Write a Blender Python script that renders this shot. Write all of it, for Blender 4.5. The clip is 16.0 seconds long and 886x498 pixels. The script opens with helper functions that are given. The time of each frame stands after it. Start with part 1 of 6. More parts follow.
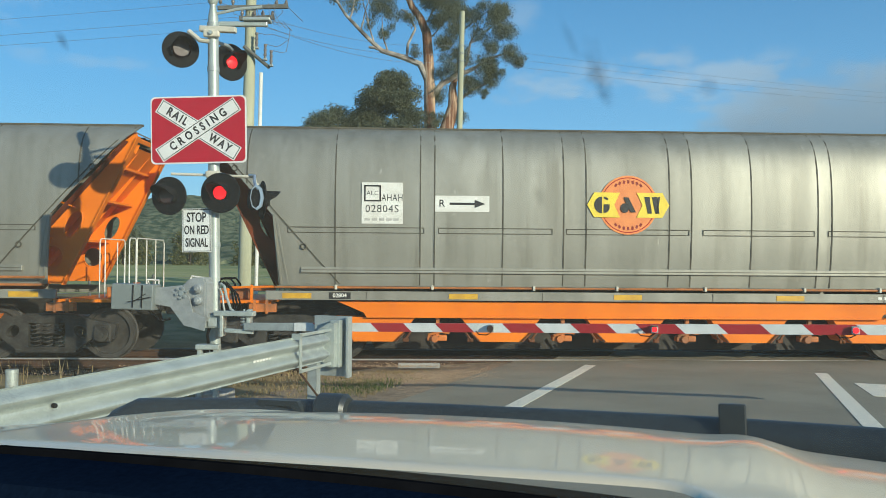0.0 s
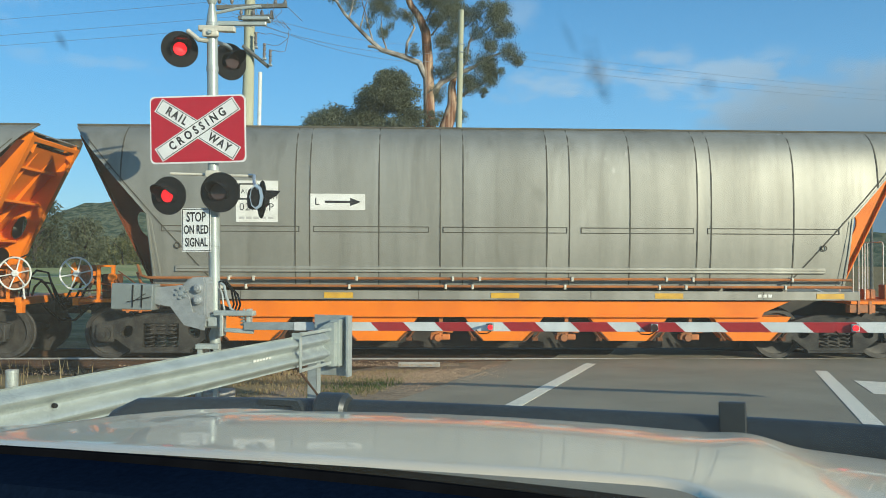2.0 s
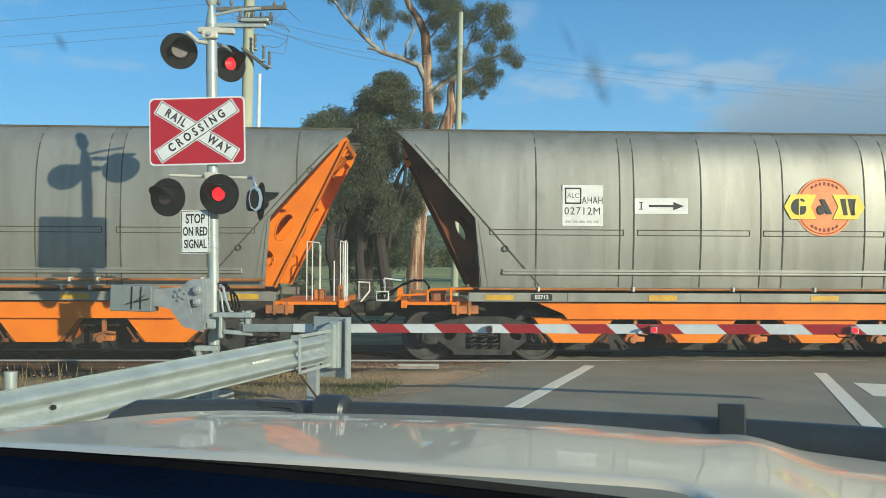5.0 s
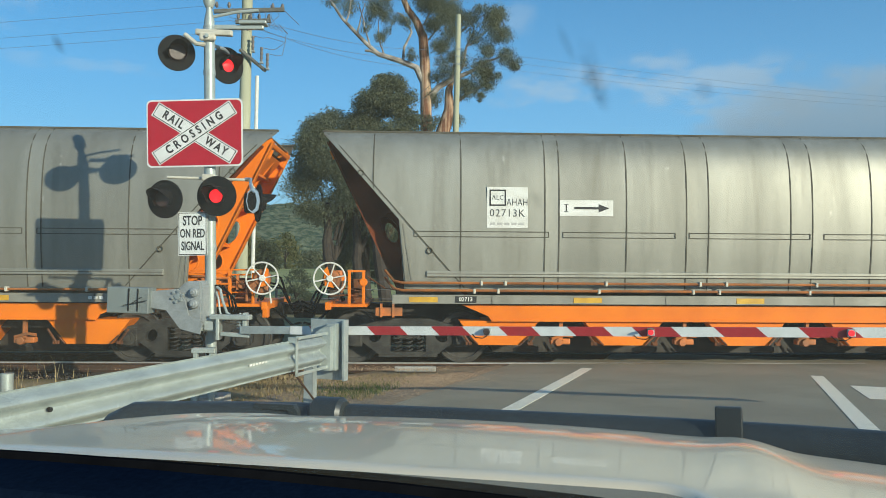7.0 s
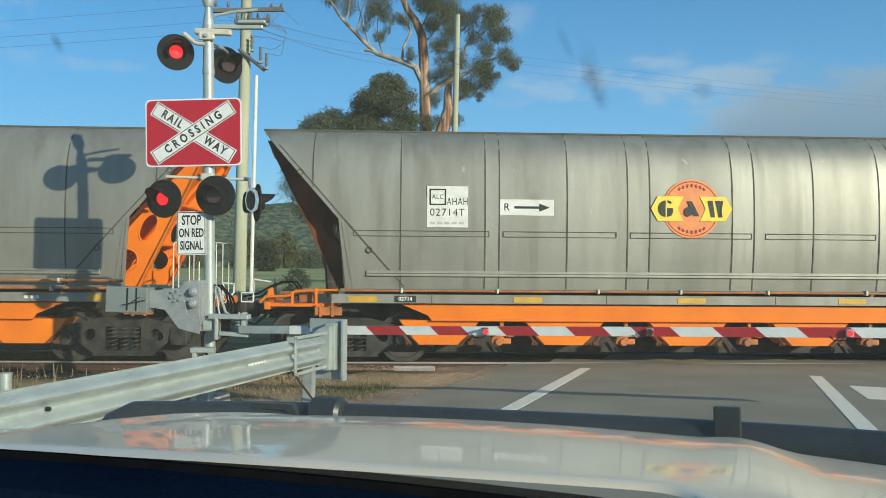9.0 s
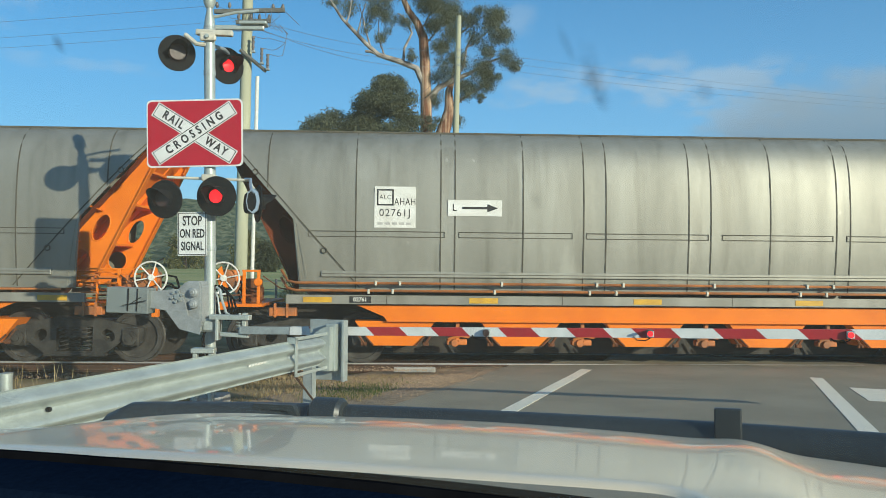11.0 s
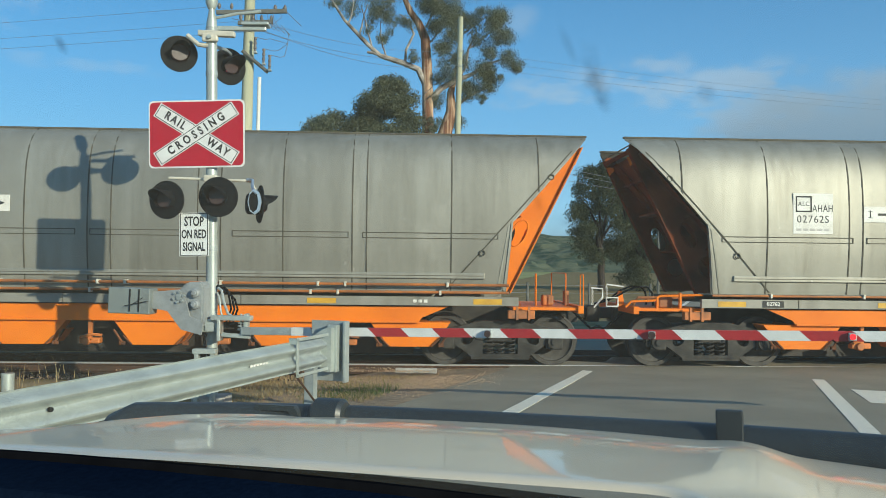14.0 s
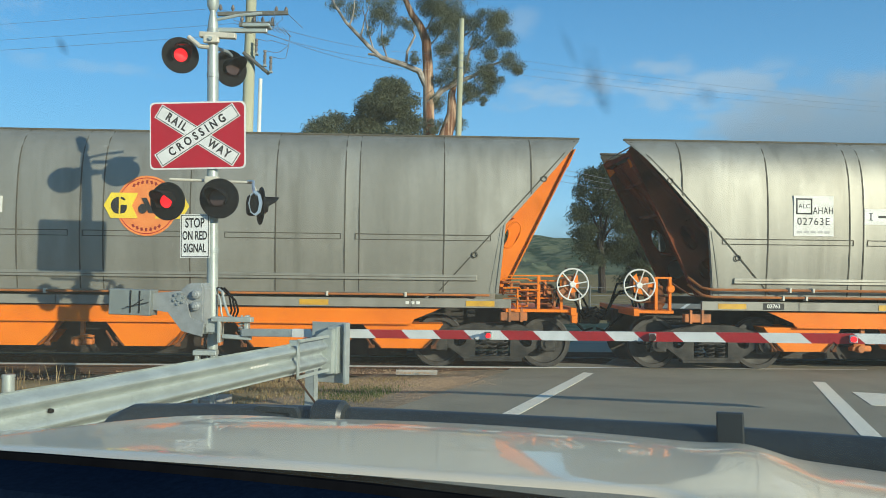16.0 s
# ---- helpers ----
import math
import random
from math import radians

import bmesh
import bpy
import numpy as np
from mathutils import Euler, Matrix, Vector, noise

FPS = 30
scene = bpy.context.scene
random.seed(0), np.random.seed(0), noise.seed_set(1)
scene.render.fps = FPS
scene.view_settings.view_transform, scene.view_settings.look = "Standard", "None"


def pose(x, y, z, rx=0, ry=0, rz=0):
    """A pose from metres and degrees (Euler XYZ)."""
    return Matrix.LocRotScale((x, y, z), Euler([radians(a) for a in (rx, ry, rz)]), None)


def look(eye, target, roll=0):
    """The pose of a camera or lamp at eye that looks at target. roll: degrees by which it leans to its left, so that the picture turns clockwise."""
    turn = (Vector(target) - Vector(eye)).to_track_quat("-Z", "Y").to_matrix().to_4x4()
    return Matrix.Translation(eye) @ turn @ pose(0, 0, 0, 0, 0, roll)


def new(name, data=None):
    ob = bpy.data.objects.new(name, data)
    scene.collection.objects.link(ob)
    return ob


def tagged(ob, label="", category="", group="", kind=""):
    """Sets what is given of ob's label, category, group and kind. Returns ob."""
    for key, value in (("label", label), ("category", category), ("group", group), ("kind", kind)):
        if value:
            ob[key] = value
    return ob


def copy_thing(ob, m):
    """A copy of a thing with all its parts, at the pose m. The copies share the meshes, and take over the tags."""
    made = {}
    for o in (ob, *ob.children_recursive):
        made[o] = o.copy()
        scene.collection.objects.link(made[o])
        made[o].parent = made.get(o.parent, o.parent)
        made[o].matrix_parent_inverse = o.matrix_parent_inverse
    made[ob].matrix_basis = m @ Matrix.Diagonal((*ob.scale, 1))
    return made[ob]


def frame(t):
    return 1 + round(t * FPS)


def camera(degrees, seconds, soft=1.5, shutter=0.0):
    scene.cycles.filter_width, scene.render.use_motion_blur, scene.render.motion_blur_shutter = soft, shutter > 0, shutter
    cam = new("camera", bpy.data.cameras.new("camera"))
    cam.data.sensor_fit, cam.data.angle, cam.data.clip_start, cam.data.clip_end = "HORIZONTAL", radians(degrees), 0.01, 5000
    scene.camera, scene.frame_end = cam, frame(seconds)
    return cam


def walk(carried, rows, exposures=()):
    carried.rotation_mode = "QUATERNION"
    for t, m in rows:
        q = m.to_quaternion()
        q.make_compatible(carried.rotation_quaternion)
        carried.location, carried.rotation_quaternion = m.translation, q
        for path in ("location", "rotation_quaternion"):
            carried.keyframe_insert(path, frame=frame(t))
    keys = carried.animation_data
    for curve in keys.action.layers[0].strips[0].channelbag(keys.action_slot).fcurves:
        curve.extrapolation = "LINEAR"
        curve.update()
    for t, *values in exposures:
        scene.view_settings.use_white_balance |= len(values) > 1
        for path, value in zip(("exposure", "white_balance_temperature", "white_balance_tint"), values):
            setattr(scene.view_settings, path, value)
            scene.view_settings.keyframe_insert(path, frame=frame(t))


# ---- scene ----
cam = camera(2 * math.degrees(math.atan(784 / 1400)), 16.0, soft=0.65)
EYE = (0.0, 0.0, 1.72)
# seconds, heading to the right of +y, tilt up, lean: the phone is steadied by a hand inside a standing car
AIM = [
    (0, 1.912, 0.911, 0.422),
    (0.5, 1.905, 0.951, 0.427),
    (1, 1.922, 0.931, 0.421),
    (1.5, 1.930, 0.900, 0.350),
    (2, 1.930, 0.832, 0.250),
    (2.5, 1.951, 0.776, 0.231),
    (3, 1.962, 0.849, 0.276),
    (3.5, 1.926, 0.931, 0.370),
    (4, 1.879, 0.873, 0.269),
    (6.5, 2.156, 1.146, 0.382),
    (7, 2.174, 1.142, 0.376),
    (7.5, 2.178, 1.135, 0.362),
    (8, 2.178, 1.084, 0.296),
    (8.5, 2.212, 1.033, 0.254),
    (9, 2.250, 1.126, 0.432),
    (11.5, 2.187, 1.252, 0.539),
    (12, 2.175, 1.329, 0.545),
    (12.5, 2.121, 1.233, 0.446),
    (13, 2.074, 1.148, 0.473),
    (13.5, 2.081, 1.182, 0.522),
    (14, 2.081, 1.276, 0.623),
    (14.5, 2.062, 1.277, 0.570),
    (15, 2.066, 1.322, 0.635),
    (15.5, 2.060, 1.361, 0.700),
    (16, 2.029, 1.404, 0.709),
]


def aim(heading, tilt, lean):
    h, p = radians(heading), radians(tilt)
    way = Vector((math.sin(h) * math.cos(p), math.cos(h) * math.cos(p), math.sin(p)))
    return look(EYE, Vector(EYE) + way, lean)


# the film camera lifts its exposure a little while a full grey side is in view
GAINS = [(0, 0.34), (1.5, 0.34), (2, 0.41), (2.5, 0.38), (3, 0.34), (4, 0.35), (6.5, 0.41), (7, 0.36), (7.5, 0.34), (8, 0.34), (8.5, 0.36), (9, 0.33),
         (11.5, 0.35), (12.5, 0.34), (13, 0.35), (14, 0.33), (14.5, 0.36), (15, 0.42), (15.5, 0.41), (16, 0.37)]
walk(cam, [(t, aim(h, p, r)) for t, h, p, r in AIM], exposures=[(t, stops, 6150, -2) for t, stops in GAINS])

# ---- world and sun ----
SUN_WAY = Vector((-2.97, 3.45, -1.31)).normalized()   # the way the sunlight travels
SUN_ELEVATION = math.asin(-SUN_WAY.z)
SUN_BEARING = math.atan2(-SUN_WAY.x, -SUN_WAY.y)      # clockwise from +y
world = bpy.data.worlds.new("world")
scene.world = world
world.use_nodes = True
wn, wl = world.node_tree.nodes, world.node_tree.links
sky = wn.new("ShaderNodeTexSky")
sky.sky_type, sky.sun_disc = "NISHITA", False
sky.sun_elevation, sky.sun_rotation = SUN_ELEVATION, SUN_BEARING
sky.air_density, sky.dust_density, sky.ozone_density = 1.0, 0.2, 3.0
# soft clouds: a few torn wisps, and a grey-blue bank low on the +x side
tc = wn.new("ShaderNodeTexCoord")
sep = wn.new("ShaderNodeSeparateXYZ")
wl.new(tc.outputs["Generated"], sep.inputs["Vector"])
mp = wn.new("ShaderNodeMapping")
mp.inputs["Scale"].default_value = (1.0, 1.0, 2.2)
nz = wn.new("ShaderNodeTexNoise")
nz.inputs["Scale"].default_value, nz.inputs["Detail"].default_value, nz.inputs["Roughness"].default_value = 14.0, 8, 0.6
wl.new(tc.outputs["Generated"], mp.inputs["Vector"])
wl.new(mp.outputs["Vector"], nz.inputs["Vector"])


def sky_math(op, a, b, c=None):
    """One arithmetic node of the sky; numbers or sockets go in."""
    node = wn.new("ShaderNodeMath")
    node.operation = op
    for socket, value in zip(node.inputs, (a, b, c)):
        if isinstance(value, (int, float)):
            socket.default_value = value
        elif value is not None:
            wl.new(value, socket)
    return node.outputs["Value"]


def sky_ramp(value, a, b, c=0.0, d=1.0):
    node = wn.new("ShaderNodeMapRange")
    node.interpolation_type = "SMOOTHSTEP"
    for key, number in zip(("From Min", "From Max", "To Min", "To Max"), (a, b, c, d)):
        node.inputs[key].default_value = number
    wl.new(value, node.inputs["Value"])
    return node.outputs["Result"]


def sky_mix(under, over, amount):
    node = wn.new("ShaderNodeMixRGB")
    for key, value in (("Color1", under), ("Color2", over), ("Fac", amount)):
        if isinstance(value, tuple):
            node.inputs[key].default_value = value
        else:
            wl.new(value, node.inputs[key])
    return node.outputs["Color"]


rich = wn.new("ShaderNodeHueSaturation")
rich.inputs["Saturation"].default_value = 1.28
wl.new(sky.outputs["Color"], rich.inputs["Color"])
# the blue holds down to the horizon and pales towards the sun's side
blue = sky_mix((1.25, 2.75, 5.0, 1), (1.95, 3.75, 6.3, 1), sky_ramp(sep.outputs["X"], -0.5, 0.4))
colour = sky_mix(rich.outputs["Color"], blue, sky_ramp(sep.outputs["Z"], 0.42, 0.02, 0.2, 0.64))
torn = sky_ramp(nz.outputs["Fac"], 0.36, 0.68, -0.75, 0.75)
wisps = None
for x, z, wide, high, dense in ((0.165, 0.214, 0.07, 0.013, 0.44), (0.292, 0.2415, 0.035, 0.008, 0.4), (0.232, 0.222, 0.05, 0.013, 0.46), (0.121, 0.296, 0.022, 0.012, 0.26),
                                (0.35, 0.212, 0.06, 0.02, 0.5), (0.43, 0.19, 0.09, 0.025, 0.4), (-0.37, 0.224, 0.05, 0.007, 0.22), (-0.62, 0.3, 0.14, 0.04, 0.4)):
    dx = sky_math("DIVIDE", sky_math("SUBTRACT", sep.outputs["X"], x), wide)
    dz = sky_math("DIVIDE", sky_math("SUBTRACT", sep.outputs["Z"], z), high)
    far = sky_math("SQRT", sky_math("ADD", sky_math("MULTIPLY", dx, dx), sky_math("MULTIPLY", dz, dz)), 0.0)
    one = sky_ramp(sky_math("ADD", far, torn), 1.5, 0.0, 0.0, dense)
    wisps = one if wisps is None else sky_math("MAXIMUM", wisps, one)
ahead = sky_ramp(sep.outputs["Y"], 0.1, 0.4)
colour = sky_mix(colour, (3.7, 4.15, 4.7, 1), sky_math("MULTIPLY", wisps, ahead))
ragged = sky_math("MULTIPLY_ADD", torn, 0.012, sep.outputs["Z"])
leaning = sky_math("ADD", sep.outputs["X"], sky_math("MULTIPLY", sky_math("MAXIMUM", sky_math("SUBTRACT", 0.18, sep.outputs["Z"]), 0.0), 1.3))
bank = sky_math("MULTIPLY", sky_ramp(sky_math("MULTIPLY_ADD", torn, -0.03, leaning), 0.32, 0.45), sky_ramp(ragged, 0.235, 0.175, 0.0, 0.82))
shade = sky_mix((0.8, 1.25, 1.75, 1), (2.05, 2.55, 3.1, 1), sky_ramp(sep.outputs["Z"], 0.07, 0.19))
colour = sky_mix(colour, shade, bank)
bg = wn["Background"]
bg.inputs["Strength"].default_value = 0.117
wl.new(colour, bg.inputs["Color"])

sun_data = bpy.data.lights.new("sun", "SUN")
sun_data.energy, sun_data.angle, sun_data.color = 4.0, radians(0.5), (1.0, 0.89, 0.7)
sun = new("sun", sun_data)
sun.matrix_world = look((20, -30, 20), Vector((20, -30, 20)) + SUN_WAY)

# ---- materials ----
MATS = {}


def mat(name, base, other=None, scale=4.0, rough=0.6, metal=0.0, bump=0.0, fine=60.0, detail=6.0, stretch=None, coat=0.0,
        low=0.35, high=0.65, rough_spread=0.08, vary=0.0, spec=0.5, grain_by=0.35, coat_rough=0.06):
    """A surface with two colours broken by coarse noise, fine grain in roughness and relief, and a shift from piece to piece."""
    if name in MATS:
        return MATS[name]
    m = bpy.data.materials.new(name)
    m.use_nodes = True
    n, l = m.node_tree.nodes, m.node_tree.links
    b = n["Principled BSDF"]
    co = n.new("ShaderNodeTexCoord")
    src = co.outputs["Object"]
    if stretch:
        sm = n.new("ShaderNodeMapping")
        sm.inputs["Scale"].default_value = stretch
        l.new(src, sm.inputs["Vector"])
        src = sm.outputs["Vector"]
    big = n.new("ShaderNodeTexNoise")
    big.inputs["Scale"].default_value, big.inputs["Detail"].default_value = scale, detail
    l.new(src, big.inputs["Vector"])
    small = n.new("ShaderNodeTexNoise")
    small.inputs["Scale"].default_value, small.inputs["Detail"].default_value = fine, 4
    l.new(co.outputs["Object"], small.inputs["Vector"])
    r = n.new("ShaderNodeValToRGB")
    r.color_ramp.elements[0].position, r.color_ramp.elements[1].position = low, high
    r.color_ramp.elements[0].color = (*base, 1)
    r.color_ramp.elements[1].color = (*(other or [c * 0.8 for c in base]), 1)
    l.new(big.outputs["Fac"], r.inputs["Fac"])
    grain = n.new("ShaderNodeMixRGB")
    grain.blend_type, grain.inputs["Fac"].default_value = "OVERLAY", grain_by
    l.new(r.outputs["Color"], grain.inputs["Color1"])
    l.new(small.outputs["Fac"], grain.inputs["Color2"])
    colour = grain.outputs["Color"]
    if vary:
        info = n.new("ShaderNodeObjectInfo")
        mr = n.new("ShaderNodeMapRange")
        mr.inputs["To Min"].default_value, mr.inputs["To Max"].default_value = 1 - vary, 1 + vary
        l.new(info.outputs["Random"], mr.inputs["Value"])
        hs = n.new("ShaderNodeHueSaturation")
        l.new(mr.outputs["Result"], hs.inputs["Value"])
        l.new(colour, hs.inputs["Color"])
        colour = hs.outputs["Color"]
    l.new(colour, b.inputs["Base Color"])
    rr = n.new("ShaderNodeMapRange")
    rr.inputs["To Min"].default_value, rr.inputs["To Max"].default_value = max(0.02, rough - rough_spread), min(1, rough + rough_spread)
    l.new(big.outputs["Fac"], rr.inputs["Value"])
    l.new(rr.outputs["Result"], b.inputs["Roughness"])
    b.inputs["Metallic"].default_value = metal
    b.inputs["Specular IOR Level"].default_value = spec
    b.inputs["Coat Weight"].default_value = coat
    b.inputs["Coat Roughness"].default_value = coat_rough
    if bump:
        bp = n.new("ShaderNodeBump")
        bp.inputs["Strength"].default_value, bp.inputs["Distance"].default_value = bump, 0.01
        l.new(small.outputs["Fac"], bp.inputs["Height"])
        l.new(bp.outputs["Normal"], b.inputs["Normal"])
    MATS[name] = m
    return m


def glow(name, colour, strength):
    m = bpy.data.materials.new(name)
    m.use_nodes = True
    b = m.node_tree.nodes["Principled BSDF"]
    b.inputs["Base Color"].default_value = (*colour, 1)
    b.inputs["Emission Color"].default_value = (*colour, 1)
    b.inputs["Emission Strength"].default_value = strength
    return m


def leaf_mat(name, a, c):
    m = bpy.data.materials.new(name)
    m.use_nodes = True
    n, l = m.node_tree.nodes, m.node_tree.links
    b = n["Principled BSDF"]
    geo = n.new("ShaderNodeNewGeometry")
    r = n.new("ShaderNodeValToRGB")
    r.color_ramp.elements[0].color, r.color_ramp.elements[1].color = (*a, 1), (*c, 1)
    l.new(geo.outputs["Random Per Island"], r.inputs["Fac"])
    l.new(r.outputs["Color"], b.inputs["Base Color"])
    b.inputs["Roughness"].default_value = 0.7
    b.inputs["Specular IOR Level"].default_value = 0.2
    back = n.new("ShaderNodeBsdfTranslucent")
    l.new(r.outputs["Color"], back.inputs["Color"])
    mix = n.new("ShaderNodeMixShader")
    mix.inputs["Fac"].default_value = 0.45
    l.new(b.outputs["BSDF"], mix.inputs[1])
    l.new(back.outputs["BSDF"], mix.inputs[2])
    l.new(mix.outputs["Shader"], n["Material Output"].inputs["Surface"])
    return m


GREY_PANEL = mat("weathered aluminium", (0.355, 0.345, 0.296), (0.262, 0.253, 0.214), 1.5, 0.55, 0.52, 0.0, 14, stretch=(1.8, 1.8, 0.2), rough_spread=0.06, low=0.32, high=0.7, grain_by=0.12)


def weather(m):
    """Pale scuffs and dark runs on the wagon sides, placed anew on each sheet."""
    n, l = m.node_tree.nodes, m.node_tree.links
    info = n.new("ShaderNodeObjectInfo")
    co = n.new("ShaderNodeTexCoord")
    far = n.new("ShaderNodeVectorMath")
    far.operation, far.inputs[3].default_value = "SCALE", 60.0
    l.new(info.outputs["Random"], far.inputs[3])
    far.inputs[0].default_value = (57.0, 0.0, 13.0)
    add = n.new("ShaderNodeVectorMath")
    l.new(co.outputs["Object"], add.inputs[0])
    l.new(far.outputs["Vector"], add.inputs[1])
    colour = m.node_tree.nodes["Principled BSDF"].inputs["Base Color"]
    last = colour.links[0].from_socket
    for size, stretch, a, b, tint, fac in ((1.1, (1, 1, 0.5), 0.62, 0.74, (0.56, 0.54, 0.47), 0.32), (2.6, (1.6, 1, 0.12), 0.56, 0.72, (0.17, 0.155, 0.12), 0.4), (9.0, (1, 1, 0.6), 0.7, 0.74, (0.62, 0.6, 0.54), 0.35)):
        mp = n.new("ShaderNodeMapping")
        mp.inputs["Scale"].default_value = stretch
        l.new(add.outputs["Vector"], mp.inputs["Vector"])
        nz = n.new("ShaderNodeTexNoise")
        nz.inputs["Scale"].default_value, nz.inputs["Detail"].default_value = size, 5
        l.new(mp.outputs["Vector"], nz.inputs["Vector"])
        mr = n.new("ShaderNodeMapRange")
        mr.inputs["From Min"].default_value, mr.inputs["From Max"].default_value = a, b
        mr.inputs["To Max"].default_value = fac
        l.new(nz.outputs["Fac"], mr.inputs["Value"])
        mx = n.new("ShaderNodeMixRGB")
        mx.inputs["Color2"].default_value = (*tint, 1)
        l.new(mr.outputs["Result"], mx.inputs["Fac"])
        l.new(last, mx.inputs["Color1"])
        last = mx.outputs["Color"]
    each = n.new("ShaderNodeMapRange")
    each.inputs["To Min"].default_value, each.inputs["To Max"].default_value = 0.9, 1.08
    l.new(info.outputs["Random"], each.inputs["Value"])
    tone = n.new("ShaderNodeHueSaturation")
    l.new(each.outputs["Result"], tone.inputs["Value"])
    l.new(last, tone.inputs["Color"])
    l.new(tone.outputs["Color"], colour)


weather(GREY_PANEL)
SEAM = mat("dark seam", (0.075, 0.068, 0.054), (0.12, 0.11, 0.085), 3, 0.7, spec=0.15)
SILL = mat("grey painted steel", (0.3, 0.29, 0.25), (0.2, 0.19, 0.16), 2.5, 0.55, 0.2, 0.05, stretch=(1, 1, 0.3))
ORANGE = mat("orange paint", (0.84, 0.215, 0.008), (0.66, 0.155, 0.01), 1.6, 0.5, 0, 0.04, 40, low=0.3, high=0.8, spec=0.25)
ORANGE_DIRTY = mat("dusty orange paint", (0.62, 0.18, 0.03), (0.2, 0.09, 0.04), 2.2, 0.6, 0, 0.1, 40)
BLACK_STEEL = mat("grimy black steel", (0.02, 0.018, 0.016), (0.05, 0.042, 0.035), 5, 0.65, 0.3, 0.15)
BOGIE = mat("dusty bogie steel", (0.05, 0.045, 0.038), (0.017, 0.0155, 0.014), 6, 0.75, 0.1, 0.2)
WHEEL = mat("worn wheel steel", (0.068, 0.062, 0.054), (0.034, 0.03, 0.027), 5, 0.65, 0.2, 0.1)
TREAD = mat("polished tread", (0.7, 0.67, 0.62), (0.55, 0.53, 0.5), 5, 0.35, 0.6)
# orange paint turned brown: some soot, plus shade mixed into the colour
SHADE_SOOT = mat("soot-and-shade brown end paint", (0.22, 0.06, 0.024), (0.085, 0.03, 0.018), 1.4, 0.8, 0, 0.08, 30, spec=0.1)
PIPE = mat("dull orange pipe paint", (0.5, 0.17, 0.04), (0.26, 0.1, 0.035), 3, 0.5, 0, 0.05, 40)
RUST = mat("rusty dark orange steel", (0.22, 0.08, 0.03), (0.07, 0.035, 0.022), 5, 0.8, 0, 0.15, 40, spec=0.2)
COAL = mat("coal", (0.012, 0.012, 0.013), (0.03, 0.03, 0.03), 8, 0.55, 0, 0.5, 25)
WHITE = mat("white paint", (0.78, 0.77, 0.72), (0.66, 0.64, 0.58), 5, 0.5, 0, 0.02)
YELLOW = mat("yellow reflective tape", (0.66, 0.38, 0.025), (0.5, 0.28, 0.03), 6, 0.5)
LOGO_YELLOW = mat("yellow emblem paint", (0.85, 0.66, 0.05), (0.8, 0.58, 0.05), 6, 0.5)
LOGO_ORANGE = mat("orange emblem paint", (0.8, 0.27, 0.07), (0.72, 0.22, 0.06), 6, 0.5)
EMBLEM_RED = mat("dark red emblem paint", (0.3, 0.03, 0.015), (0.24, 0.025, 0.012), 9, 0.6)
INK = mat("black lettering", (0.015, 0.015, 0.015), (0.03, 0.03, 0.03), 9, 0.6)
FAINT_INK = mat("faded lettering", (0.5, 0.49, 0.46), (0.42, 0.41, 0.38), 9, 0.6)
GALV = mat("galvanised steel", (0.46, 0.5, 0.47), (0.365, 0.4, 0.375), 5, 0.42, 0.3, 0.03, 60)
GALV_DULL = mat("dull galvanised steel", (0.4, 0.44, 0.43), (0.31, 0.34, 0.335), 7, 0.5, 0.25, 0.03, 80)
CAST_GREY = mat("grey painted casting", (0.33, 0.35, 0.35), (0.26, 0.275, 0.275), 6, 0.5, 0.1, 0.05)
BRACKET = mat("cream painted bracket", (0.62, 0.58, 0.48), (0.5, 0.47, 0.39), 6, 0.5, 0, 0.05)
PLATE_GREY = mat("grey painted plate", (0.22, 0.25, 0.24), (0.18, 0.2, 0.195), 4, 0.5, 0.1, 0.04)
LAMP_BLACK = mat("matt black lamp board", (0.007, 0.008, 0.009), (0.012, 0.012, 0.013), 6, 0.8, 0, 0.03, spec=0.2)
SIGN_RED = mat("red sign sheeting", (0.43, 0.006, 0.022), (0.38, 0.005, 0.019), 7, 0.4)
SIGN_WHITE = mat("white sign sheeting", (0.75, 0.76, 0.74), (0.68, 0.69, 0.67), 9, 0.4, fine=200)
BOOM_RED = mat("red boom band", (0.4, 0.02, 0.025), (0.33, 0.018, 0.022), 7, 0.4)
BOOM_WHITE = mat("white boom band", (0.72, 0.73, 0.71), (0.62, 0.63, 0.61), 7, 0.4)
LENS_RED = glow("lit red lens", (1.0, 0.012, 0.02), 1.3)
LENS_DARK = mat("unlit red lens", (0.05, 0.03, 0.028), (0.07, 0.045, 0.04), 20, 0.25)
ASPHALT = mat("asphalt", (0.345, 0.305, 0.228), (0.285, 0.25, 0.187), 0.9, 0.88, 0, 0.5, 160, spec=0.1)
MARKING = mat("road marking paint", (0.92, 0.84, 0.67), (0.66, 0.6, 0.48), 14, 0.7, 0, 0.2, 120, low=0.45, high=0.9)
GROUND = mat("dry grass ground", (0.34, 0.255, 0.14), (0.2, 0.16, 0.08), 1.3, 0.95, 0, 0.8, 30, spec=0.0)
GRAVEL = mat("gravel bed", (0.4, 0.285, 0.175), (0.25, 0.175, 0.105), 8, 0.9, 0, 0.8, 60)
STONE = mat("ballast stone", (0.5, 0.35, 0.22), (0.26, 0.175, 0.11), 20, 0.9, 0, 0.2)
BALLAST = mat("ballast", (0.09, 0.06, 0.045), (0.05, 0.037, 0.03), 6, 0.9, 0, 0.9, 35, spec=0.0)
RAIL = mat("rusty rail", (0.09, 0.045, 0.025), (0.06, 0.035, 0.022), 8, 0.7, 0.3, 0.1)
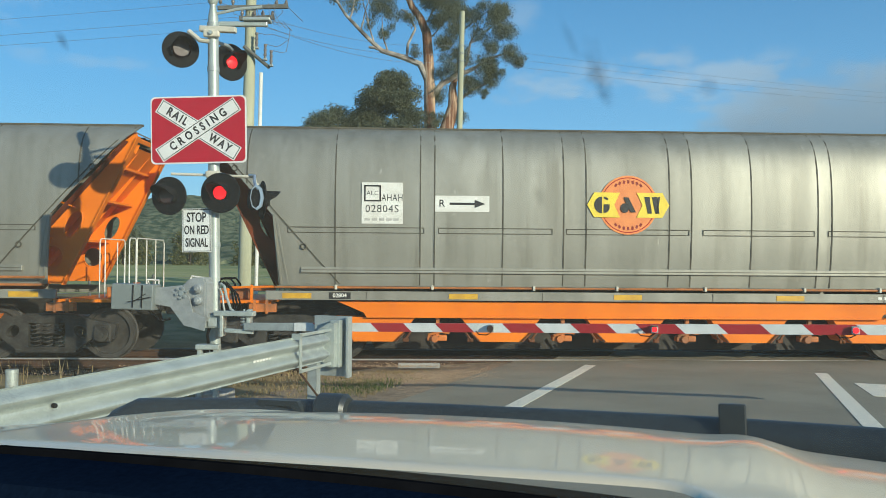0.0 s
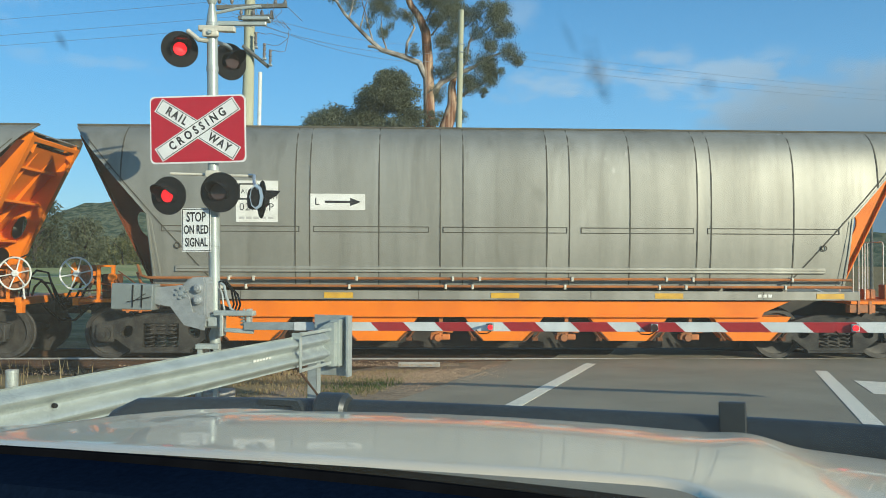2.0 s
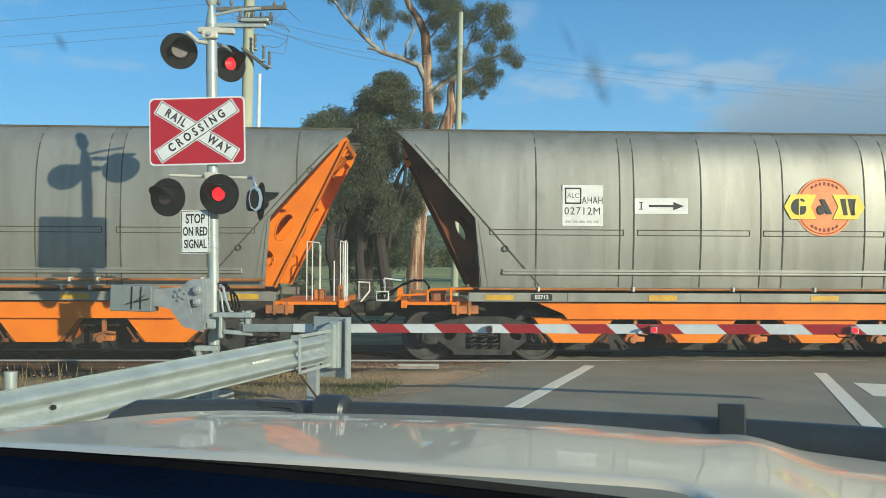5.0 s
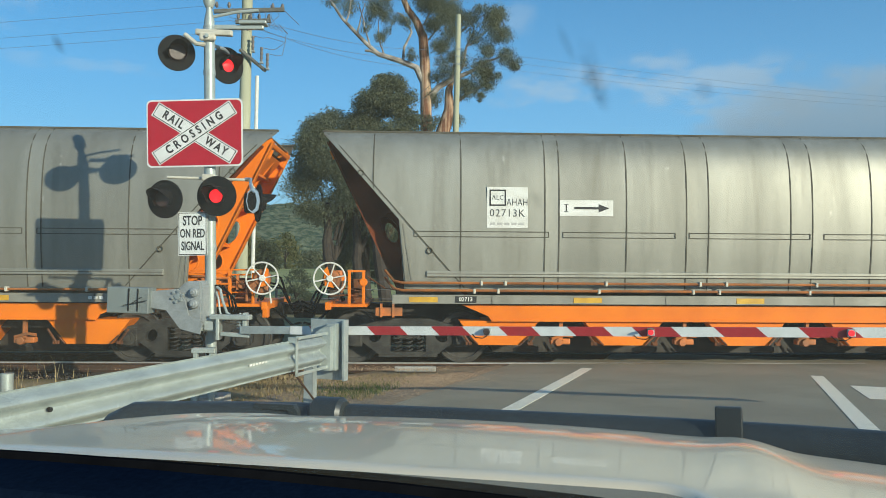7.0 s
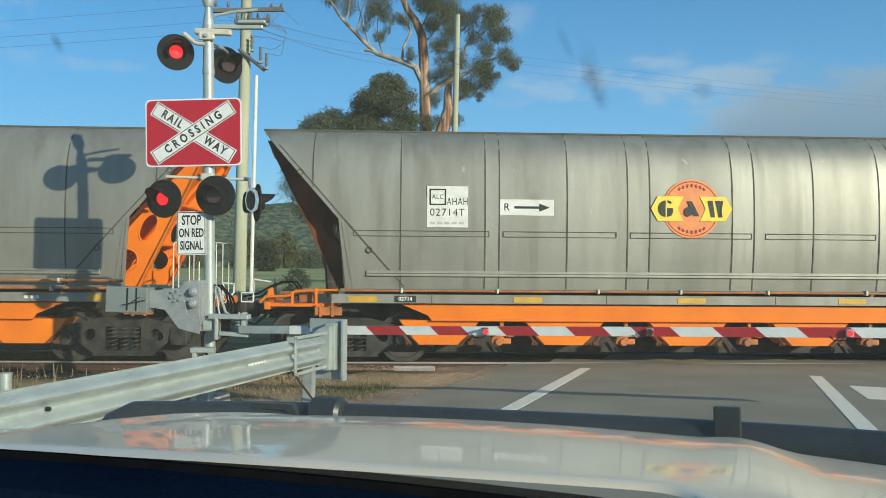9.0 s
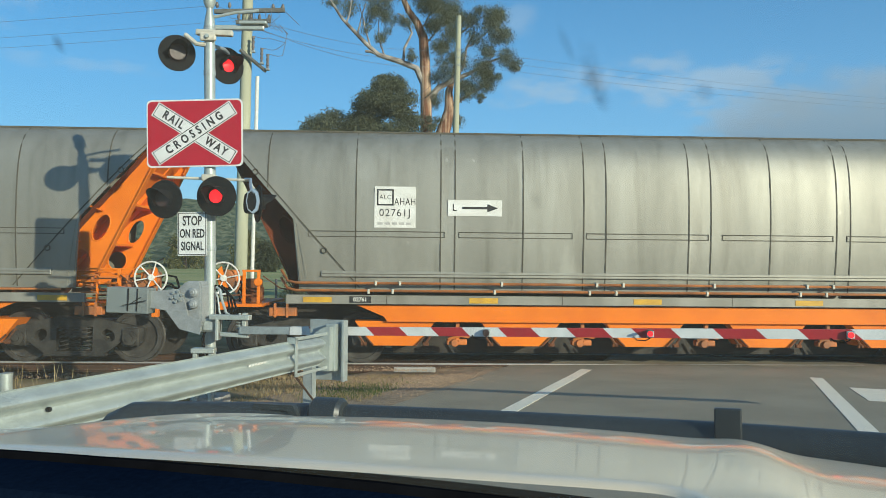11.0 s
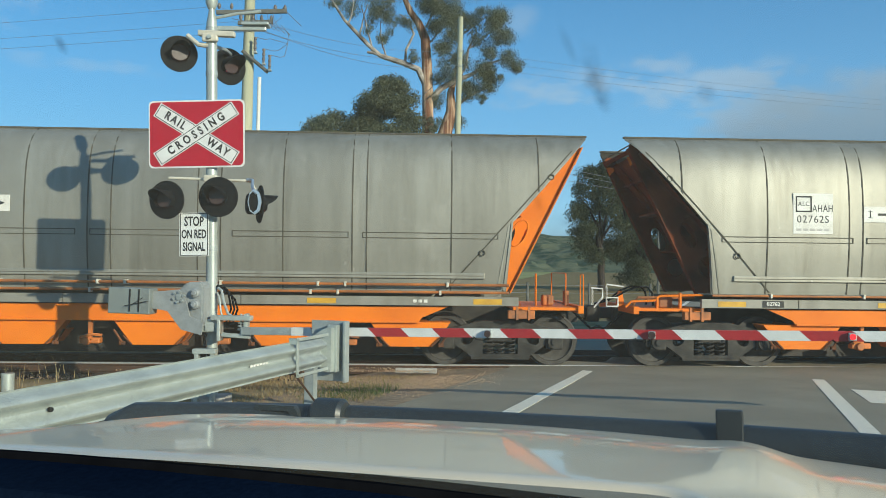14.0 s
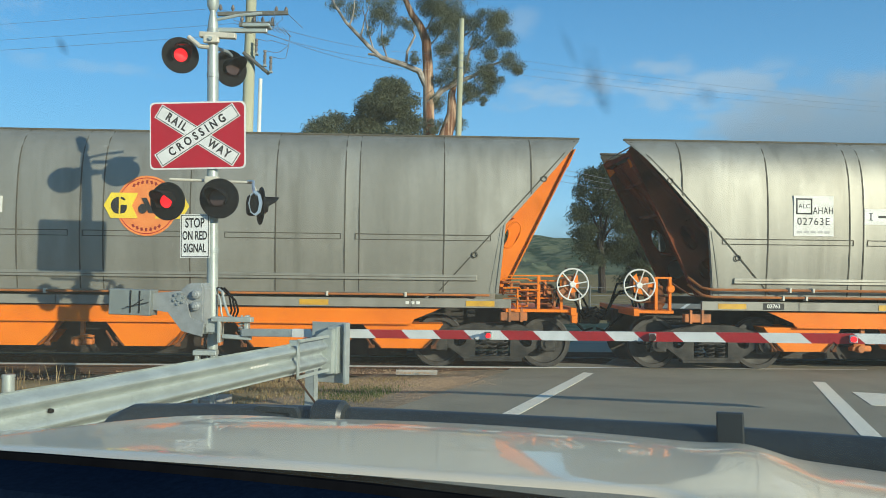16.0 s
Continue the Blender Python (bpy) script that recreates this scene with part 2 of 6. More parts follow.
SLEEPER = mat("timber sleeper", (0.1, 0.075, 0.055), (0.06, 0.045, 0.035), 5, 0.9, 0, 0.3)
CONCRETE = mat("concrete", (0.4, 0.38, 0.34), (0.3, 0.28, 0.25), 5, 0.85, 0, 0.2)
POLE_WOOD = mat("treated pole timber", (0.48, 0.48, 0.34), (0.34, 0.34, 0.235), 3, 0.85, 0, 0.2, 40, stretch=(1, 1, 0.08))
ARM_WOOD = mat("grey crossarm timber", (0.16, 0.16, 0.14), (0.1, 0.1, 0.09), 5, 0.85)
PORCELAIN = mat("insulator porcelain", (0.2, 0.18, 0.16), (0.12, 0.1, 0.09), 8, 0.3)
WIRE = mat("cable", (0.2, 0.22, 0.25), (0.15, 0.16, 0.18), 3, 0.6, 0.3)
BARK = mat("gum bark", (0.52, 0.36, 0.235), (0.17, 0.075, 0.04), 1.4, 0.85, 0, 0.5, 7, stretch=(4.5, 4.5, 0.35), low=0.36, high=0.58)
BARK_PALE = mat("pale gum bark", (0.44, 0.4, 0.35), (0.11, 0.09, 0.078), 1.6, 0.85, 0, 0.3, 18)
BARK_DARK = mat("dark bark", (0.05, 0.038, 0.03), (0.028, 0.022, 0.019), 3, 0.9, 0, 0.3)
LEAF = leaf_mat("gum leaves", (0.095, 0.112, 0.068), (0.225, 0.235, 0.148))
SCRUB = leaf_mat("olive scrub leaves", (0.07, 0.085, 0.03), (0.26, 0.24, 0.11))
LEAF_DARK = leaf_mat("dark gum leaves", (0.055, 0.07, 0.04), (0.13, 0.142, 0.082))
GRASS = leaf_mat("dry grass blades", (0.3, 0.21, 0.09), (0.58, 0.45, 0.23))
GRASS_GREEN = leaf_mat("green grass blades", (0.06, 0.1, 0.02), (0.16, 0.19, 0.06))
FIELD = mat("pasture", (0.42, 0.39, 0.19), (0.27, 0.3, 0.13), 0.05, 0.95, 0, 0.3, 3, spec=0.0)
HILL = mat("wooded hillside", (0.06, 0.085, 0.062), (0.15, 0.165, 0.11), 0.11, 0.95, 0, 0, 0.2, low=0.4, high=0.6, spec=0.0)
CAR_PAINT = mat("silver car paint", (0.92, 0.75, 0.51), (0.8, 0.65, 0.44), 3, 0.5, 0.0, 0.2, 7, grain_by=0.06, coat=0.65, coat_rough=0.05, rough_spread=0.03)
BAR_BLACK = mat("satin black powder coat", (0.02, 0.024, 0.027), (0.028, 0.034, 0.037), 5, 0.4, 0, 0.03)
# dashboard colour is taken darker to hold the shade of the missing roof
DASH = mat("roof-shaded dashboard vinyl", (0.004, 0.008, 0.018), (0.007, 0.013, 0.026), 4, 0.8, 0, 0.1, 200, spec=0.0)
RUBBER = mat("black rubber", (0.005, 0.005, 0.006), (0.009, 0.009, 0.01), 8, 0.85, 0, 0.1, spec=0.0)
CLEAR_GREY = mat("polished aluminium", (0.75, 0.76, 0.76), (0.66, 0.67, 0.67), 6, 0.3, 0.8)


def screen_mat():
    """Clear glass with a film of dust and a few soft dark smudges."""
    m = bpy.data.materials.new("dusty glass")
    m.use_nodes = True
    n, l = m.node_tree.nodes, m.node_tree.links
    n.remove(n["Principled BSDF"])
    co = n.new("ShaderNodeTexCoord")
    wob = n.new("ShaderNodeTexNoise")
    wob.inputs["Scale"].default_value, wob.inputs["Detail"].default_value = 160, 3
    l.new(co.outputs["Object"], wob.inputs["Vector"])
    total = None
    for u, w, a, b, turn, dark in ((-0.0455, 1.7785, 0.0042, 0.0098, -14, 0.62), (-0.0535, 1.79, 0.002, 0.007, -20, 0.2), (-0.281, 1.8145, 0.0028, 0.004, 20, 0.45), (-0.008, 1.7715, 0.0035, 0.0035, 0, 0.22), (-0.0765, 1.739, 0.0028, 0.004, 0, 0.25)):
        mp = n.new("ShaderNodeMapping")
        mp.vector_type = "TEXTURE"
        mp.inputs["Location"].default_value = (u, 0, w)
        mp.inputs["Rotation"].default_value = (0, radians(turn), 0)
        mp.inputs["Scale"].default_value = (a, 1000, b)
        l.new(co.outputs["Object"], mp.inputs["Vector"])
        ln = n.new("ShaderNodeVectorMath")
        ln.operation = "LENGTH"
        l.new(mp.outputs["Vector"], ln.inputs[0])
        jig = n.new("ShaderNodeMath")
        jig.operation, jig.inputs[1].default_value = "MULTIPLY_ADD", 1.3
        l.new(wob.outputs["Fac"], jig.inputs[0])
        l.new(ln.outputs["Value"], jig.inputs[2])
        mr = n.new("ShaderNodeMapRange")
        mr.interpolation_type = "SMOOTHSTEP"
        mr.inputs["From Min"].default_value, mr.inputs["From Max"].default_value = 0.5, 2.0
        mr.inputs["To Min"].default_value, mr.inputs["To Max"].default_value = 1 - 0.8 * dark, 1.0
        l.new(jig.outputs["Value"], mr.inputs["Value"])
        if total is None:
            total = mr.outputs["Result"]
        else:
            mu = n.new("ShaderNodeMath")
            mu.operation = "MULTIPLY"
            l.new(total, mu.inputs[0])
            l.new(mr.outputs["Result"], mu.inputs[1])
            total = mu.outputs["Value"]
    tr = n.new("ShaderNodeBsdfTransparent")
    l.new(total, tr.inputs["Color"])
    df = n.new("ShaderNodeBsdfDiffuse")
    df.inputs["Color"].default_value = (0.84, 0.8, 0.7, 1)
    mix = n.new("ShaderNodeMixShader")
    mix.inputs["Fac"].default_value = 0.106
    l.new(tr.outputs["BSDF"], mix.inputs[1])
    l.new(df.outputs["BSDF"], mix.inputs[2])
    l.new(mix.outputs["Shader"], n["Material Output"].inputs["Surface"])
    return m


SCREEN = screen_mat()


# ---- mesh helpers ----
class Shape:
    """Collects vertices and faces of one mesh."""

    def __init__(self):
        self.v, self.f = [], []

    def add(self, verts, faces, m=None):
        k = len(self.v)
        self.v += [tuple(m @ Vector(p)) if m else tuple(p) for p in verts]
        self.f += [tuple(i + k for i in f) for f in faces]
        return self

    def box(self, x0, x1, y0, y1, z0, z1, m=None, c=0.0):
        """A box, with its edges cut by c."""
        if c <= 0:
            v = [(x, y, z) for x in (x0, x1) for y in (y0, y1) for z in (z0, z1)]
            return self.add(v, [(0, 1, 3, 2), (4, 6, 7, 5), (0, 4, 5, 1), (2, 3, 7, 6), (0, 2, 6, 4), (1, 5, 7, 3)], m)
        bm = bmesh.new()
        bmesh.ops.create_cube(bm, size=1)
        for p in bm.verts:
            p.co = Vector(((x0 + x1) / 2 + p.co.x * (x1 - x0), (y0 + y1) / 2 + p.co.y * (y1 - y0), (z0 + z1) / 2 + p.co.z * (z1 - z0)))
        bmesh.ops.bevel(bm, geom=list(bm.edges), offset=c, segments=2, affect="EDGES", profile=0.5)
        return self.bm(bm, m)

    def bm(self, bm, m=None):
        bm.verts.index_update()
        self.add([tuple(p.co) for p in bm.verts], [[p.index for p in f.verts] for f in bm.faces], m)
        bm.free()
        return self

    def prism(self, pts, y0, y1, m=None):
        """A polygon of (x, z) points, thick from y0 to y1."""
        n = len(pts)
        v = [(x, y0, z) for x, z in pts] + [(x, y1, z) for x, z in pts]
        f = [tuple(range(n)), tuple(range(2 * n - 1, n - 1, -1))]
        f += [(i, i + n, (i + 1) % n + n, (i + 1) % n) for i in range(n)]
        return self.add(v, f, m)

    def tube(self, pts, radii, seg=8, caps=True):
        """A round bar along a line of points."""
        pts = [Vector(p) for p in pts]
        if isinstance(radii, (int, float)):
            radii = [radii] * len(pts)
        k, v, f = len(pts), [], []
        side = None
        for i, p in enumerate(pts):
            way = (pts[min(i + 1, k - 1)] - pts[max(i - 1, 0)]).normalized()
            if side is None or abs(side.dot(way)) > 0.95:
                side = way.orthogonal()
            side = (side - way * side.dot(way)).normalized()
            up = way.cross(side)
            for j in range(seg):
                a = 2 * math.pi * j / seg
                v.append(p + (side * math.cos(a) + up * math.sin(a)) * radii[i])
        for i in range(k - 1):
            for j in range(seg):
                f.append((i * seg + j, i * seg + (j + 1) % seg, (i + 1) * seg + (j + 1) % seg, (i + 1) * seg + j))
        if caps:
            f += [tuple(range(seg - 1, -1, -1)), tuple(range((k - 1) * seg, k * seg))]
        return self.add(v, f)

    def disc(self, centre, axis, r, depth, seg=24, m=None, bevel=0.0):
        """A short round plate, its axis 'x', 'y' or 'z', from centre forward by depth."""
        v, f = [], []
        prof = [(r - bevel, 0), (r, bevel), (r, depth - bevel), (r - bevel, depth)] if bevel else [(r, 0), (r, depth)]
        for rad, d in prof:
            for j in range(seg):
                a = 2 * math.pi * j / seg
                p, q = rad * math.cos(a), rad * math.sin(a)
                v.append({"x": (d, p, q), "y": (p, d, q), "z": (p, q, d)}[axis])
        k = len(prof)
        for i in range(k - 1):
            for j in range(seg):
                f.append((i * seg + j, i * seg + (j + 1) % seg, (i + 1) * seg + (j + 1) % seg, (i + 1) * seg + j))
        f += [tuple(range(seg - 1, -1, -1)), tuple(range((k - 1) * seg, k * seg))]
        v = [tuple(Vector(p) + Vector(centre)) for p in v]
        return self.add(v, f, m)

    def ring(self, centre, axis, r, thick, seg=28, tube=6, m=None):
        pts = []
        for j in range(seg):
            a = 2 * math.pi * j / seg
            p, q = math.cos(a), math.sin(a)
            for i in range(tube):
                b = 2 * math.pi * i / tube
                rad, d = r + thick * math.cos(b), thick * math.sin(b)
                pts.append(Vector({"x": (d, p * rad, q * rad), "y": (p * rad, d, q * rad), "z": (p * rad, q * rad, d)}[axis]) + Vector(centre))
        f = [(j * tube + i, j * tube + (i + 1) % tube, ((j + 1) % seg) * tube + (i + 1) % tube, ((j + 1) % seg) * tube + i) for j in range(seg) for i in range(tube)]
        return self.add(pts, f, m)

    def grid(self, rows):
        """A sheet through rows of points of equal length."""
        n = len(rows[0])
        v = [p for r in rows for p in r]
        f = [(i * n + j, i * n + j + 1, (i + 1) * n + j + 1, (i + 1) * n + j) for i in range(len(rows) - 1) for j in range(n - 1)]
        return self.add(v, f)

    def holed(self, outline, holes, y0, y1, m=None):
        """A plate of (x, z) outline with holes cut through, thick from y0 to y1."""
        bm = bmesh.new()
        edges = []
        for loop in [outline] + holes:
            vs = [bm.verts.new((x, y0, z)) for x, z in loop]
            edges += [bm.edges.new((vs[i], vs[(i + 1) % len(vs)])) for i in range(len(vs))]
        bmesh.ops.triangle_fill(bm, use_beauty=True, use_dissolve=False, edges=edges)
        ext = bmesh.ops.extrude_face_region(bm, geom=list(bm.faces))
        for e in ext["geom"]:
            if isinstance(e, bmesh.types.BMVert):
                e.co.y += y1 - y0
        bmesh.ops.recalc_face_normals(bm, faces=list(bm.faces))
        return self.bm(bm, m)

    def mesh(self, name, material, smooth=False):
        me = bpy.data.meshes.new(name)
        me.from_pydata(self.v, [], self.f)
        bm = bmesh.new()
        bm.from_mesh(me)
        bmesh.ops.recalc_face_normals(bm, faces=list(bm.faces))
        bm.to_mesh(me)
        bm.free()
        me.materials.append(material)
        if smooth:
            me.shade_smooth()
            me.set_sharp_from_angle(angle=radians(35))
        return me


def oval(cx, cz, a, b, turn=0.0, n=18):
    t = radians(turn)
    out = []
    for i in range(n):
        u = 2 * math.pi * i / n
        p, q = a * math.cos(u), b * math.sin(u)
        out.append((cx + p * math.cos(t) - q * math.sin(t), cz + p * math.sin(t) + q * math.cos(t)))
    return out


def part(name, shape, material, parent, label="", smooth=False, at=None):
    """One mesh object under a thing or a part."""
    data = shape.mesh(name, material, smooth) if isinstance(shape, Shape) else shape
    ob = new(name, data)
    ob.parent = parent
    if at is not None:
        ob.matrix_basis = at
    if label:
        ob["label"] = label
    return ob


def thing(name, label, category, at=None, group="", kind="", shape=None, material=None, smooth=False):
    """A top-level thing: an Empty at its base, or one mesh."""
    ob = new(name, shape.mesh(name, material, smooth) if shape else None)
    if at is not None:
        ob.matrix_basis = at
    return tagged(ob, label, category, group, kind)


def letters(text, height, material, depth=0.002, squeeze=1.0, spacing=1.0, bold=0.03):
    """A mesh of raised letters, centred, upright in the xz plane, facing -y."""
    cu = bpy.data.curves.new("lettering", "FONT")
    cu.body, cu.size, cu.extrude, cu.align_x, cu.align_y = text, height / 0.7, depth, "CENTER", "CENTER"
    cu.space_character, cu.resolution_u, cu.offset = spacing, 3, height * bold
    ob = new("lettering", cu)
    bpy.context.view_layer.update()
    me = bpy.data.meshes.new_from_object(ob.evaluated_get(bpy.context.evaluated_depsgraph_get()))
    bpy.data.objects.remove(ob)
    me.transform(Matrix.Diagonal((squeeze, 1, 1, 1)))
    me.transform(Matrix.Rotation(radians(90), 4, "X"))
    me.materials.clear()
    me.materials.append(material)
    return me


# ---- ground, road and track ----
HEADING = radians(22.3)                       # the road runs this far to the right of +y
ROAD_AT = Vector((2.98, 13.3, 0))             # a point of the near edge line
ROAD_WAY = Vector((math.sin(HEADING), math.cos(HEADING), 0))
ROAD_SIDE = Vector((math.cos(HEADING), -math.sin(HEADING), 0))
TRACK_Y = 14.6                                # middle of the track
RAIL_NEAR = TRACK_Y - 0.755


def lie(y):
    """The road falls gently towards the rails."""
    return 0.03 * max(0.0, 13.2 - max(y, -6.0))


def on_road(along, across, lift=0.0):
    p = ROAD_AT + ROAD_WAY * along + ROAD_SIDE * across
    return (p.x, p.y, lie(p.y) + lift)


def strip(name, a0, a1, c0, c1, lift, material, thick, step=1.0, label="", category="", kind="structure"):
    s = Shape()
    n = max(1, int((a1 - a0) / step))
    rows = []
    for i in range(n + 1):
        a = a0 + (a1 - a0) * i / n
        rows.append([on_road(a, c0, lift - thick), on_road(a, c0, lift), on_road(a, c1, lift), on_road(a, c1, lift - thick)])
    s.grid(rows)
    s.f += [(0, 1, 2, 3), (4 * n + 3, 4 * n + 2, 4 * n + 1, 4 * n)]
    return thing(name, label, category, kind=kind, shape=s, material=material)


def ground():
    xs = [-3000, -900, -300, -120, -60, -40, -25] + [-16 + 0.5 * i for i in range(105)] + [40, 50, 70, 120, 300, 900, 3000]
    ys = [-200, -60, -25, -12, -6] + [-4 + 0.5 * i for i in range(80)] + [37, 40, 50, 70, 110, 200, 400, 900, 2000, 4000]
    rows = []
    for y in ys:
        row = []
        for x in xs:
            z = lie(y) - 0.03
            lat = (Vector((x, y, 0)) - ROAD_AT).dot(ROAD_SIDE)
            off = min(1.0, max(0.0, (-lat - 1.5) / 1.2)) + min(1.0, max(0.0, (lat - 9.2) / 1.2))
            if 12.9 < y < 16.4:
                z -= 0.2 * off
            elif lat < 0 and -3 < y <= 12.9:
                z -= 0.09 * off
            if abs(x) < 60 and y < 40:
                z += off * 0.05 * noise.noise((x * 0.7, y * 0.7, 3))
            row.append((x, y, z))
        rows.append(row)
    s = Shape().grid(rows)
    thing("ground", "dry grassy ground with bare earth", "ground", kind="structure", shape=s, material=GROUND, smooth=True)


ground()
strip("road", -26, 420, -1.35, 9.0, 0.0, ASPHALT, 0.02, 1.5, "worn grey asphalt road over the level crossing", "road")
strip("edge_line", -7.5, 0.05, -0.09, 0.09, 0.005, MARKING, 0.004, 0.7, "worn white painted edge line", "road marking")
strip("lane_line", -9.0, 0.1, 3.42, 3.6, 0.005, MARKING, 0.004, 0.7, "worn white painted lane line", "road marking")
strip("far_edge_line", 4.0, 400, -0.09, 0.09, 0.005, MARKING, 0.004, 6, "white painted edge line beyond the rails", "road marking")
strip("far_lane_line", 4.0, 400, 3.42, 3.6, 0.005, MARKING, 0.004, 6, "white painted lane line beyond the rails", "road marking")
strip("far_side_line", 4.0, 400, 6.9, 7.05, 0.005, MARKING, 0.004, 6, "white painted far side line beyond the rails", "road marking")


def road_arrow():
    pts = [(-1.1, 3.82), (-1.2, 4.6), (-0.7, 4.75), (-1.7, 5.6), (-2.9, 4.9), (-2.45, 4.75), (-2.5, 3.86)]
    s = Shape()
    n = len(pts)
    v = [on_road(a, c, 0.005) for a, c in pts] + [on_road(a, c, 0.001) for a, c in pts]
    s.add(v, [tuple(range(n))] + [(i, i + n, (i + 1) % n + n, (i + 1) % n) for i in range(n)])
    thing("turn_arrow", "worn white painted turn arrow on asphalt", "road marking", kind="structure", shape=s, material=MARKING)


road_arrow()


def rail(y, name, label):
    s = Shape()
    prof = [(-0.035, 0.012), (0.035, 0.012), (0.037, -0.025), (0.012, -0.04), (0.01, -0.13), (0.065, -0.145), (0.065, -0.155),
            (-0.065, -0.155), (-0.065, -0.145), (-0.01, -0.13), (-0.012, -0.04), (-0.037, -0.025)]
    rows = [[(x, y + a, z) for a, z in prof] for x in (-160, -40, 0, 40, 160)]
    n = len(prof)
    v = [p for r in rows for p in r]
    f = [(i * n + j, i * n + (j + 1) % n, (i + 1) * n + (j + 1) % n, (i + 1) * n + j) for i in range(4) for j in range(n)]
    f += [tuple(range(n)), tuple(range(5 * n - 1, 4 * n - 1, -1))]
    s.add(v, f)
    ob = thing(name, label, "rail", kind="structure", shape=s, material=RAIL)
    head = Shape().box(-160, 160, y - 0.0375, y + 0.033, -0.004, 0.0165)
    part("running_surface", head, TREAD if y < TRACK_Y else WHEEL, ob, "polished steel running band")


rail(RAIL_NEAR, "rail_near", "rusty steel rail with a polished head")
rail(TRACK_Y + 0.755, "rail_far", "rusty steel rail with a polished head beyond")


def sleepers():
    s = Shape()
    s.box(-1.25, 1.25, -0.12, 0.12, -0.29, -0.158, c=0.012)
    me = s.mesh("sleeper", SLEEPER)
    base = thing("track_bed", "brown ballast under timber sleepers", "track bed", kind="structure")
    bed = Shape()
    for x0, x1 in ((-60, -1.6), (14.5, 60)):
        bed.grid([[(x, TRACK_Y + a, z + 0.015 * noise.noise((x * 2, a * 3, 0))) for a, z in ((-2.1, -0.32), (-1.5, -0.21), (-0.7, -0.19), (0, -0.2), (0.7, -0.19), (1.5, -0.21), (2.1, -0.32))]
                  for x in [x0 + (x1 - x0) * i / 110 for i in range(111)]])
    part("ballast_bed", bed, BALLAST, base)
    for i in range(20):
        part("sleeper", me, None, base, at=pose(-1.9 - 0.68 * i, TRACK_Y, 0, 0, 0, 90 + random.uniform(-1.5, 1.5)))


sleepers()


def crossing_infill():
    """Dark infill between and behind the rails where the road crosses."""
    s = Shape()
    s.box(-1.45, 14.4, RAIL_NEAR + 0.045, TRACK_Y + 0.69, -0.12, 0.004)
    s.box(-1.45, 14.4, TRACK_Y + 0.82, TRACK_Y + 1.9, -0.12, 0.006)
    thing("crossing_infill", "dark infill between the rails", "crossing panel", kind="structure", shape=s, material=BALLAST)
    k = Shape().box(-0.29, 0.4, 13.2, 13.27, -0.06, 0.024, c=0.008)
    thing("concrete_edge", "pale concrete edging beside the rail", "edging", kind="structure", shape=k, material=CONCRETE)


crossing_infill()


def lat_of(x, y):
    """How far to the right of the edge line a point lies."""
    return (Vector((x, y, 0)) - ROAD_AT).dot(ROAD_SIDE)


def stones():
    """Loose gravel on the verge beside the road and along the rails."""
    rnd = random.Random(5)
    s = Shape()
    for i in range(14000):
        if i < 11500:
            x, y = rnd.gauss(-0.2, 0.75), rnd.gauss(11.9, 0.75)
            lat = (Vector((x, y, 0)) - ROAD_AT).dot(ROAD_SIDE)
            if lat > -1.08 + rnd.gauss(0, 0.2) or y > 13.6:
                continue
        else:
            x, y = rnd.uniform(-9, -0.9), rnd.uniform(12.4, 13.7)
        r = 0.0035 + 0.0125 * rnd.random() ** 3
        z = lie(y) - (0.012 if lat_of(x, y) < -1.3 else 0.0) - (0.085 if y < 12.9 else 0.0) * min(1.0, max(0.0, (-lat_of(x, y) - 1.5) / 1.2)) - (0.16 if (y > 13.0 and x < -1.5) else 0)
        t = Euler((rnd.uniform(0, 6), rnd.uniform(0, 6), rnd.uniform(0, 6))).to_matrix().to_4x4()
        m = Matrix.Translation((x, y, z + r * 0.4)) @ t @ Matrix.Diagonal((r, r * rnd.uniform(0.6, 1), r * rnd.uniform(0.5, 0.9), 1))
        s.add([(1, 0, 0), (-1, 0, 0), (0, 1, 0), (0, -1, 0), (0, 0, 1), (0, 0, -1)],
              [(0, 2, 4), (2, 1, 4), (1, 3, 4), (3, 0, 4), (2, 0, 5), (1, 2, 5), (3, 1, 5), (0, 3, 5)], m)
    thing("loose_gravel", "reddish-brown loose gravel on the verge", "gravel", kind="stuff", shape=s, material=STONE)
    bed = Shape()
    rows = []
    for i in range(17):
        a = -7.4 + 7.2 * i / 16
        c1 = -1.25
        c0 = -3.6 + 0.35 * noise.noise((i * 0.5, 0, 1))
        rows.append([on_road(a, c0 + (c1 - c0) * j / 8, -0.012 - 0.085 * min(1.0, max(0.0, (-(c0 + (c1 - c0) * j / 8) - 1.5) / 1.2)) - (0.03 if j == 0 else 0)) for j in range(9)])
    bed.grid(rows)
    thing("gravel_patch", "reddish-brown gravel verge beside the asphalt", "gravel", kind="structure", shape=bed, material=GRAVEL)


stones()


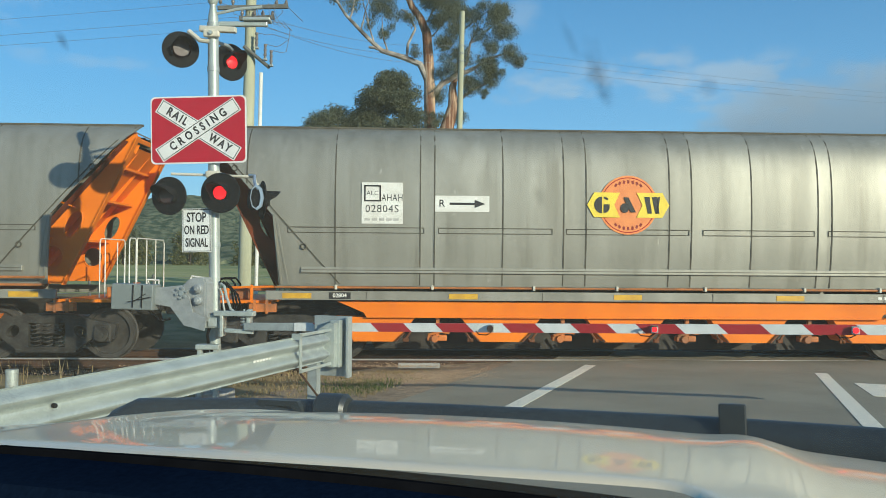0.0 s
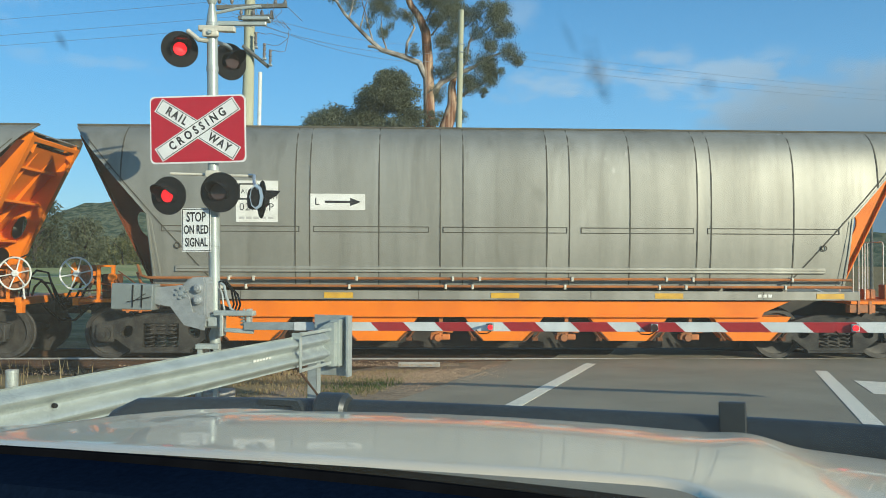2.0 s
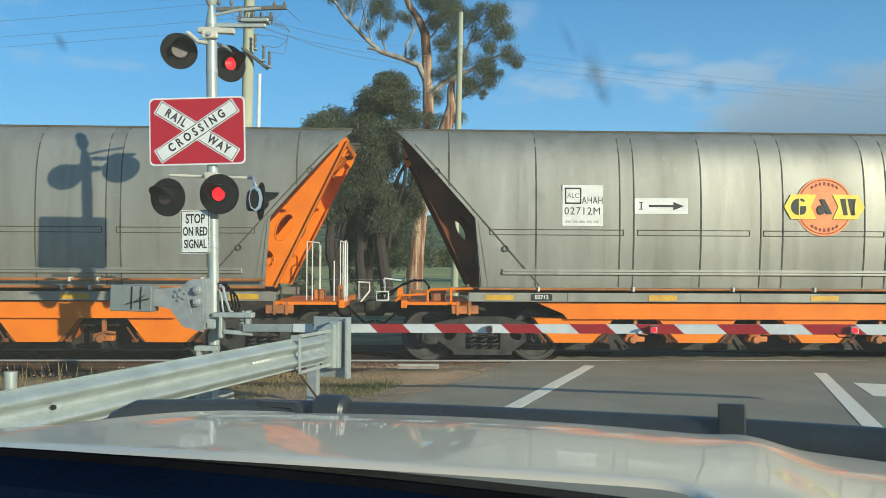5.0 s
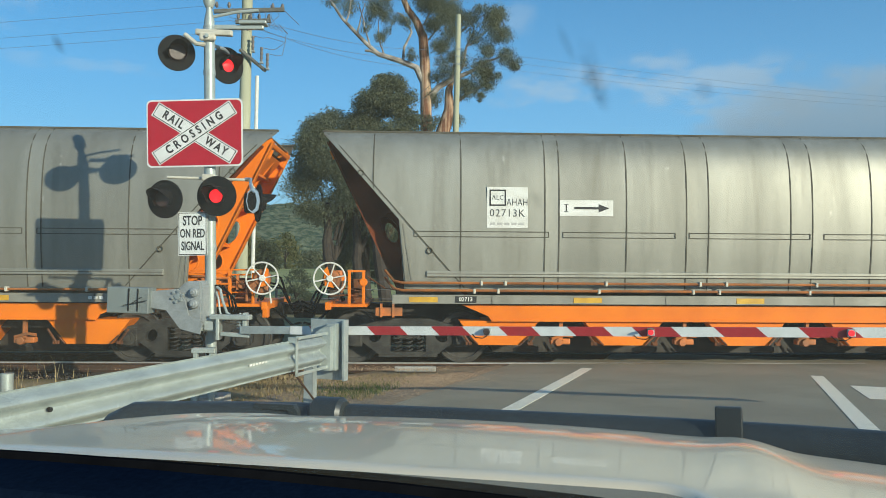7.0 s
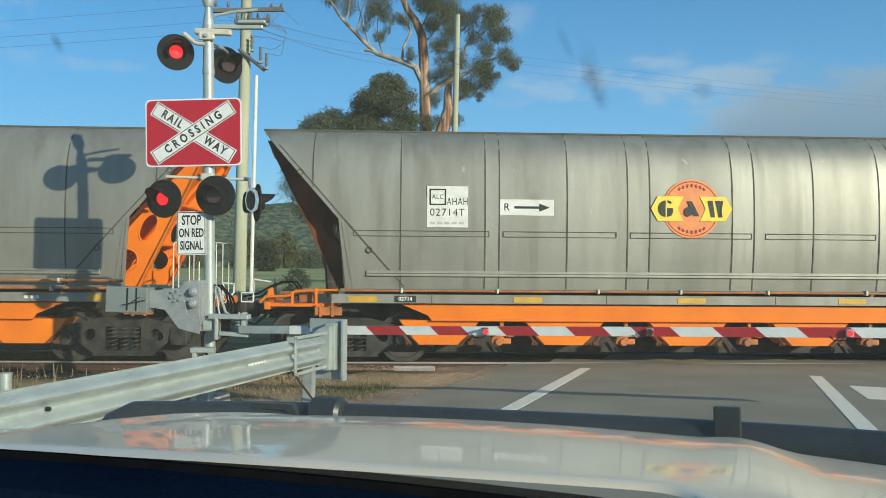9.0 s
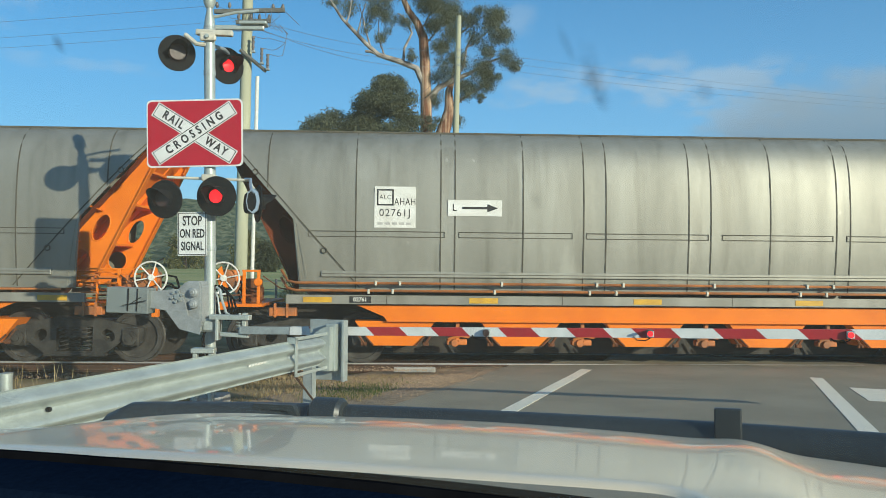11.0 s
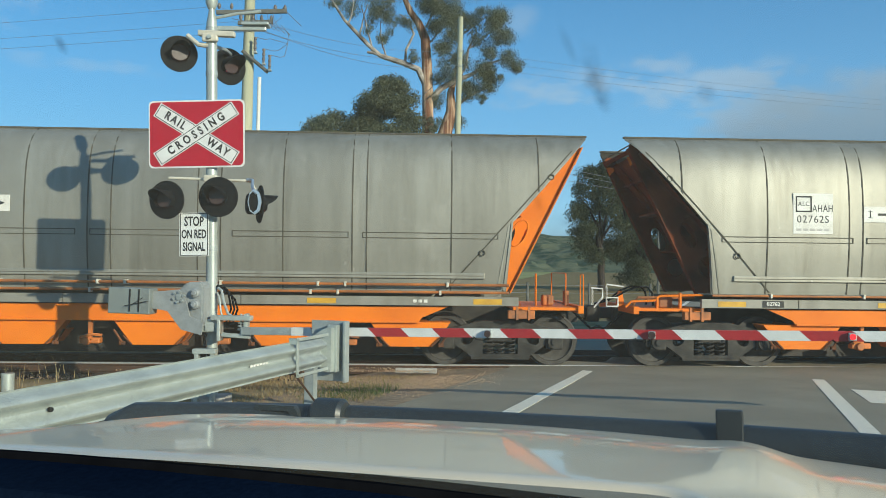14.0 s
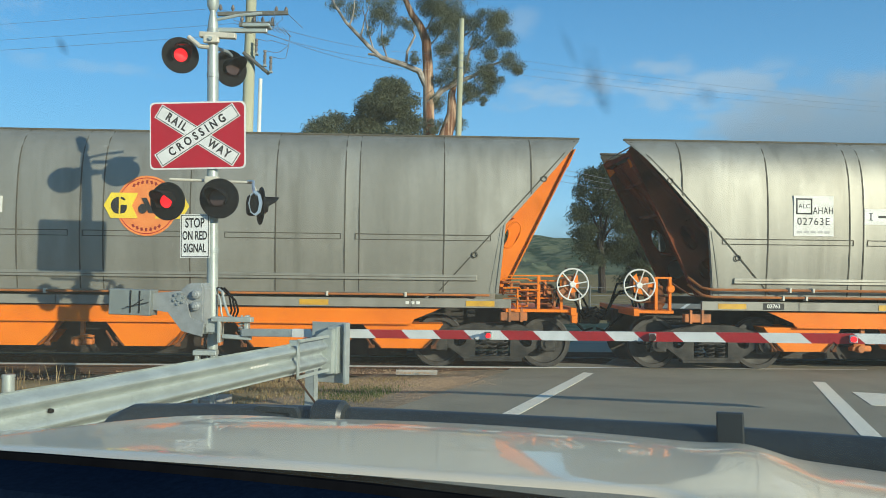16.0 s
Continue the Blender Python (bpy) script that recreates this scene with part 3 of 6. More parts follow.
def blades(name, label, material, count, seed, place, tall, bent=(0.1, 0.7)):
    rnd = random.Random(seed)
    s = Shape()
    for i in range(count):
        x, y, z = place(rnd)
        h = rnd.uniform(*tall)
        a = rnd.uniform(0, 2 * math.pi)
        lean = rnd.uniform(*bent) * h
        w = rnd.uniform(0.003, 0.006)
        dx, dy = math.cos(a), math.sin(a)
        s.add([(x - dy * w, y + dx * w, z), (x + dy * w, y - dx * w, z), (x + dx * lean * 0.35 + dy * w * .7, y + dy * lean * 0.35 - dx * w * .7, z + h * 0.6),
               (x + dx * lean * 0.35 - dy * w * .7, y + dy * lean * 0.35 + dx * w * .7, z + h * 0.6), (x + dx * lean, y + dy * lean, z + h)],
              [(0, 1, 2, 3), (3, 2, 4)])
    thing(name, label, "grass", kind="stuff", shape=s, material=material)


def verge(rnd):
    while True:
        c = (rnd.uniform(-5.5, 0.4), rnd.uniform(8.8, 13.1))
        x, y = rnd.gauss(c[0], 0.1), rnd.gauss(c[1], 0.1)
        lat = (Vector((x, y, 0)) - ROAD_AT).dot(ROAD_SIDE)
        if lat < -2.1 and noise.noise((x * 1.4, y * 1.4, 7)) > -0.1:
            return x, y, lie(y) - 0.125


def green_verge(rnd):
    while True:
        x, y = rnd.gauss(-0.75, 0.35), rnd.gauss(10.9, 0.5)
        if (Vector((x, y, 0)) - ROAD_AT).dot(ROAD_SIDE) < -2.0:
            return x, y, lie(y) - 0.02 - 0.09 * min(1.0, max(0.0, (-lat_of(x, y) - 1.5) / 1.2))


def straw(rnd):
    """Dry tufts round the barrier's end and along the edge of the gravel."""
    while True:
        c = rnd.choice(((-0.35, 9.9), (-0.9, 10.4), (-1.5, 11.2), (-0.6, 11.6), (-2.2, 11.9), (-1.1, 12.5), (-0.3, 12.85), (-2.9, 12.6)))
        x, y = rnd.gauss(c[0], 0.3), rnd.gauss(c[1], 0.18)
        if lat_of(x, y) < -1.9 and y < 13.2:
            return x, y, lie(y) - 0.02 - 0.09 * min(1.0, max(0.0, (-lat_of(x, y) - 1.5) / 1.2))


def wild(rnd):
    return rnd.uniform(-8, -4.6), rnd.uniform(9.8, 12.4), 0.02


blades("dry_grass", "pale dry grass tufts on the verge", GRASS, 7000, 11, verge, (0.015, 0.08), (0.3, 1.6))
blades("straw_tufts", "bleached straw tufts round the barrier end", GRASS, 3200, 17, straw, (0.015, 0.075), (0.5, 2.2))
blades("green_grass", "short green grass tufts beside gravel", GRASS_GREEN, 1600, 12, green_verge, (0.03, 0.08))
blades("tall_dry_grass", "tall dry grass stalks by the rails", GRASS, 120, 13, wild, (0.1, 0.4))
# ---- the coal train ----
PITCH = 15.36
WHEEL_R = 0.44
AXLES = (-6.73, -4.87, 4.87, 6.73)
SIDE = [(1.24, 1.28), (1.29, 1.6), (1.335, 2.0), (1.35, 2.4), (1.345, 2.8), (1.325, 3.12), (1.295, 3.36), (1.245, 3.55), (1.185, 3.7), (1.1, 3.82), (1.0, 3.91), (0.87, 4.0)]


def half_width(z):
    return float(np.interp(z, [p[1] for p in SIDE], [p[0] for p in SIDE]))


def end_x(z):
    """Where a side sheet ends at a height: sloping out above the knee."""
    return float(np.interp(z, [1.28, 2.47, 4.0], [5.87, 5.97, 7.3]))


def side_strip(s, x0, x1, z0, z1, sign, proud=0.006, n=6):
    """A flat strip that follows the curved side."""
    rows = []
    for i in range(n + 1):
        z = z0 + (z1 - z0) * i / n
        y = sign * (half_width(z) + proud)
        yi = sign * (half_width(z) - 0.01)
        rows.append([(x0, yi, z), (x0, y, z), (x1, y, z), (x1, yi, z)])
    k = len(s.v)
    s.grid(rows)
    s.f += [(k, k + 1, k + 2, k + 3), (k + 4 * n, k + 4 * n + 1, k + 4 * n + 2, k + 4 * n + 3)]


def slant_strip(s, xa, za, xb, zb, w, sign, proud=0.012, n=8):
    rows = []
    for i in range(n + 1):
        t = i / n
        x, z = xa + (xb - xa) * t, za + (zb - za) * t
        y = sign * (half_width(z) + proud)
        yi = sign * (half_width(z) - 0.01)
        rows.append([(x - w, yi, z), (x - w, y, z), (x + w, y, z), (x + w, yi, z)])
    s.grid(rows)


def side_panel(xa, xb, sign, dish):
    """One pressed sheet between two ribs, a little dished, its edges turned in."""
    zs = [1.285, 1.5, 1.8, 2.1, 2.47, 2.8, 3.1, 3.35, 3.55, 3.7, 3.82, 3.91, 3.995]
    rows = []
    for z in [zs[0]] + zs + [zs[-1]]:
        a = max(xa, -end_x(z)) + 0.004
        b = min(xb, end_x(z)) - 0.004
        fz = (z - zs[0]) / (zs[-1] - zs[0])
        ends = len(rows) in (0, len(zs) + 1)
        row = [(a, sign * (half_width(z) - 0.004), z)]
        for i in range(9):
            fx = i / 8
            lift = -0.004 if ends else 0.004 + dish * math.sin(math.pi * fx) * math.sin(math.pi * fz)
            row.append((a + (b - a) * fx, sign * (half_width(z) + lift), z))
        rows.append(row + [(b, sign * (half_width(z) - 0.004), z)])
    return Shape().grid(rows)


def hopper_body(w):
    """Two curved side sheets, the sloping ends inside and the coaming."""
    for sign, label in ((-1, ""), (1, "")):
        s = Shape()
        zs = [1.28, 1.5, 1.8, 2.1, 2.47, 2.8, 3.1, 3.35, 3.55, 3.7, 3.82, 3.91, 4.0]
        for inset in (0.0, 0.03):
            rows = []
            for z in zs:
                e = end_x(z)
                rows.append([(x * e / 7.3, sign * (half_width(z) - inset), z) for x in [-7.3 + 14.6 * i / 24 for i in range(25)]])
            s.grid(rows)
        n = len(zs) * 25
        for i in range(len(zs) - 1):
            for j in (0, 24):
                s.f.append((i * 25 + j, (i + 1) * 25 + j, n + (i + 1) * 25 + j, n + i * 25 + j))
        for j in range(24):
            for i in (0, len(zs) - 1):
                s.f.append((i * 25 + j, i * 25 + j + 1, n + i * 25 + j + 1, n + i * 25 + j))
        side = part("side_sheet", s, GREY_PANEL, w, "weathered grey aluminium side", smooth=True)
        ribs = (0.71, 1.09, 2.12, 3.27, 3.51, 4.93)
        edges = [-7.3] + [-x for x in reversed(ribs)] + list(ribs) + [7.3]
        for k in range(13):
            part("panel", side_panel(edges[k], edges[k + 1], sign, 0.003 * math.sin(k * 2.4 + sign)), GREY_PANEL, side, smooth=True)
        for x in ribs:
            for sg in (-1, 1):
                r = Shape()
                side_strip(r, sg * x - 0.0105, sg * x + 0.0105, 1.3, 3.985, sign, 0.01, 16)
                part("rib", r, SEAM, side)
        for sg in (-1, 1):
            r = Shape()
            side_strip(r, sg * 6.4 - 0.01, sg * 6.4 + 0.01, 2.98, 3.96, sign, 0.014, 9)
            part("rib", r, SEAM, side)
            r = Shape()
            slant_strip(r, sg * 4.86, 1.32, sg * 7.2, 3.95, 0.013, sign, 0.014, 10)
            part("slope_seam", r, SEAM, side)
            r = Shape()
            slant_strip(r, sg * 5.72, 1.3, sg * 5.9, 2.4, 0.014, sign, 0.012)
            slant_strip(r, sg * 5.83, 1.3, sg * 5.95, 2.45, 0.014, sign, 0.02)
            slant_strip(r, sg * 5.96, 2.47, sg * 7.27, 3.96, 0.018, sign, 0.012)
            part("end_flange", r, GREY_PANEL, side)
            for x, z in ((5.4, 1.98), (6.56, 3.28)):
                r = Shape().ring((sg * x + sg * 0.05, sign * (half_width(z) + 0.02), z - 0.04), "y", 0.045, 0.01, 14, 5)
                part("lifting_eye", r, SEAM, side)
        for a, b in ((-1.05, 1.05), (1.28, 3.21), (3.44, 5.72), (-3.21, -1.28), (-5.72, -3.44)):
            r = Shape()
            side_strip(r, a, b, 2.169, 2.182, sign, 0.012, 1)
            side_strip(r, a, b, 2.258, 2.271, sign, 0.012, 1)
            side_strip(r, a, a + 0.014, 2.182, 2.258, sign, 0.012, 1)
            side_strip(r, b - 0.014, b, 2.182, 2.258, sign, 0.012, 1)
            part("stiffener", r, SEAM, side)
        cap = Shape()
        cap.box(-7.3, 7.3, sign * 0.87 - 0.03, sign * 0.87 + 0.03, 3.985, 4.02, c=0.008)
        part("coaming", cap, SEAM, w)
    floor = Shape()
    for sg in (-1, 1):
        floor.grid([[(sg * 7.05, -1.1, 3.72), (sg * 7.05, 1.1, 3.72)], [(sg * 5.1, -1.2, 1.5), (sg * 5.1, 1.2, 1.5)], [(sg * 4.6, -1.2, 1.0), (sg * 4.6, 1.2, 1.0)]])
    floor.grid([[(-4.6, -1.2, 1.0), (-4.6, 1.2, 1.0)], [(4.6, -1.2, 1.0), (4.6, 1.2, 1.0)]])
    part("slope_sheet", floor, SHADE_SOOT, w)


def end_panel(w, sg):
    """The end frame: two deep holed web plates, with the sloping sheet set back between them."""
    # ends turned from the sun get the copy with shade in its colour
    paint = ORANGE if sg > 0 else SHADE_SOOT
    colour = "orange" if sg > 0 else "soot-and-shade brown"
    length = math.hypot(1.24, 2.55)
    turn = math.degrees(math.atan2(1.24, 2.55))
    m = Matrix.Translation((sg * 5.9, 0, 1.3)) @ (Matrix.Rotation(radians(sg * turn), 4, "Y")) @ Matrix.Rotation(radians(90), 4, "Z")
    o = -sg                                               # local y points outwards by o

    def back(z):
        return 5.24 + (z - 1.6) * 0.885

    def front(z):
        return 5.9 + (z - 1.3) * 0.489

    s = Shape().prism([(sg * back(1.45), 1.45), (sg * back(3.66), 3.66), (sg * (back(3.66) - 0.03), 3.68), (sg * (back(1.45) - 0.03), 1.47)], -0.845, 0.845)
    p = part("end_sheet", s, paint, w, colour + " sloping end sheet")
    for z, reach in ((2.02, 0.75), (2.72, 0.8), (3.3, 0.7)):
        a, b = back(z) + 0.005, back(z) + (front(z) - back(z)) * reach
        part("cross_rib", Shape().prism([(sg * a, z - 0.008), (sg * b, z - 0.008), (sg * b, z + 0.035), (sg * (b - 0.015), z + 0.035), (sg * (b - 0.015), z + 0.008), (sg * a, z + 0.008)], -0.84, 0.84), paint, p)
    for k in (-0.3, 0.3):
        a = [(sg * (back(z) + 0.004), z) for z in (1.5, 2.0, 2.6, 3.1, 3.6)]
        b = [(sg * (back(z) + (front(z) - back(z)) * f), z) for z, f in ((3.6, 0.6), (3.1, 0.35), (2.6, 0.3), (2.0, 0.25), (1.5, 0.2))]
        part("stiffener", Shape().prism(a + b, k - 0.006, k + 0.006), paint, p)
    for k in (-1, 1):
        g = Shape()
        pts = [(sg * 5.12, 1.28), (sg * 5.98, 1.28), (sg * 7.2, 3.8), (sg * 7.18, 3.9), (sg * 7.04, 3.87), (sg * 5.15, 1.62)]
        spots = ((6.13, 2.3, 0.12, 0.24, -26), (5.78, 1.74, 0.17, 0.18, -20))
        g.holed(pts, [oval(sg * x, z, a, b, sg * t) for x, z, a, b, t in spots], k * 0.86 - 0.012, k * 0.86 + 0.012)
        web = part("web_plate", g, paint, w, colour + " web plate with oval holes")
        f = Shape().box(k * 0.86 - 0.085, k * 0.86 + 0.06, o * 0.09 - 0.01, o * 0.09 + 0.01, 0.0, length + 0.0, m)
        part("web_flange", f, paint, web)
        for x, z, a, b, t in spots:
            lip = Shape()
            rim = oval(sg * x, z, a + 0.006, b + 0.006, sg * t, 24)
            lip.tube([(px, k * 0.86 - 0.016, pz) for px, pz in rim + rim[:1]], 0.013, 6, False)
            part("hole_rim", lip, paint, web, smooth=True)
        for x, z, tilt in ((5.98, 2.66, 20), (5.6, 2.1, 10)):
            b = Shape().box(-0.24, 0.2, -0.05, 0.05, -0.01, 0.01, pose(sg * x, k * 0.93, z, 0, sg * tilt, 0))
            part("stiffener_tab", b, paint, web)
    rail = Shape().box(-0.84, 0.84, min(o * 0.02, o * 0.1), max(o * 0.02, o * 0.1), length - 0.1, length - 0.02, m, 0.012)
    part("top_rail", rail, paint, p)
    lip = Shape().box(-1.0, 1.0, -0.03, 0.05, length + 0.03, length + 0.05, m, 0.006)
    part("top_lip", lip, SILL, p)
    for k in (-0.75, 0.75):
        part("corner_gusset", Shape().prism([(sg * 6.98, 3.68), (sg * 7.2, 3.68), (sg * 7.13, 3.52)], k - 0.006, k + 0.006), ORANGE, p)


def end_platform(w, sg, brake):
    s = Shape()
    near = 6.5 if brake and sg < 0 else 6.0
    s.box(min(sg * near, sg * 7.15), max(sg * near, sg * 7.15), -1.2, 1.2, 0.98, 1.03)
    s.box(sg * 7.15 - 0.05, sg * 7.15 + 0.05, -1.25, 1.25, 0.93, 1.06, c=0.01)
    part("end_sill", s, ORANGE, w, "orange end platform")
    b = Shape()
    b.box(min(sg * 5.9, sg * 6.35), max(sg * 5.9, sg * 6.35), -1.34, -1.2, 0.84, 0.98, c=0.01)
    b.box(sg * 6.05 - 0.02, sg * 6.05 + 0.02, -1.36, -1.33, 0.82, 1.05)
    b.box(sg * 6.25 - 0.02, sg * 6.25 + 0.02, -1.36, -1.33, 0.82, 1.05)
    part("jacking_pad", b, ORANGE_DIRTY, w)
    c = Shape()
    c.box(min(sg * 7.0, sg * 7.6), max(sg * 7.0, sg * 7.6), -0.11, 0.11, 0.78, 0.98, c=0.02)
    c.box(sg * 7.6 - 0.12, sg * 7.6 + 0.08, -0.17, 0.17, 0.72, 1.02, c=0.04)
    part("coupler", c, BLACK_STEEL, w, "black knuckle coupler", smooth=True)
    hose = Shape().tube([(sg * 7.1, -0.45, 1.0), (sg * 7.3, -0.47, 0.8), (sg * 7.5, -0.45, 0.62), (sg * 7.66, -0.42, 0.66)], 0.022, 8)
    part("brake_hose", hose, RUBBER, w, smooth=True)


def hand_rails(w, sg):
    """White tube rails at the ladder end: loops beside the platform and a guard across it."""
    r = 0.011

    def loop(a, b, top):
        a, b = Vector(a), Vector(b)
        up = Vector((0, 0, top - a.z))
        t = (b - a).normalized() * 0.05
        s = Shape().tube([a, a + up * 0.94, a + up * 0.985 + t * 0.4, a + up + t, b + up - t, b + up * 0.985 - t * 0.4, b + up * 0.94, b], r, 6)
        part("hand_rail", s, WHITE, w, "white tube hand rail", smooth=True)

    loop((sg * 6.48, -0.6, 1.03), (sg * 6.6, 0.26, 1.03), 2.06)
    loop((sg * 7.2, -1.19, 1.03), (sg * 7.21, -0.9, 1.03), 2.06)
    loop((sg * 7.05, -0.4, 1.03), (sg * 7.05, 1.1, 1.03), 2.08)
    for y in (0.1, 0.6):
        part("hand_rail", Shape().tube([(sg * 7.05, y, 1.03), (sg * 7.05, y, 2.075)], r, 6), WHITE, w, smooth=True)
    for x, y, top in ((6.58, -0.62, 2.04), (6.69, -0.35, 2.0), (6.98, -0.8, 1.72)):
        part("hand_rail", Shape().tube([(sg * x, y, 1.03), (sg * x, y, top)], r, 6), WHITE, w, smooth=True)
    s = Shape().tube([(sg * 7.45, -0.9, 1.02), (sg * 7.6, -0.9, 1.2), (sg * 7.6, -0.9, 1.35), (sg * 7.4, -0.9, 1.36)], 0.015, 6)
    part("step_loop", s, WHITE, w, "white tube step", smooth=True)
    chain = Shape()
    for k in range(8):
        chain.ring((sg * 7.42, -0.9, 1.33 - k * 0.035), "y" if k % 2 else "x", 0.018, 0.006, 8, 4)
    part("chain", chain, WHITE, w)
    part("valve_box", Shape().box(sg * 6.7 - 0.1, sg * 6.7 + 0.1, -0.6, -0.35, 1.03, 1.22, c=0.03), ORANGE_DIRTY, w)
    part("valve_stand", Shape().box(sg * 7.05 - 0.04, sg * 7.05 + 0.04, -0.5, -0.3, 1.03, 1.3, c=0.02), ORANGE_DIRTY, w)


def plain_end(w, sg):
    """The end without rails: low orange pipes, a chain and a white step."""
    part("end_pipe", Shape().tube([(sg * 5.95, -1.1, 1.26), (sg * 6.7, -1.1, 1.24), (sg * 6.8, -1.1, 1.16), (sg * 7.2, -1.1, 1.14), (sg * 7.3, -1.1, 1.04)], 0.022, 7), ORANGE, w, smooth=True)
    part("end_pipe", Shape().tube([(sg * 6.0, -0.8, 1.2), (sg * 7.0, -0.8, 1.2), (sg * 7.1, -0.8, 1.04)], 0.025, 7), ORANGE_DIRTY, w, smooth=True)
    for x, h in ((6.35, 0.26), (6.75, 0.2)):
        part("pipe_stand", Shape().box(sg * x - 0.02, sg * x + 0.02, -1.13, -1.07, 1.02, 1.03 + h, c=0.004), ORANGE, w)
    for y, dip in ((-0.7, 0.0), (-0.3, 0.06)):
        hose = [(sg * 6.7, y, 1.05), (sg * 6.72, y, 1.28), (sg * 6.8, y, 1.38), (sg * 7.0, y, 1.38), (sg * 7.2, y, 1.3), (sg * 7.4, y, 1.18 - dip), (sg * 7.66, y, 1.12 - dip)]
        part("draped_hose", Shape().tube(hose, 0.018, 7), RUBBER, w, "black rubber hose", smooth=True)
    part("valve_body", Shape().box(sg * 6.55 - 0.12, sg * 6.55 + 0.12, -0.95, -0.7, 1.03, 1.22, c=0.025), ORANGE_DIRTY, w)
    part("end_strut", Shape().prism([(sg * 7.15, 1.03), (sg * 7.3, 1.03), (sg * 7.26, 1.3), (sg * 7.2, 1.3)], -0.5, -0.42), ORANGE, w)
    part("step_loop", Shape().tube([(sg * 7.42, -1.05, 1.05), (sg * 7.42, -1.05, 1.2), (sg * 7.62, -1.05, 1.2), (sg * 7.62, -1.05, 1.05), (sg * 7.42, -1.05, 1.05)], 0.016, 6), WHITE, w, "white tube step", smooth=True)
    part("grab_iron", Shape().tube([(sg * 7.2, -0.6, 1.38), (sg * 7.5, -0.6, 1.42), (sg * 7.52, -0.6, 1.36)], 0.014, 6), WHITE, w, smooth=True)
    chain = Shape()
    for k in range(9):
        chain.ring((sg * 7.5, -0.6, 1.36 - k * 0.033), "y" if k % 2 else "x", 0.018, 0.006, 8, 4)
    part("chain", chain, WHITE, w)


def hand_brake(w, sg):
    """White spoked wheel with its orange stand, rods and valves."""
    y = -1.17
    if sg > 0:
        for x, top, wide in ((6.56, 1.6, 0.028), (6.2, 1.4, 0.016), (6.95, 1.55, 0.022)):
            part("stand_post", Shape().box(sg * x - wide, sg * x + wide, y - 0.03, y + 0.03, 1.03, top, c=0.006), ORANGE, w)
        part("stand_rail", Shape().box(sg * 5.98, sg * 6.98, y - 0.02, y + 0.02, 1.585, 1.61, c=0.005), ORANGE, w)
        rods = ((5.95, 6.9, 1.54, -1.1), (5.95, 6.55, 1.485, -1.2), (5.98, 6.85, 1.43, -1.02), (5.95, 6.56, 1.385, -1.22), (6.0, 6.75, 1.33, -1.12), (5.95, 6.6, 1.29, -1.18), (6.05, 6.9, 1.24, -1.05), (5.95, 6.5, 1.2, -1.2), (6.1, 6.95, 1.15, -1.1), (5.95, 6.4, 1.1, -1.05))
        for k, (x0, x1, z, yy) in enumerate(rods):
            r = Shape().tube([(x0, yy, z), (x0 + (x1 - x0) * 0.45, yy, z + 0.008), (x0 + (x1 - x0) * 0.5, yy, z - 0.03), (x1, yy, z - 0.025)], 0.015, 6)
            part("brake_rod", r, (ORANGE, ORANGE_DIRTY, RUST)[k % 3], w, smooth=True)
        part("brake_cylinder", Shape().disc((6.3, -0.75, 1.3), "x", 0.15, 0.45, 16, bevel=0.02), RUST, w)
        for x, z, h in ((6.1, 1.4, 0.2), (6.38, 1.25, 0.3), (6.68, 1.38, 0.24), (6.84, 1.2, 0.26)):
            part("rod_bracket", Shape().box(x - 0.02, x + 0.02, -1.16, -1.08, z - h / 2, z + h / 2, c=0.006), ORANGE_DIRTY, w)
        part("pull_chain", Shape().tube([(6.6, -1.24, 1.5), (6.75, -1.25, 1.38), (6.9, -1.25, 1.36), (7.02, -1.24, 1.44)], 0.012, 6), RUST, w, smooth=True)
        part("valve", Shape().disc((6.75, -1.2, 1.34), "y", 0.06, 0.09, 14, bevel=0.012), ORANGE_DIRTY, w)
        part("gear_case", Shape().box(6.98, 7.2, -1.15, -0.95, 1.2, 1.56, c=0.03), ORANGE_DIRTY, w)
        part("release_lever", Shape().tube([(7.24, -1.25, 1.3), (7.25, -1.26, 1.16), (7.27, -1.26, 1.04)], 0.016, 6), WHITE, w, "white release lever", True)
        part("deck_foot", Shape().box(7.12, 7.22, -1.24, -1.12, 0.8, 0.98, c=0.008), ORANGE, w)
    else:
        for x in (6.56, 6.8):
            part("stand_post", Shape().box(sg * x - 0.025, sg * x + 0.025, y - 0.03, y + 0.03, 1.03, 1.58, c=0.006), ORANGE, w)
        part("stand_rail", Shape().box(-6.83, -6.53, y - 0.025, y + 0.025, 1.57, 1.605, c=0.005), ORANGE, w)
        part("valve", Shape().disc((-6.56, -1.25, 1.4), "y", 0.07, 0.08, 14, bevel=0.012), ORANGE, w)
        part("gear_case", Shape().box(-7.18, -6.92, -1.18, -0.92, 1.34, 1.6, c=0.03), ORANGE_DIRTY, w)
        part("gear_arm", Shape().box(-7.0, -6.8, -1.16, -1.1, 1.42, 1.5, c=0.01), ORANGE, w)
        part("brake_cylinder", Shape().disc((-6.85, -0.8, 1.2), "x", 0.13, 0.3, 16, bevel=0.02), RUST, w)
        for z, yy in ((1.16, -1.12), (1.27, -1.05)):
            part("brake_rod", Shape().tube([(-7.15, yy, z), (-6.85, yy, z + 0.02), (-6.55, yy, z)], 0.016, 6), RUST, w, smooth=True)
        part("brake_rod", Shape().tube([(-6.5, -1.1, 1.5), (-6.2, -1.15, 1.3), (-5.95, -1.3, 1.27)], 0.012, 6), RUST, w, smooth=True)
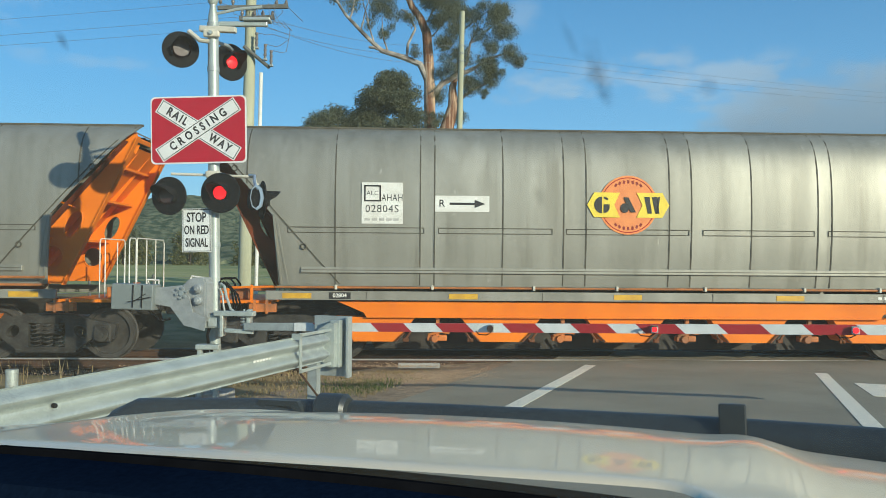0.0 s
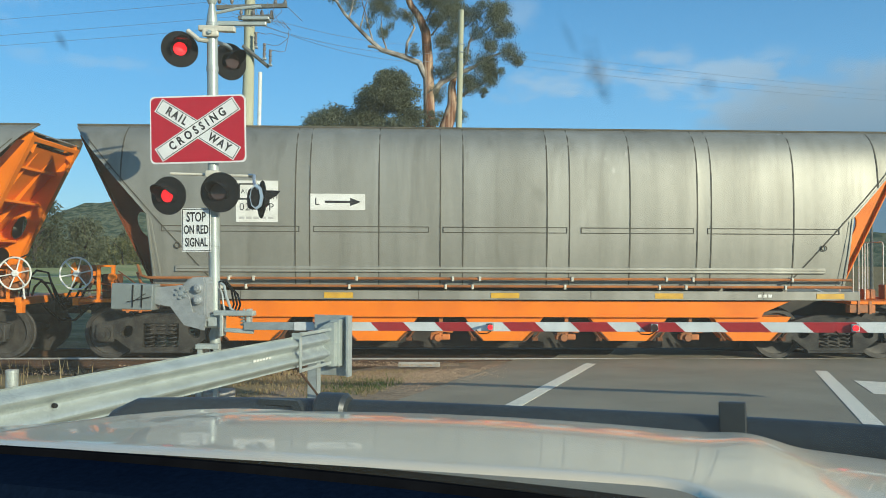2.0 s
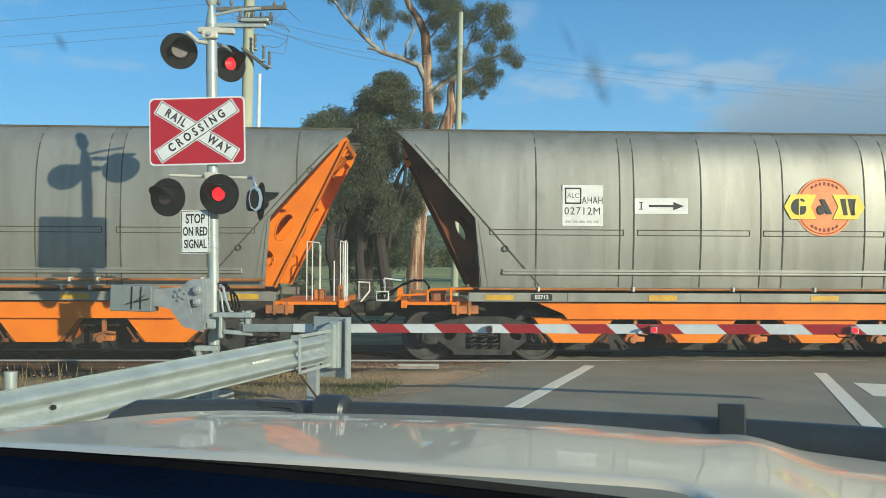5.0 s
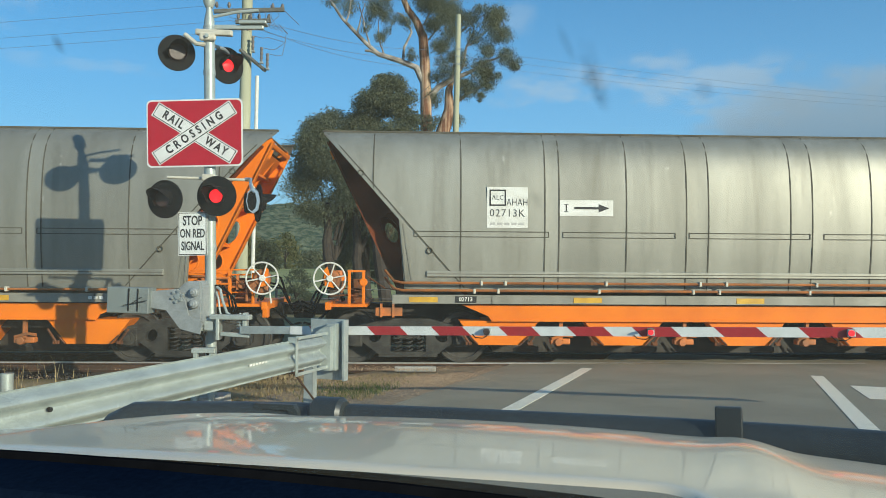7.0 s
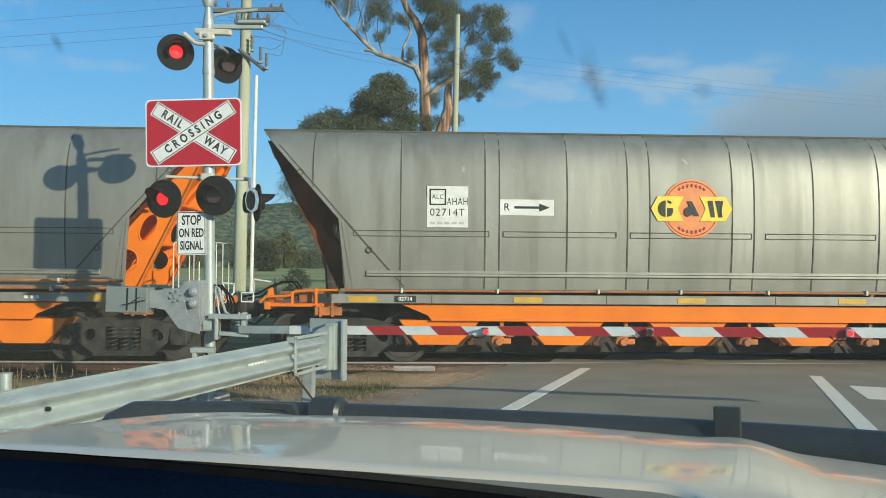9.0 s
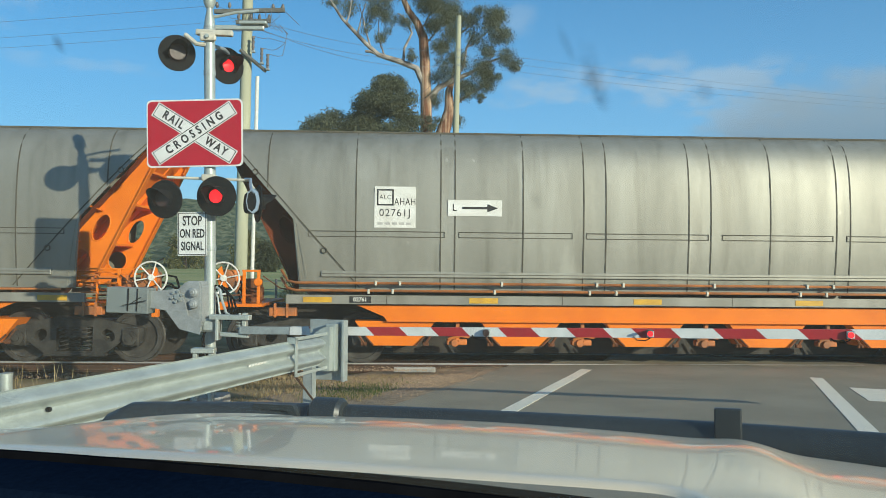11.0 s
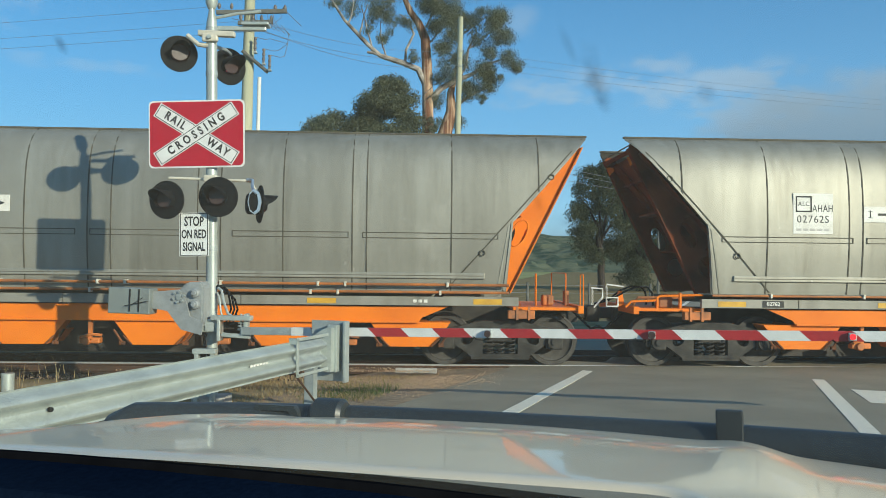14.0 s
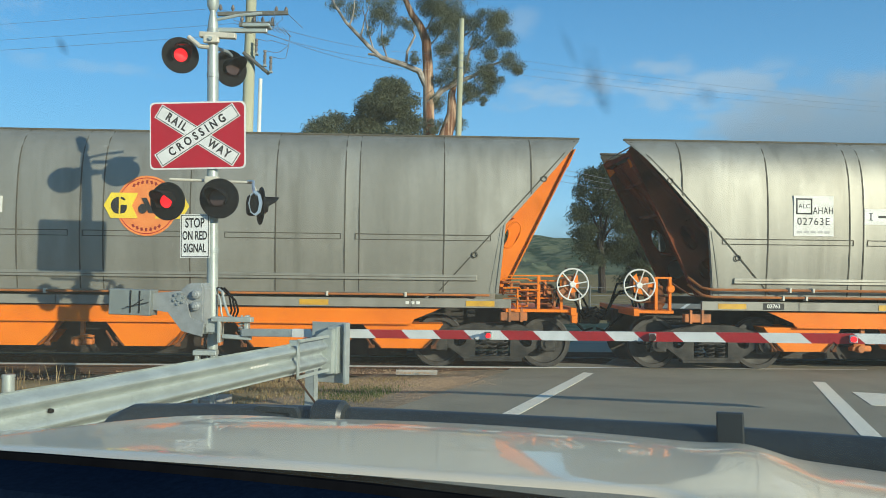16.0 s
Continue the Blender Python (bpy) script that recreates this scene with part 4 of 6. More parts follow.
    for y, top, low_at in ((-0.75, 1.38, 1.0), (-0.5, 1.5, 0.9), (-0.35, 1.3, 0.82)):
        hose = [(sg * 6.95, y, 1.05), (sg * 7.0, y, top - 0.1), (sg * 7.1, y, top), (sg * 7.3, y, top - 0.04), (sg * 7.42, y, low_at + 0.2), (sg * 7.52, y, low_at), (sg * 7.66, y, low_at + 0.06)]
        part("draped_hose", Shape().tube(hose, 0.02, 7), RUBBER, w, "black rubber hose", smooth=True)
    part("linkage_box", Shape().box(sg * 6.72 - 0.13, sg * 6.72 + 0.13, -0.9, -0.62, 1.03, 1.45, c=0.02), RUST, w)
    part("bell_crank", Shape().prism([(sg * 6.85, 1.36), (sg * 7.05, 1.5), (sg * 7.08, 1.42), (sg * 6.92, 1.2)], -1.22, -1.19), ORANGE_DIRTY, w)
    part("release_rod", Shape().tube([(sg * 7.0, -1.2, 1.74), (sg * 7.12, -1.22, 1.7), (sg * 7.3, -1.2, 1.78)], 0.012, 6), BLACK_STEEL, w, smooth=True)
    part("winder_case", Shape().disc((sg * 7.1, -1.24, 1.46), "y", 0.15, 0.14, 18, bevel=0.03), ORANGE_DIRTY, w, smooth=True)
    part("winder_lever", Shape().prism([(sg * 7.05, 1.3), (sg * 7.2, 1.34), (sg * 7.22, 1.6), (sg * 7.16, 1.66)], -1.265, -1.245), ORANGE, w)
    wh = Shape().ring((sg * 7.12, -1.3, 1.46), "y", 0.265, 0.015, 30, 6)
    for i in range(6):
        a = math.pi * i / 3 + 0.2
        wh.tube([(sg * 7.12 + 0.05 * math.cos(a), -1.27, 1.46 + 0.05 * math.sin(a)), (sg * 7.12 + 0.265 * math.cos(a), -1.3, 1.46 + 0.265 * math.sin(a))], 0.012, 6)
    wh.disc((sg * 7.12, -1.31, 1.46), "y", 0.055, 0.12, 14, bevel=0.01)
    part("hand_wheel", wh, WHITE, w, "white spoked hand brake wheel", smooth=True)


def underframe(w, single):
    s = Shape()
    for k in (-1, 1):
        s.box(-6.07, 6.07, k * 1.33 - 0.035, k * 1.33 + 0.035, 1.05, 1.2, c=0.006)
        part("side_sill", s, SILL, w, "grey side sill")
        s = Shape()
    for k in (-1, 1):
        for x in (-4.4, -1.45, 1.45, 4.4):
            j = Shape().box(x - 0.006, x + 0.006, k * 1.33 - 0.04, k * 1.33 + 0.04, 1.055, 1.195)
            part("sill_joint", j, SEAM, w)
        o = Shape()
        o.prism([(-4.9, 1.03), (4.9, 1.03), (4.45, 0.84), (4.4, 0.76), (-4.4, 0.76), (-4.45, 0.84)], k * 1.25 - 0.02, k * 1.25 + 0.02)
        o.box(-4.4, 4.4, k * 1.27 - 0.03, k * 1.27 + 0.03, 0.755, 0.785)
        part("lower_sill", o, ORANGE, w, "orange lower sill")
        r = Shape().box(-5.5, 5.5, k * 1.29 - 0.03, k * 1.29 + 0.03, 1.5, 1.6, c=0.012)
        part("side_rail", r, GREY_PANEL, w)
        r = Shape().box(-5.48, 5.48, k * 1.312 - 0.01, k * 1.312 + 0.012, 1.545, 1.556)
        part("rail_groove", r, SEAM, w)
    c = Shape().box(-7.3, 7.3, -0.22, 0.22, 0.72, 1.0)
    part("centre_sill", c, BLACK_STEEL, w)
    d = Shape()
    d.box(-4.3, 4.3, -0.95, 0.95, 0.6, 1.03)
    # added black block down to rail level, standing in for shade underneath
    d.prism([(-4.45, 0.6), (4.45, 0.6), (4.3, 0.16), (-4.3, 0.16)], -0.55, 0.55)
    part("chute_casing", d, BLACK_STEEL, w)
    for x in (-4.26, -2.13, 0.0, 2.13, 4.26):
        t = Shape()
        t.prism([(x - 0.68, 0.76), (x + 0.68, 0.76), (x + 0.36, 0.35), (x - 0.36, 0.35)], -1.22, -0.3)
        t.prism([(x - 0.68, 0.76), (x + 0.68, 0.76), (x + 0.36, 0.35), (x - 0.36, 0.35)], 0.3, 1.22)
        part("discharge_chute", t, ORANGE, w, "orange discharge chute")
        for sg in (-1, 1):
            h = Shape()
            h.tube([(x + sg * 0.66, -1.25, 0.6), (x + sg * 0.5, -1.26, 0.37)], 0.02, 6)
            h.tube([(x + sg * 0.5, -1.25, 0.5), (x + sg * 0.36, -1.26, 0.36)], 0.016, 6)
            h.box(x + sg * 0.52 - 0.05, x + sg * 0.52 + 0.05, -1.27, -1.22, 0.35, 0.41, c=0.008)
            part("door_link", h, RUST, w)
            part("link_pin", Shape().disc((x + sg * 0.5, -1.29, 0.38), "y", 0.022, 0.03, 8), RUST, w)
    for x in (-3.2, -1.07, 1.07, 3.2):
        g = Shape()
        g.box(x - 0.18, x + 0.16, -1.2, -1.05, 0.36, 0.46, c=0.02)
        g.disc((x - 0.05, -1.25, 0.4), "y", 0.065, 0.15, 12, bevel=0.01)
        g.box(x - 0.03, x + 0.03, -1.2, -1.14, 0.42, 0.78)
        g.tube([(x - 0.16, -1.2, 0.46), (x + 0.05, -1.22, 0.52), (x + 0.2, -1.2, 0.5)], 0.025, 6)
        part("door_gear", g, ORANGE_DIRTY, w)
    for x in (-5.55, -2.78, 0.0, 2.78, 5.55):
        y = Shape().box(x - 0.24, x + 0.24, -1.372, -1.364, 1.075, 1.165)
        part("reflector", y, YELLOW, w, "yellow reflective strip")
    # pipes along the sill
    if single:
        s = Shape().tube([(-5.9, -1.4, 1.262), (5.7, -1.4, 1.262)], 0.02, 8)
        part("brake_pipe", s, PIPE, w, smooth=True)
        spots = (-4.9, -3.3, -1.6, -0.2, 1.3, 3.0, 4.3)
    else:
        for z, y in ((1.275, -1.41), (1.4, -1.4)):
            s = Shape().tube([(-6.2, y + 0.35, z + 0.2), (-6.05, y + 0.1, z + 0.03), (-5.9, y, z), (5.9, y, z)], 0.023, 8)
            part("brake_pipe", s, PIPE, w, smooth=True)
        spots = (-4.7, -4.3, -2.6, -1.0, -0.55, 1.0, 2.6, 3.05, 4.75)
    for x in spots:
        part("pipe_clamp", Shape().box(x - 0.02, x + 0.02, -1.445, -1.34, 1.225, 1.305, c=0.008), BRACKET, w)
        if not single:
            part("pipe_clamp", Shape().box(x + 0.1, x + 0.14, -1.445, -1.3, 1.36, 1.44, c=0.008), BRACKET, w)


def side_frame(w, x):
    """A cast bogie side with springs and axle boxes."""
    for k in (-1, 1):
        y = k * 1.0
        s = Shape()
        out = [(-1.12, 0.36), (-1.15, 0.6), (-0.75, 0.68), (-0.35, 0.78), (0.35, 0.78), (0.75, 0.68), (1.15, 0.6), (1.12, 0.36), (0.75, 0.36), (0.45, 0.14), (-0.45, 0.14), (-0.75, 0.36)]
        holes = [[(-0.3, 0.22), (0.3, 0.22), (0.3, 0.62), (-0.3, 0.62)], oval(-0.56, 0.48, 0.12, 0.09, 40), oval(0.56, 0.48, 0.12, 0.09, -40)]
        s.holed([(x + a, z) for a, z in out], [[(x + a, z) for a, z in h] for h in holes], y - 0.07, y + 0.07)
        s.box(x - 0.5, x + 0.5, y - 0.09, y + 0.09, 0.13, 0.17)
        f = part("bogie_side", s, BOGIE, w, "dusty cast bogie side frame")
        for a in (-0.19, 0.0, 0.19):
            coil = [(x + a + 0.07 * math.cos(i * 0.7), y - 0.02 + 0.07 * math.sin(i * 0.7), 0.19 + i * 0.0076) for i in range(55)]
            part("spring", Shape().tube(coil, 0.015, 5), BOGIE, f, smooth=True)
        for a in (-0.93, 0.93):
            c = Shape().disc((x + a, y + k * 0.05, WHEEL_R), "y", 0.12, k * 0.1, 18)
            c.disc((x + a, y + k * 0.15, WHEEL_R), "y", 0.06, k * 0.03, 10)
            c.box(x + a - 0.15, x + a + 0.15, y - 0.1, y + 0.1, WHEEL_R - 0.14, WHEEL_R + 0.16, c=0.03)
            part("axle_box", c, BOGIE, f)
    b = Shape().box(x - 0.2, x + 0.2, -1.05, 1.05, 0.42, 0.66, c=0.03)
    part("bolster", b, BLACK_STEEL, w)


def wheel_mesh():
    s = Shape()
    prof = [(0.0, 0.06), (0.09, 0.06), (0.1, 0.02), (0.3, 0.0), (0.36, 0.02), (0.365, 0.055), (WHEEL_R - 0.005, 0.055), (WHEEL_R, 0.045), (WHEEL_R + 0.003, -0.05), (WHEEL_R + 0.028, -0.06), (WHEEL_R + 0.028, -0.085), (0.34, -0.085), (0.0, -0.085)]
    seg = 40
    rows = [[(r * math.cos(2 * math.pi * j / seg), -d, r * math.sin(2 * math.pi * j / seg)) for j in range(seg + 1)] for r, d in prof]
    s.grid(rows)
    return s.mesh("wheel", WHEEL, True)


WHEEL_MESH = wheel_mesh()
RIM_MESH = Shape().ring((0, -0.052, 0), "y", WHEEL_R - 0.012, 0.005, 40, 5).mesh("rim", WHEEL, True)


def wheelset(w, x):
    a = Shape().tube([(0, -0.95, 0), (0, 0.95, 0)], 0.08, 12)
    ob = part("wheelset", a, BOGIE, w, "steel wheels on one axle", at=pose(x, 0, WHEEL_R))
    for k in (-1, 1):
        wh = part("wheel", WHEEL_MESH, None, ob, at=pose(0, k * 0.755, 0, 0, 0, 0 if k < 0 else 180))
        part("rim", RIM_MESH, None, ob, "polished rim", at=pose(0, k * 0.755, 0, 0, 0, 0 if k < 0 else 180))
    return ob


def emblem(w):
    """A round orange mark between two yellow arrow blocks, drawn as plain shapes."""
    y = -half_width(2.68) - 0.012
    s = Shape().disc((0, y - 0.002, 2.68), "y", 0.5, 0.008, 40)
    p = part("emblem", s, LOGO_ORANGE, w, "round orange emblem with yellow blocks")
    s = Shape().ring((0, y - 0.004, 2.68), "y", 0.462, 0.006, 44, 4)
    part("emblem_ring", s, SIGN_RED, p)
    for k in range(7):
        for sgn in (-1, 1):
            b = math.pi / 2 + (k - 3) * 0.19
            q = Shape().box(-0.019, 0.019, y - 0.006, y - 0.001, -0.028, 0.028, pose(0.395 * math.cos(b), 0, 2.68 + sgn * 0.395 * math.sin(b), 0, sgn * (k - 3) * 11, 0))
            part("emblem_bar", q, EMBLEM_RED, p)
    for k in (-1, 1):
        s = Shape().prism([(k * 0.14, 2.47), (k * 0.58, 2.47), (k * 0.7, 2.68), (k * 0.58, 2.89), (k * 0.14, 2.89), (k * 0.24, 2.68)], y - 0.014, y - 0.004)
        b = part("emblem_block", s, LOGO_YELLOW, p)
    ink = []
    half = [(-0.45 + 0.13 * math.cos(radians(90 + 15 * i)), 2.68 + 0.14 * math.sin(radians(90 + 15 * i))) for i in range(13)]
    ink.append(half)
    ink.append([(-0.42, 2.69), (-0.32, 2.69), (-0.32, 2.62), (-0.35, 2.56), (-0.42, 2.54)])
    ink.append([(-0.42, 2.82), (-0.38, 2.815), (-0.34, 2.78), (-0.36, 2.76), (-0.42, 2.79)])
    for x in (0.27, 0.4):
        ink.append([(x, 2.82), (x + 0.09, 2.82), (x + 0.13, 2.54), (x + 0.06, 2.54)])
    ink.append([(0.5, 2.82), (0.54, 2.82), (0.5, 2.54), (0.47, 2.54)])
    ink.append([(-0.08, 2.81), (0.0, 2.81), (0.13, 2.56), (0.04, 2.56)])
    ink.append(oval(-0.06, 2.63, 0.07, 0.08))
    for outline in ink:
        part("emblem_shape", Shape().prism(outline, y - 0.02, y - 0.012), INK, p)


def wagon(single):
    label = "grey coal hopper wagon, orange ends"
    w = thing("coal_wagon", label + (", round emblem" if single else ", twin orange pipes"), "railway wagon", pose(0, TRACK_Y, 0.016), group="coal train")
    hopper_body(w)
    for sg in (-1, 1):
        end_panel(w, sg)
        brake = (sg == 1) == single
        end_platform(w, sg, brake)
        side_frame(w, sg * 5.8)
        (hand_brake if brake else plain_end if single else hand_rails)(w, sg)
    underframe(w, single)
    for x in AXLES:
        wheelset(w, x)
    if single:
        emblem(w)
    return w


PLATE_Y = -1.352


def number_panel(w, number, letter, shift=0.0):
    y = -half_width(2.68) - 0.01
    at = Matrix.Translation((shift, 0, 0))
    s = Shape().box(-4.49, -3.8, y - 0.004, y + 0.06, 2.33, 3.02)
    p = part("number_panel", s, WHITE, w, "white painted panel with black lettering", at=at)
    f = Shape()
    for x0, x1, z0, z1 in ((-4.45, -4.17, 2.95, 2.975), (-4.45, -4.17, 2.7, 2.725), (-4.45, -4.425, 2.7, 2.975), (-4.195, -4.17, 2.7, 2.975)):
        f.box(x0, x1, y - 0.007, y - 0.004, z0, z1)
    part("owner_box", f, INK, p)
    part("lettering", letters("ALC", 0.075, INK, 0.0015, 0.95, 1.1, -0.003), None, p, at=pose(-4.31, y - 0.006, 2.838))
    part("lettering", letters("AHAH", 0.12, INK, 0.0015, 0.72, 1.1, -0.004), None, p, at=pose(-3.98, y - 0.006, 2.76))
    part("lettering", letters(number, 0.125, INK, 0.0015, 0.97, 1.12, -0.004), None, p, at=pose(-4.15, y - 0.006, 2.575))
    f = Shape()
    for i in range(5):
        f.box(-4.44 + i * 0.12, -4.35 + i * 0.12, y - 0.006, y - 0.004, 2.38, 2.42)
    part("small_print", f, FAINT_INK, p)
    s = Shape().box(-3.26, -2.35, y - 0.004, y + 0.06, 2.54, 2.81)
    a = part("arrow_panel", s, WHITE, w, "white panel with a black arrow", at=at)
    part("lettering", letters(letter, 0.12, INK, 0.0015, 1.0, 1.0, 0.01), None, a, at=pose(-3.15, y - 0.006, 2.675))
    r = Shape().prism([(-3.02, 2.655), (-2.6, 2.655), (-2.6, 2.605), (-2.42, 2.675), (-2.6, 2.745), (-2.6, 2.695), (-3.02, 2.695)], y - 0.007, y - 0.004)
    part("arrow", r, INK, a)
    if letter == "I":
        part("letter_serif", Shape().box(-3.185, -3.115, y - 0.0075, y - 0.0045, 2.727, 2.737).box(-3.185, -3.115, y - 0.0075, y - 0.0045, 2.613, 2.623), INK, a)
    s = Shape().box(-5.02, -4.66, -1.374, -1.364, 1.07, 1.18)
    n = part("number_tag", s, INK, w, "black tag with white number")
    part("lettering", letters(number[:5], 0.065, WHITE, 0.001), None, n, at=pose(-4.84, -1.3755, 1.125))
    s = Shape()
    for i in range(3):
        s.box(4.3 + i * 0.09, 4.36 + i * 0.09, -1.37, -1.364, 1.1, 1.15)
    part("end_mark", s, WHITE, w)


def coal(w_seed):
    rows = []
    for i in range(57):
        x = -6.9 + 13.8 * i / 56
        row = []
        for j in range(15):
            y = -0.86 + 1.72 * j / 14
            edge = min(1, (0.86 - abs(y)) / 0.5) * min(1, (6.9 - abs(x)) / 0.8)
            row.append((x, y, 3.96 + 0.07 * edge + 0.06 * noise.noise((x * 2.3, y * 2.3, w_seed)) + 0.035 * noise.noise((x * 7, y * 7, w_seed))))
        rows.append(row)
    return Shape().grid(rows)


NUMBERS = [("02804S", "R"), ("02711P", "L"), ("02712M", "I"), ("02713K", "I"), ("02714T", "R"), ("02761J", "L"), ("02762S", "I"), ("02763E", "I"), ("02764F", "R")]
first = {True: wagon(True), False: wagon(False)}
WAGONS, LOADS = [], []
for i, (number, letter) in enumerate(NUMBERS):
    kind = i % 2 == 0
    w = first[kind] if i < 2 else copy_thing(first[kind], pose(0, TRACK_Y, 0.016))
    WAGONS.append(w)
    LOADS.append(thing("coal_load", "black lumpy coal heaped in an open wagon", "coal", pose(0, TRACK_Y, 0.016), group="coal loads", shape=coal(i * 3.7), material=COAL, smooth=True))
for ob in list(WAGONS[7].children):                  # one wagon has only low end rails, painted orange
    if ob.name.startswith("hand_rail") and len(ob.data.vertices) <= 12:
        bpy.data.objects.remove(ob)
    elif ob.name.startswith("hand_rail"):
        ob.material_slots[0].link = "OBJECT"
        ob.material_slots[0].material = ORANGE
        ob["label"] = "low orange tube hand rail"
        ob.matrix_basis = Matrix.Translation((0, 0, 0.4635)) @ Matrix.Diagonal((1, 1, 0.55, 1))
for w, (number, letter) in zip(WAGONS, NUMBERS):
    number_panel(w, number, letter, -0.13 if number.startswith("02761") else 0.0)
# ---- crossing signal ----
MAST_AT = pose(-2.475, 9.9, 0.07, 0, -1.0, 0)


def signal_lamp(mast, x, y, z, turn, tip=0.0, r=0.235, reach=1.0):
    """A round black board with a hooded red lamp, facing -y before its turn; an added flap, standing in for switching
    the lamp off, hangs inside the hood.
    """
    body = Shape().disc((0, 0.0, 0), "y", 0.13, 0.16, 20, bevel=0.02)
    lamp = part("signal_lamp", body, LAMP_BLACK, mast, "round black flashing signal lamp", True, pose(x, y, z, tip, 0, turn))
    part("backboard", Shape().disc((0, -0.012, 0), "y", r, 0.02, 40, bevel=0.006), LAMP_BLACK, lamp, smooth=True)
    hood = Shape()
    rows = []
    for i in range(15):
        a = radians(-40 + 260 * i / 14)
        long = reach * (0.09 + 0.21 * max(0.0, math.sin(a)) ** 0.6)
        p = (math.cos(a), math.sin(a))
        rows.append([(p[0] * 0.118, -0.012, p[1] * 0.118), (p[0] * 0.122, -0.012 - long, p[1] * 0.122), (p[0] * 0.116, -0.012 - long, p[1] * 0.116), (p[0] * 0.111, -0.012, p[1] * 0.111)])
    hood.grid(rows)
    part("visor", hood, LAMP_BLACK, lamp, smooth=True)
    lens = Shape()
    rows = []
    for i in range(5):
        rr = 0.082 * i / 4
        rows.append([(rr * math.cos(2 * math.pi * j / 20), -0.03 - 0.018 * (1 - (i / 4) ** 2), rr * math.sin(2 * math.pi * j / 20)) for j in range(21)])
    lens.grid(rows)
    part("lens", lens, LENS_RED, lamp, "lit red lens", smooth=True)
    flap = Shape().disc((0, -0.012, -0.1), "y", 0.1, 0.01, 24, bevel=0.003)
    return part("flap", flap, LENS_DARK, lamp, "added dark flap posing as the unlit lens", True, pose(0, -0.055, 0.105))


def signal_mast():
    m = thing("crossing_signal", "galvanised level crossing signal mast with red lamps and signs", "railway signal", MAST_AT)
    s = Shape().tube([(0, 0, 0), (0, 0, 3.95), (0, 0, 4.6), (0, 0, 4.66), (0, 0, 4.8), (0, 0, 4.84)], [0.068, 0.068, 0.064, 0.064, 0.038, 0.038], 20)
    part("mast", s, GALV, m, "round galvanised steel mast", True)
    for z in (0.1, 1.84, 2.62, 4.02, 4.5, 4.57):
        part("collar", Shape().tube([(0, 0, z - 0.03), (0, 0, z + 0.03)], 0.074, 20), GALV_DULL, m, smooth=True)
    part("finial", Shape().tube([(0, 0, 4.83), (0, 0, 4.9), (0, 0, 5.12), (0, 0, 5.18)], [0.045, 0.075, 0.075, 0.03], 20), GALV, m, smooth=True)
    # upper cross bar and brackets
    part("upper_bracket", Shape().box(-0.46, 0.0, -0.1, -0.02, 4.46, 4.53, pose(0, 0, 0, 0, 4, -6), 0.012), BRACKET, m, "cream painted lamp bracket")
    part("upper_bracket", Shape().tube([(-0.3, 0.0, 4.5), (-0.16, -0.03, 4.38), (-0.02, -0.03, 4.36)], 0.03, 8), BRACKET, m)
    part("lamp_clamp", Shape().box(-0.1, 0.1, -0.11, -0.05, 4.4, 4.5, c=0.02), BRACKET, m)
    part("clamp_bolt", Shape().disc((0.0, -0.14, 4.45), "y", 0.025, 0.04, 10), GALV, m)
    part("upper_bracket", Shape().tube([(0.0, 0.03, 4.38), (0.1, 0.3, 4.4), (0.1, 0.62, 4.42)], 0.025, 8), GALV_DULL, m)
    b = Shape()
    b.box(0.05, 0.66, 0.05, 0.11, 4.58, 4.64, None, 0.012)
    b.box(0.36, 0.7, 0.0, 0.18, 4.64, 4.68, None, 0.01)
    b.tube([(0.05, 0, 4.72), (0.3, 0.02, 4.78), (0.6, 0.05, 4.82)], 0.02, 8)
    part("upper_arm", b, GALV, m, "galvanised arm with a flat cap")
    b = Shape()
    b.tube([(-0.52, -0.02, 2.72), (0.42, -0.02, 2.68)], 0.018, 10)
    b.tube([(0.42, -0.02, 2.68), (0.5, -0.02, 2.67), (0.52, -0.02, 2.6), (0.58, -0.02, 2.53)], 0.018, 10)
    b.box(-0.085, 0.085, -0.1, 0.08, 2.66, 2.75, c=0.02)
    part("lower_bracket", b, BRACKET, m, smooth=False)
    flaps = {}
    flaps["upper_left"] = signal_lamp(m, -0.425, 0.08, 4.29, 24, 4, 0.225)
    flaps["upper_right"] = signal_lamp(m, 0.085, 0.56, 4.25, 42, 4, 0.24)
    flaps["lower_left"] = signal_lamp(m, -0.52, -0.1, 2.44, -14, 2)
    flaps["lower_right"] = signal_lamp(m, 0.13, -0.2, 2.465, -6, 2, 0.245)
    signal_lamp(m, 0.6, -0.05, 2.385, 112, 2, 0.235, 0.7)
    k = Shape()
    k.tube([(0.44, -0.02, 2.69), (0.52, -0.1, 2.68), (0.53, -0.16, 2.6), (0.56, -0.24, 2.54), (0.6, -0.26, 2.5)], 0.02, 8)
    k.holed(oval(0.58, 2.4, 0.085, 0.155, 0, 8), [oval(0.565, 2.4, 0.06, 0.13, 0, 8)], -0.27, -0.24)
    part("lamp_back", Shape().prism(oval(0.565, 2.4, 0.062, 0.132, 0, 8), -0.25, -0.245), LAMP_BLACK, m, "dark lamp back plate")
    part("lamp_bracket", k, CLEAR_GREY, m, "bright aluminium lamp bracket")
    # the red board with its saltire
    board = Shape()
    w, h, r = 0.6, 0.417, 0.06
    out = []
    for cx, cz, a0 in ((w - r, h - r, 0), (-w + r, h - r, 90), (-w + r, -h + r, 180), (w - r, -h + r, 270)):
        out += [(cx + r * math.cos(radians(a0 + 15 * i)), cz + r * math.sin(radians(a0 + 15 * i))) for i in range(7)]
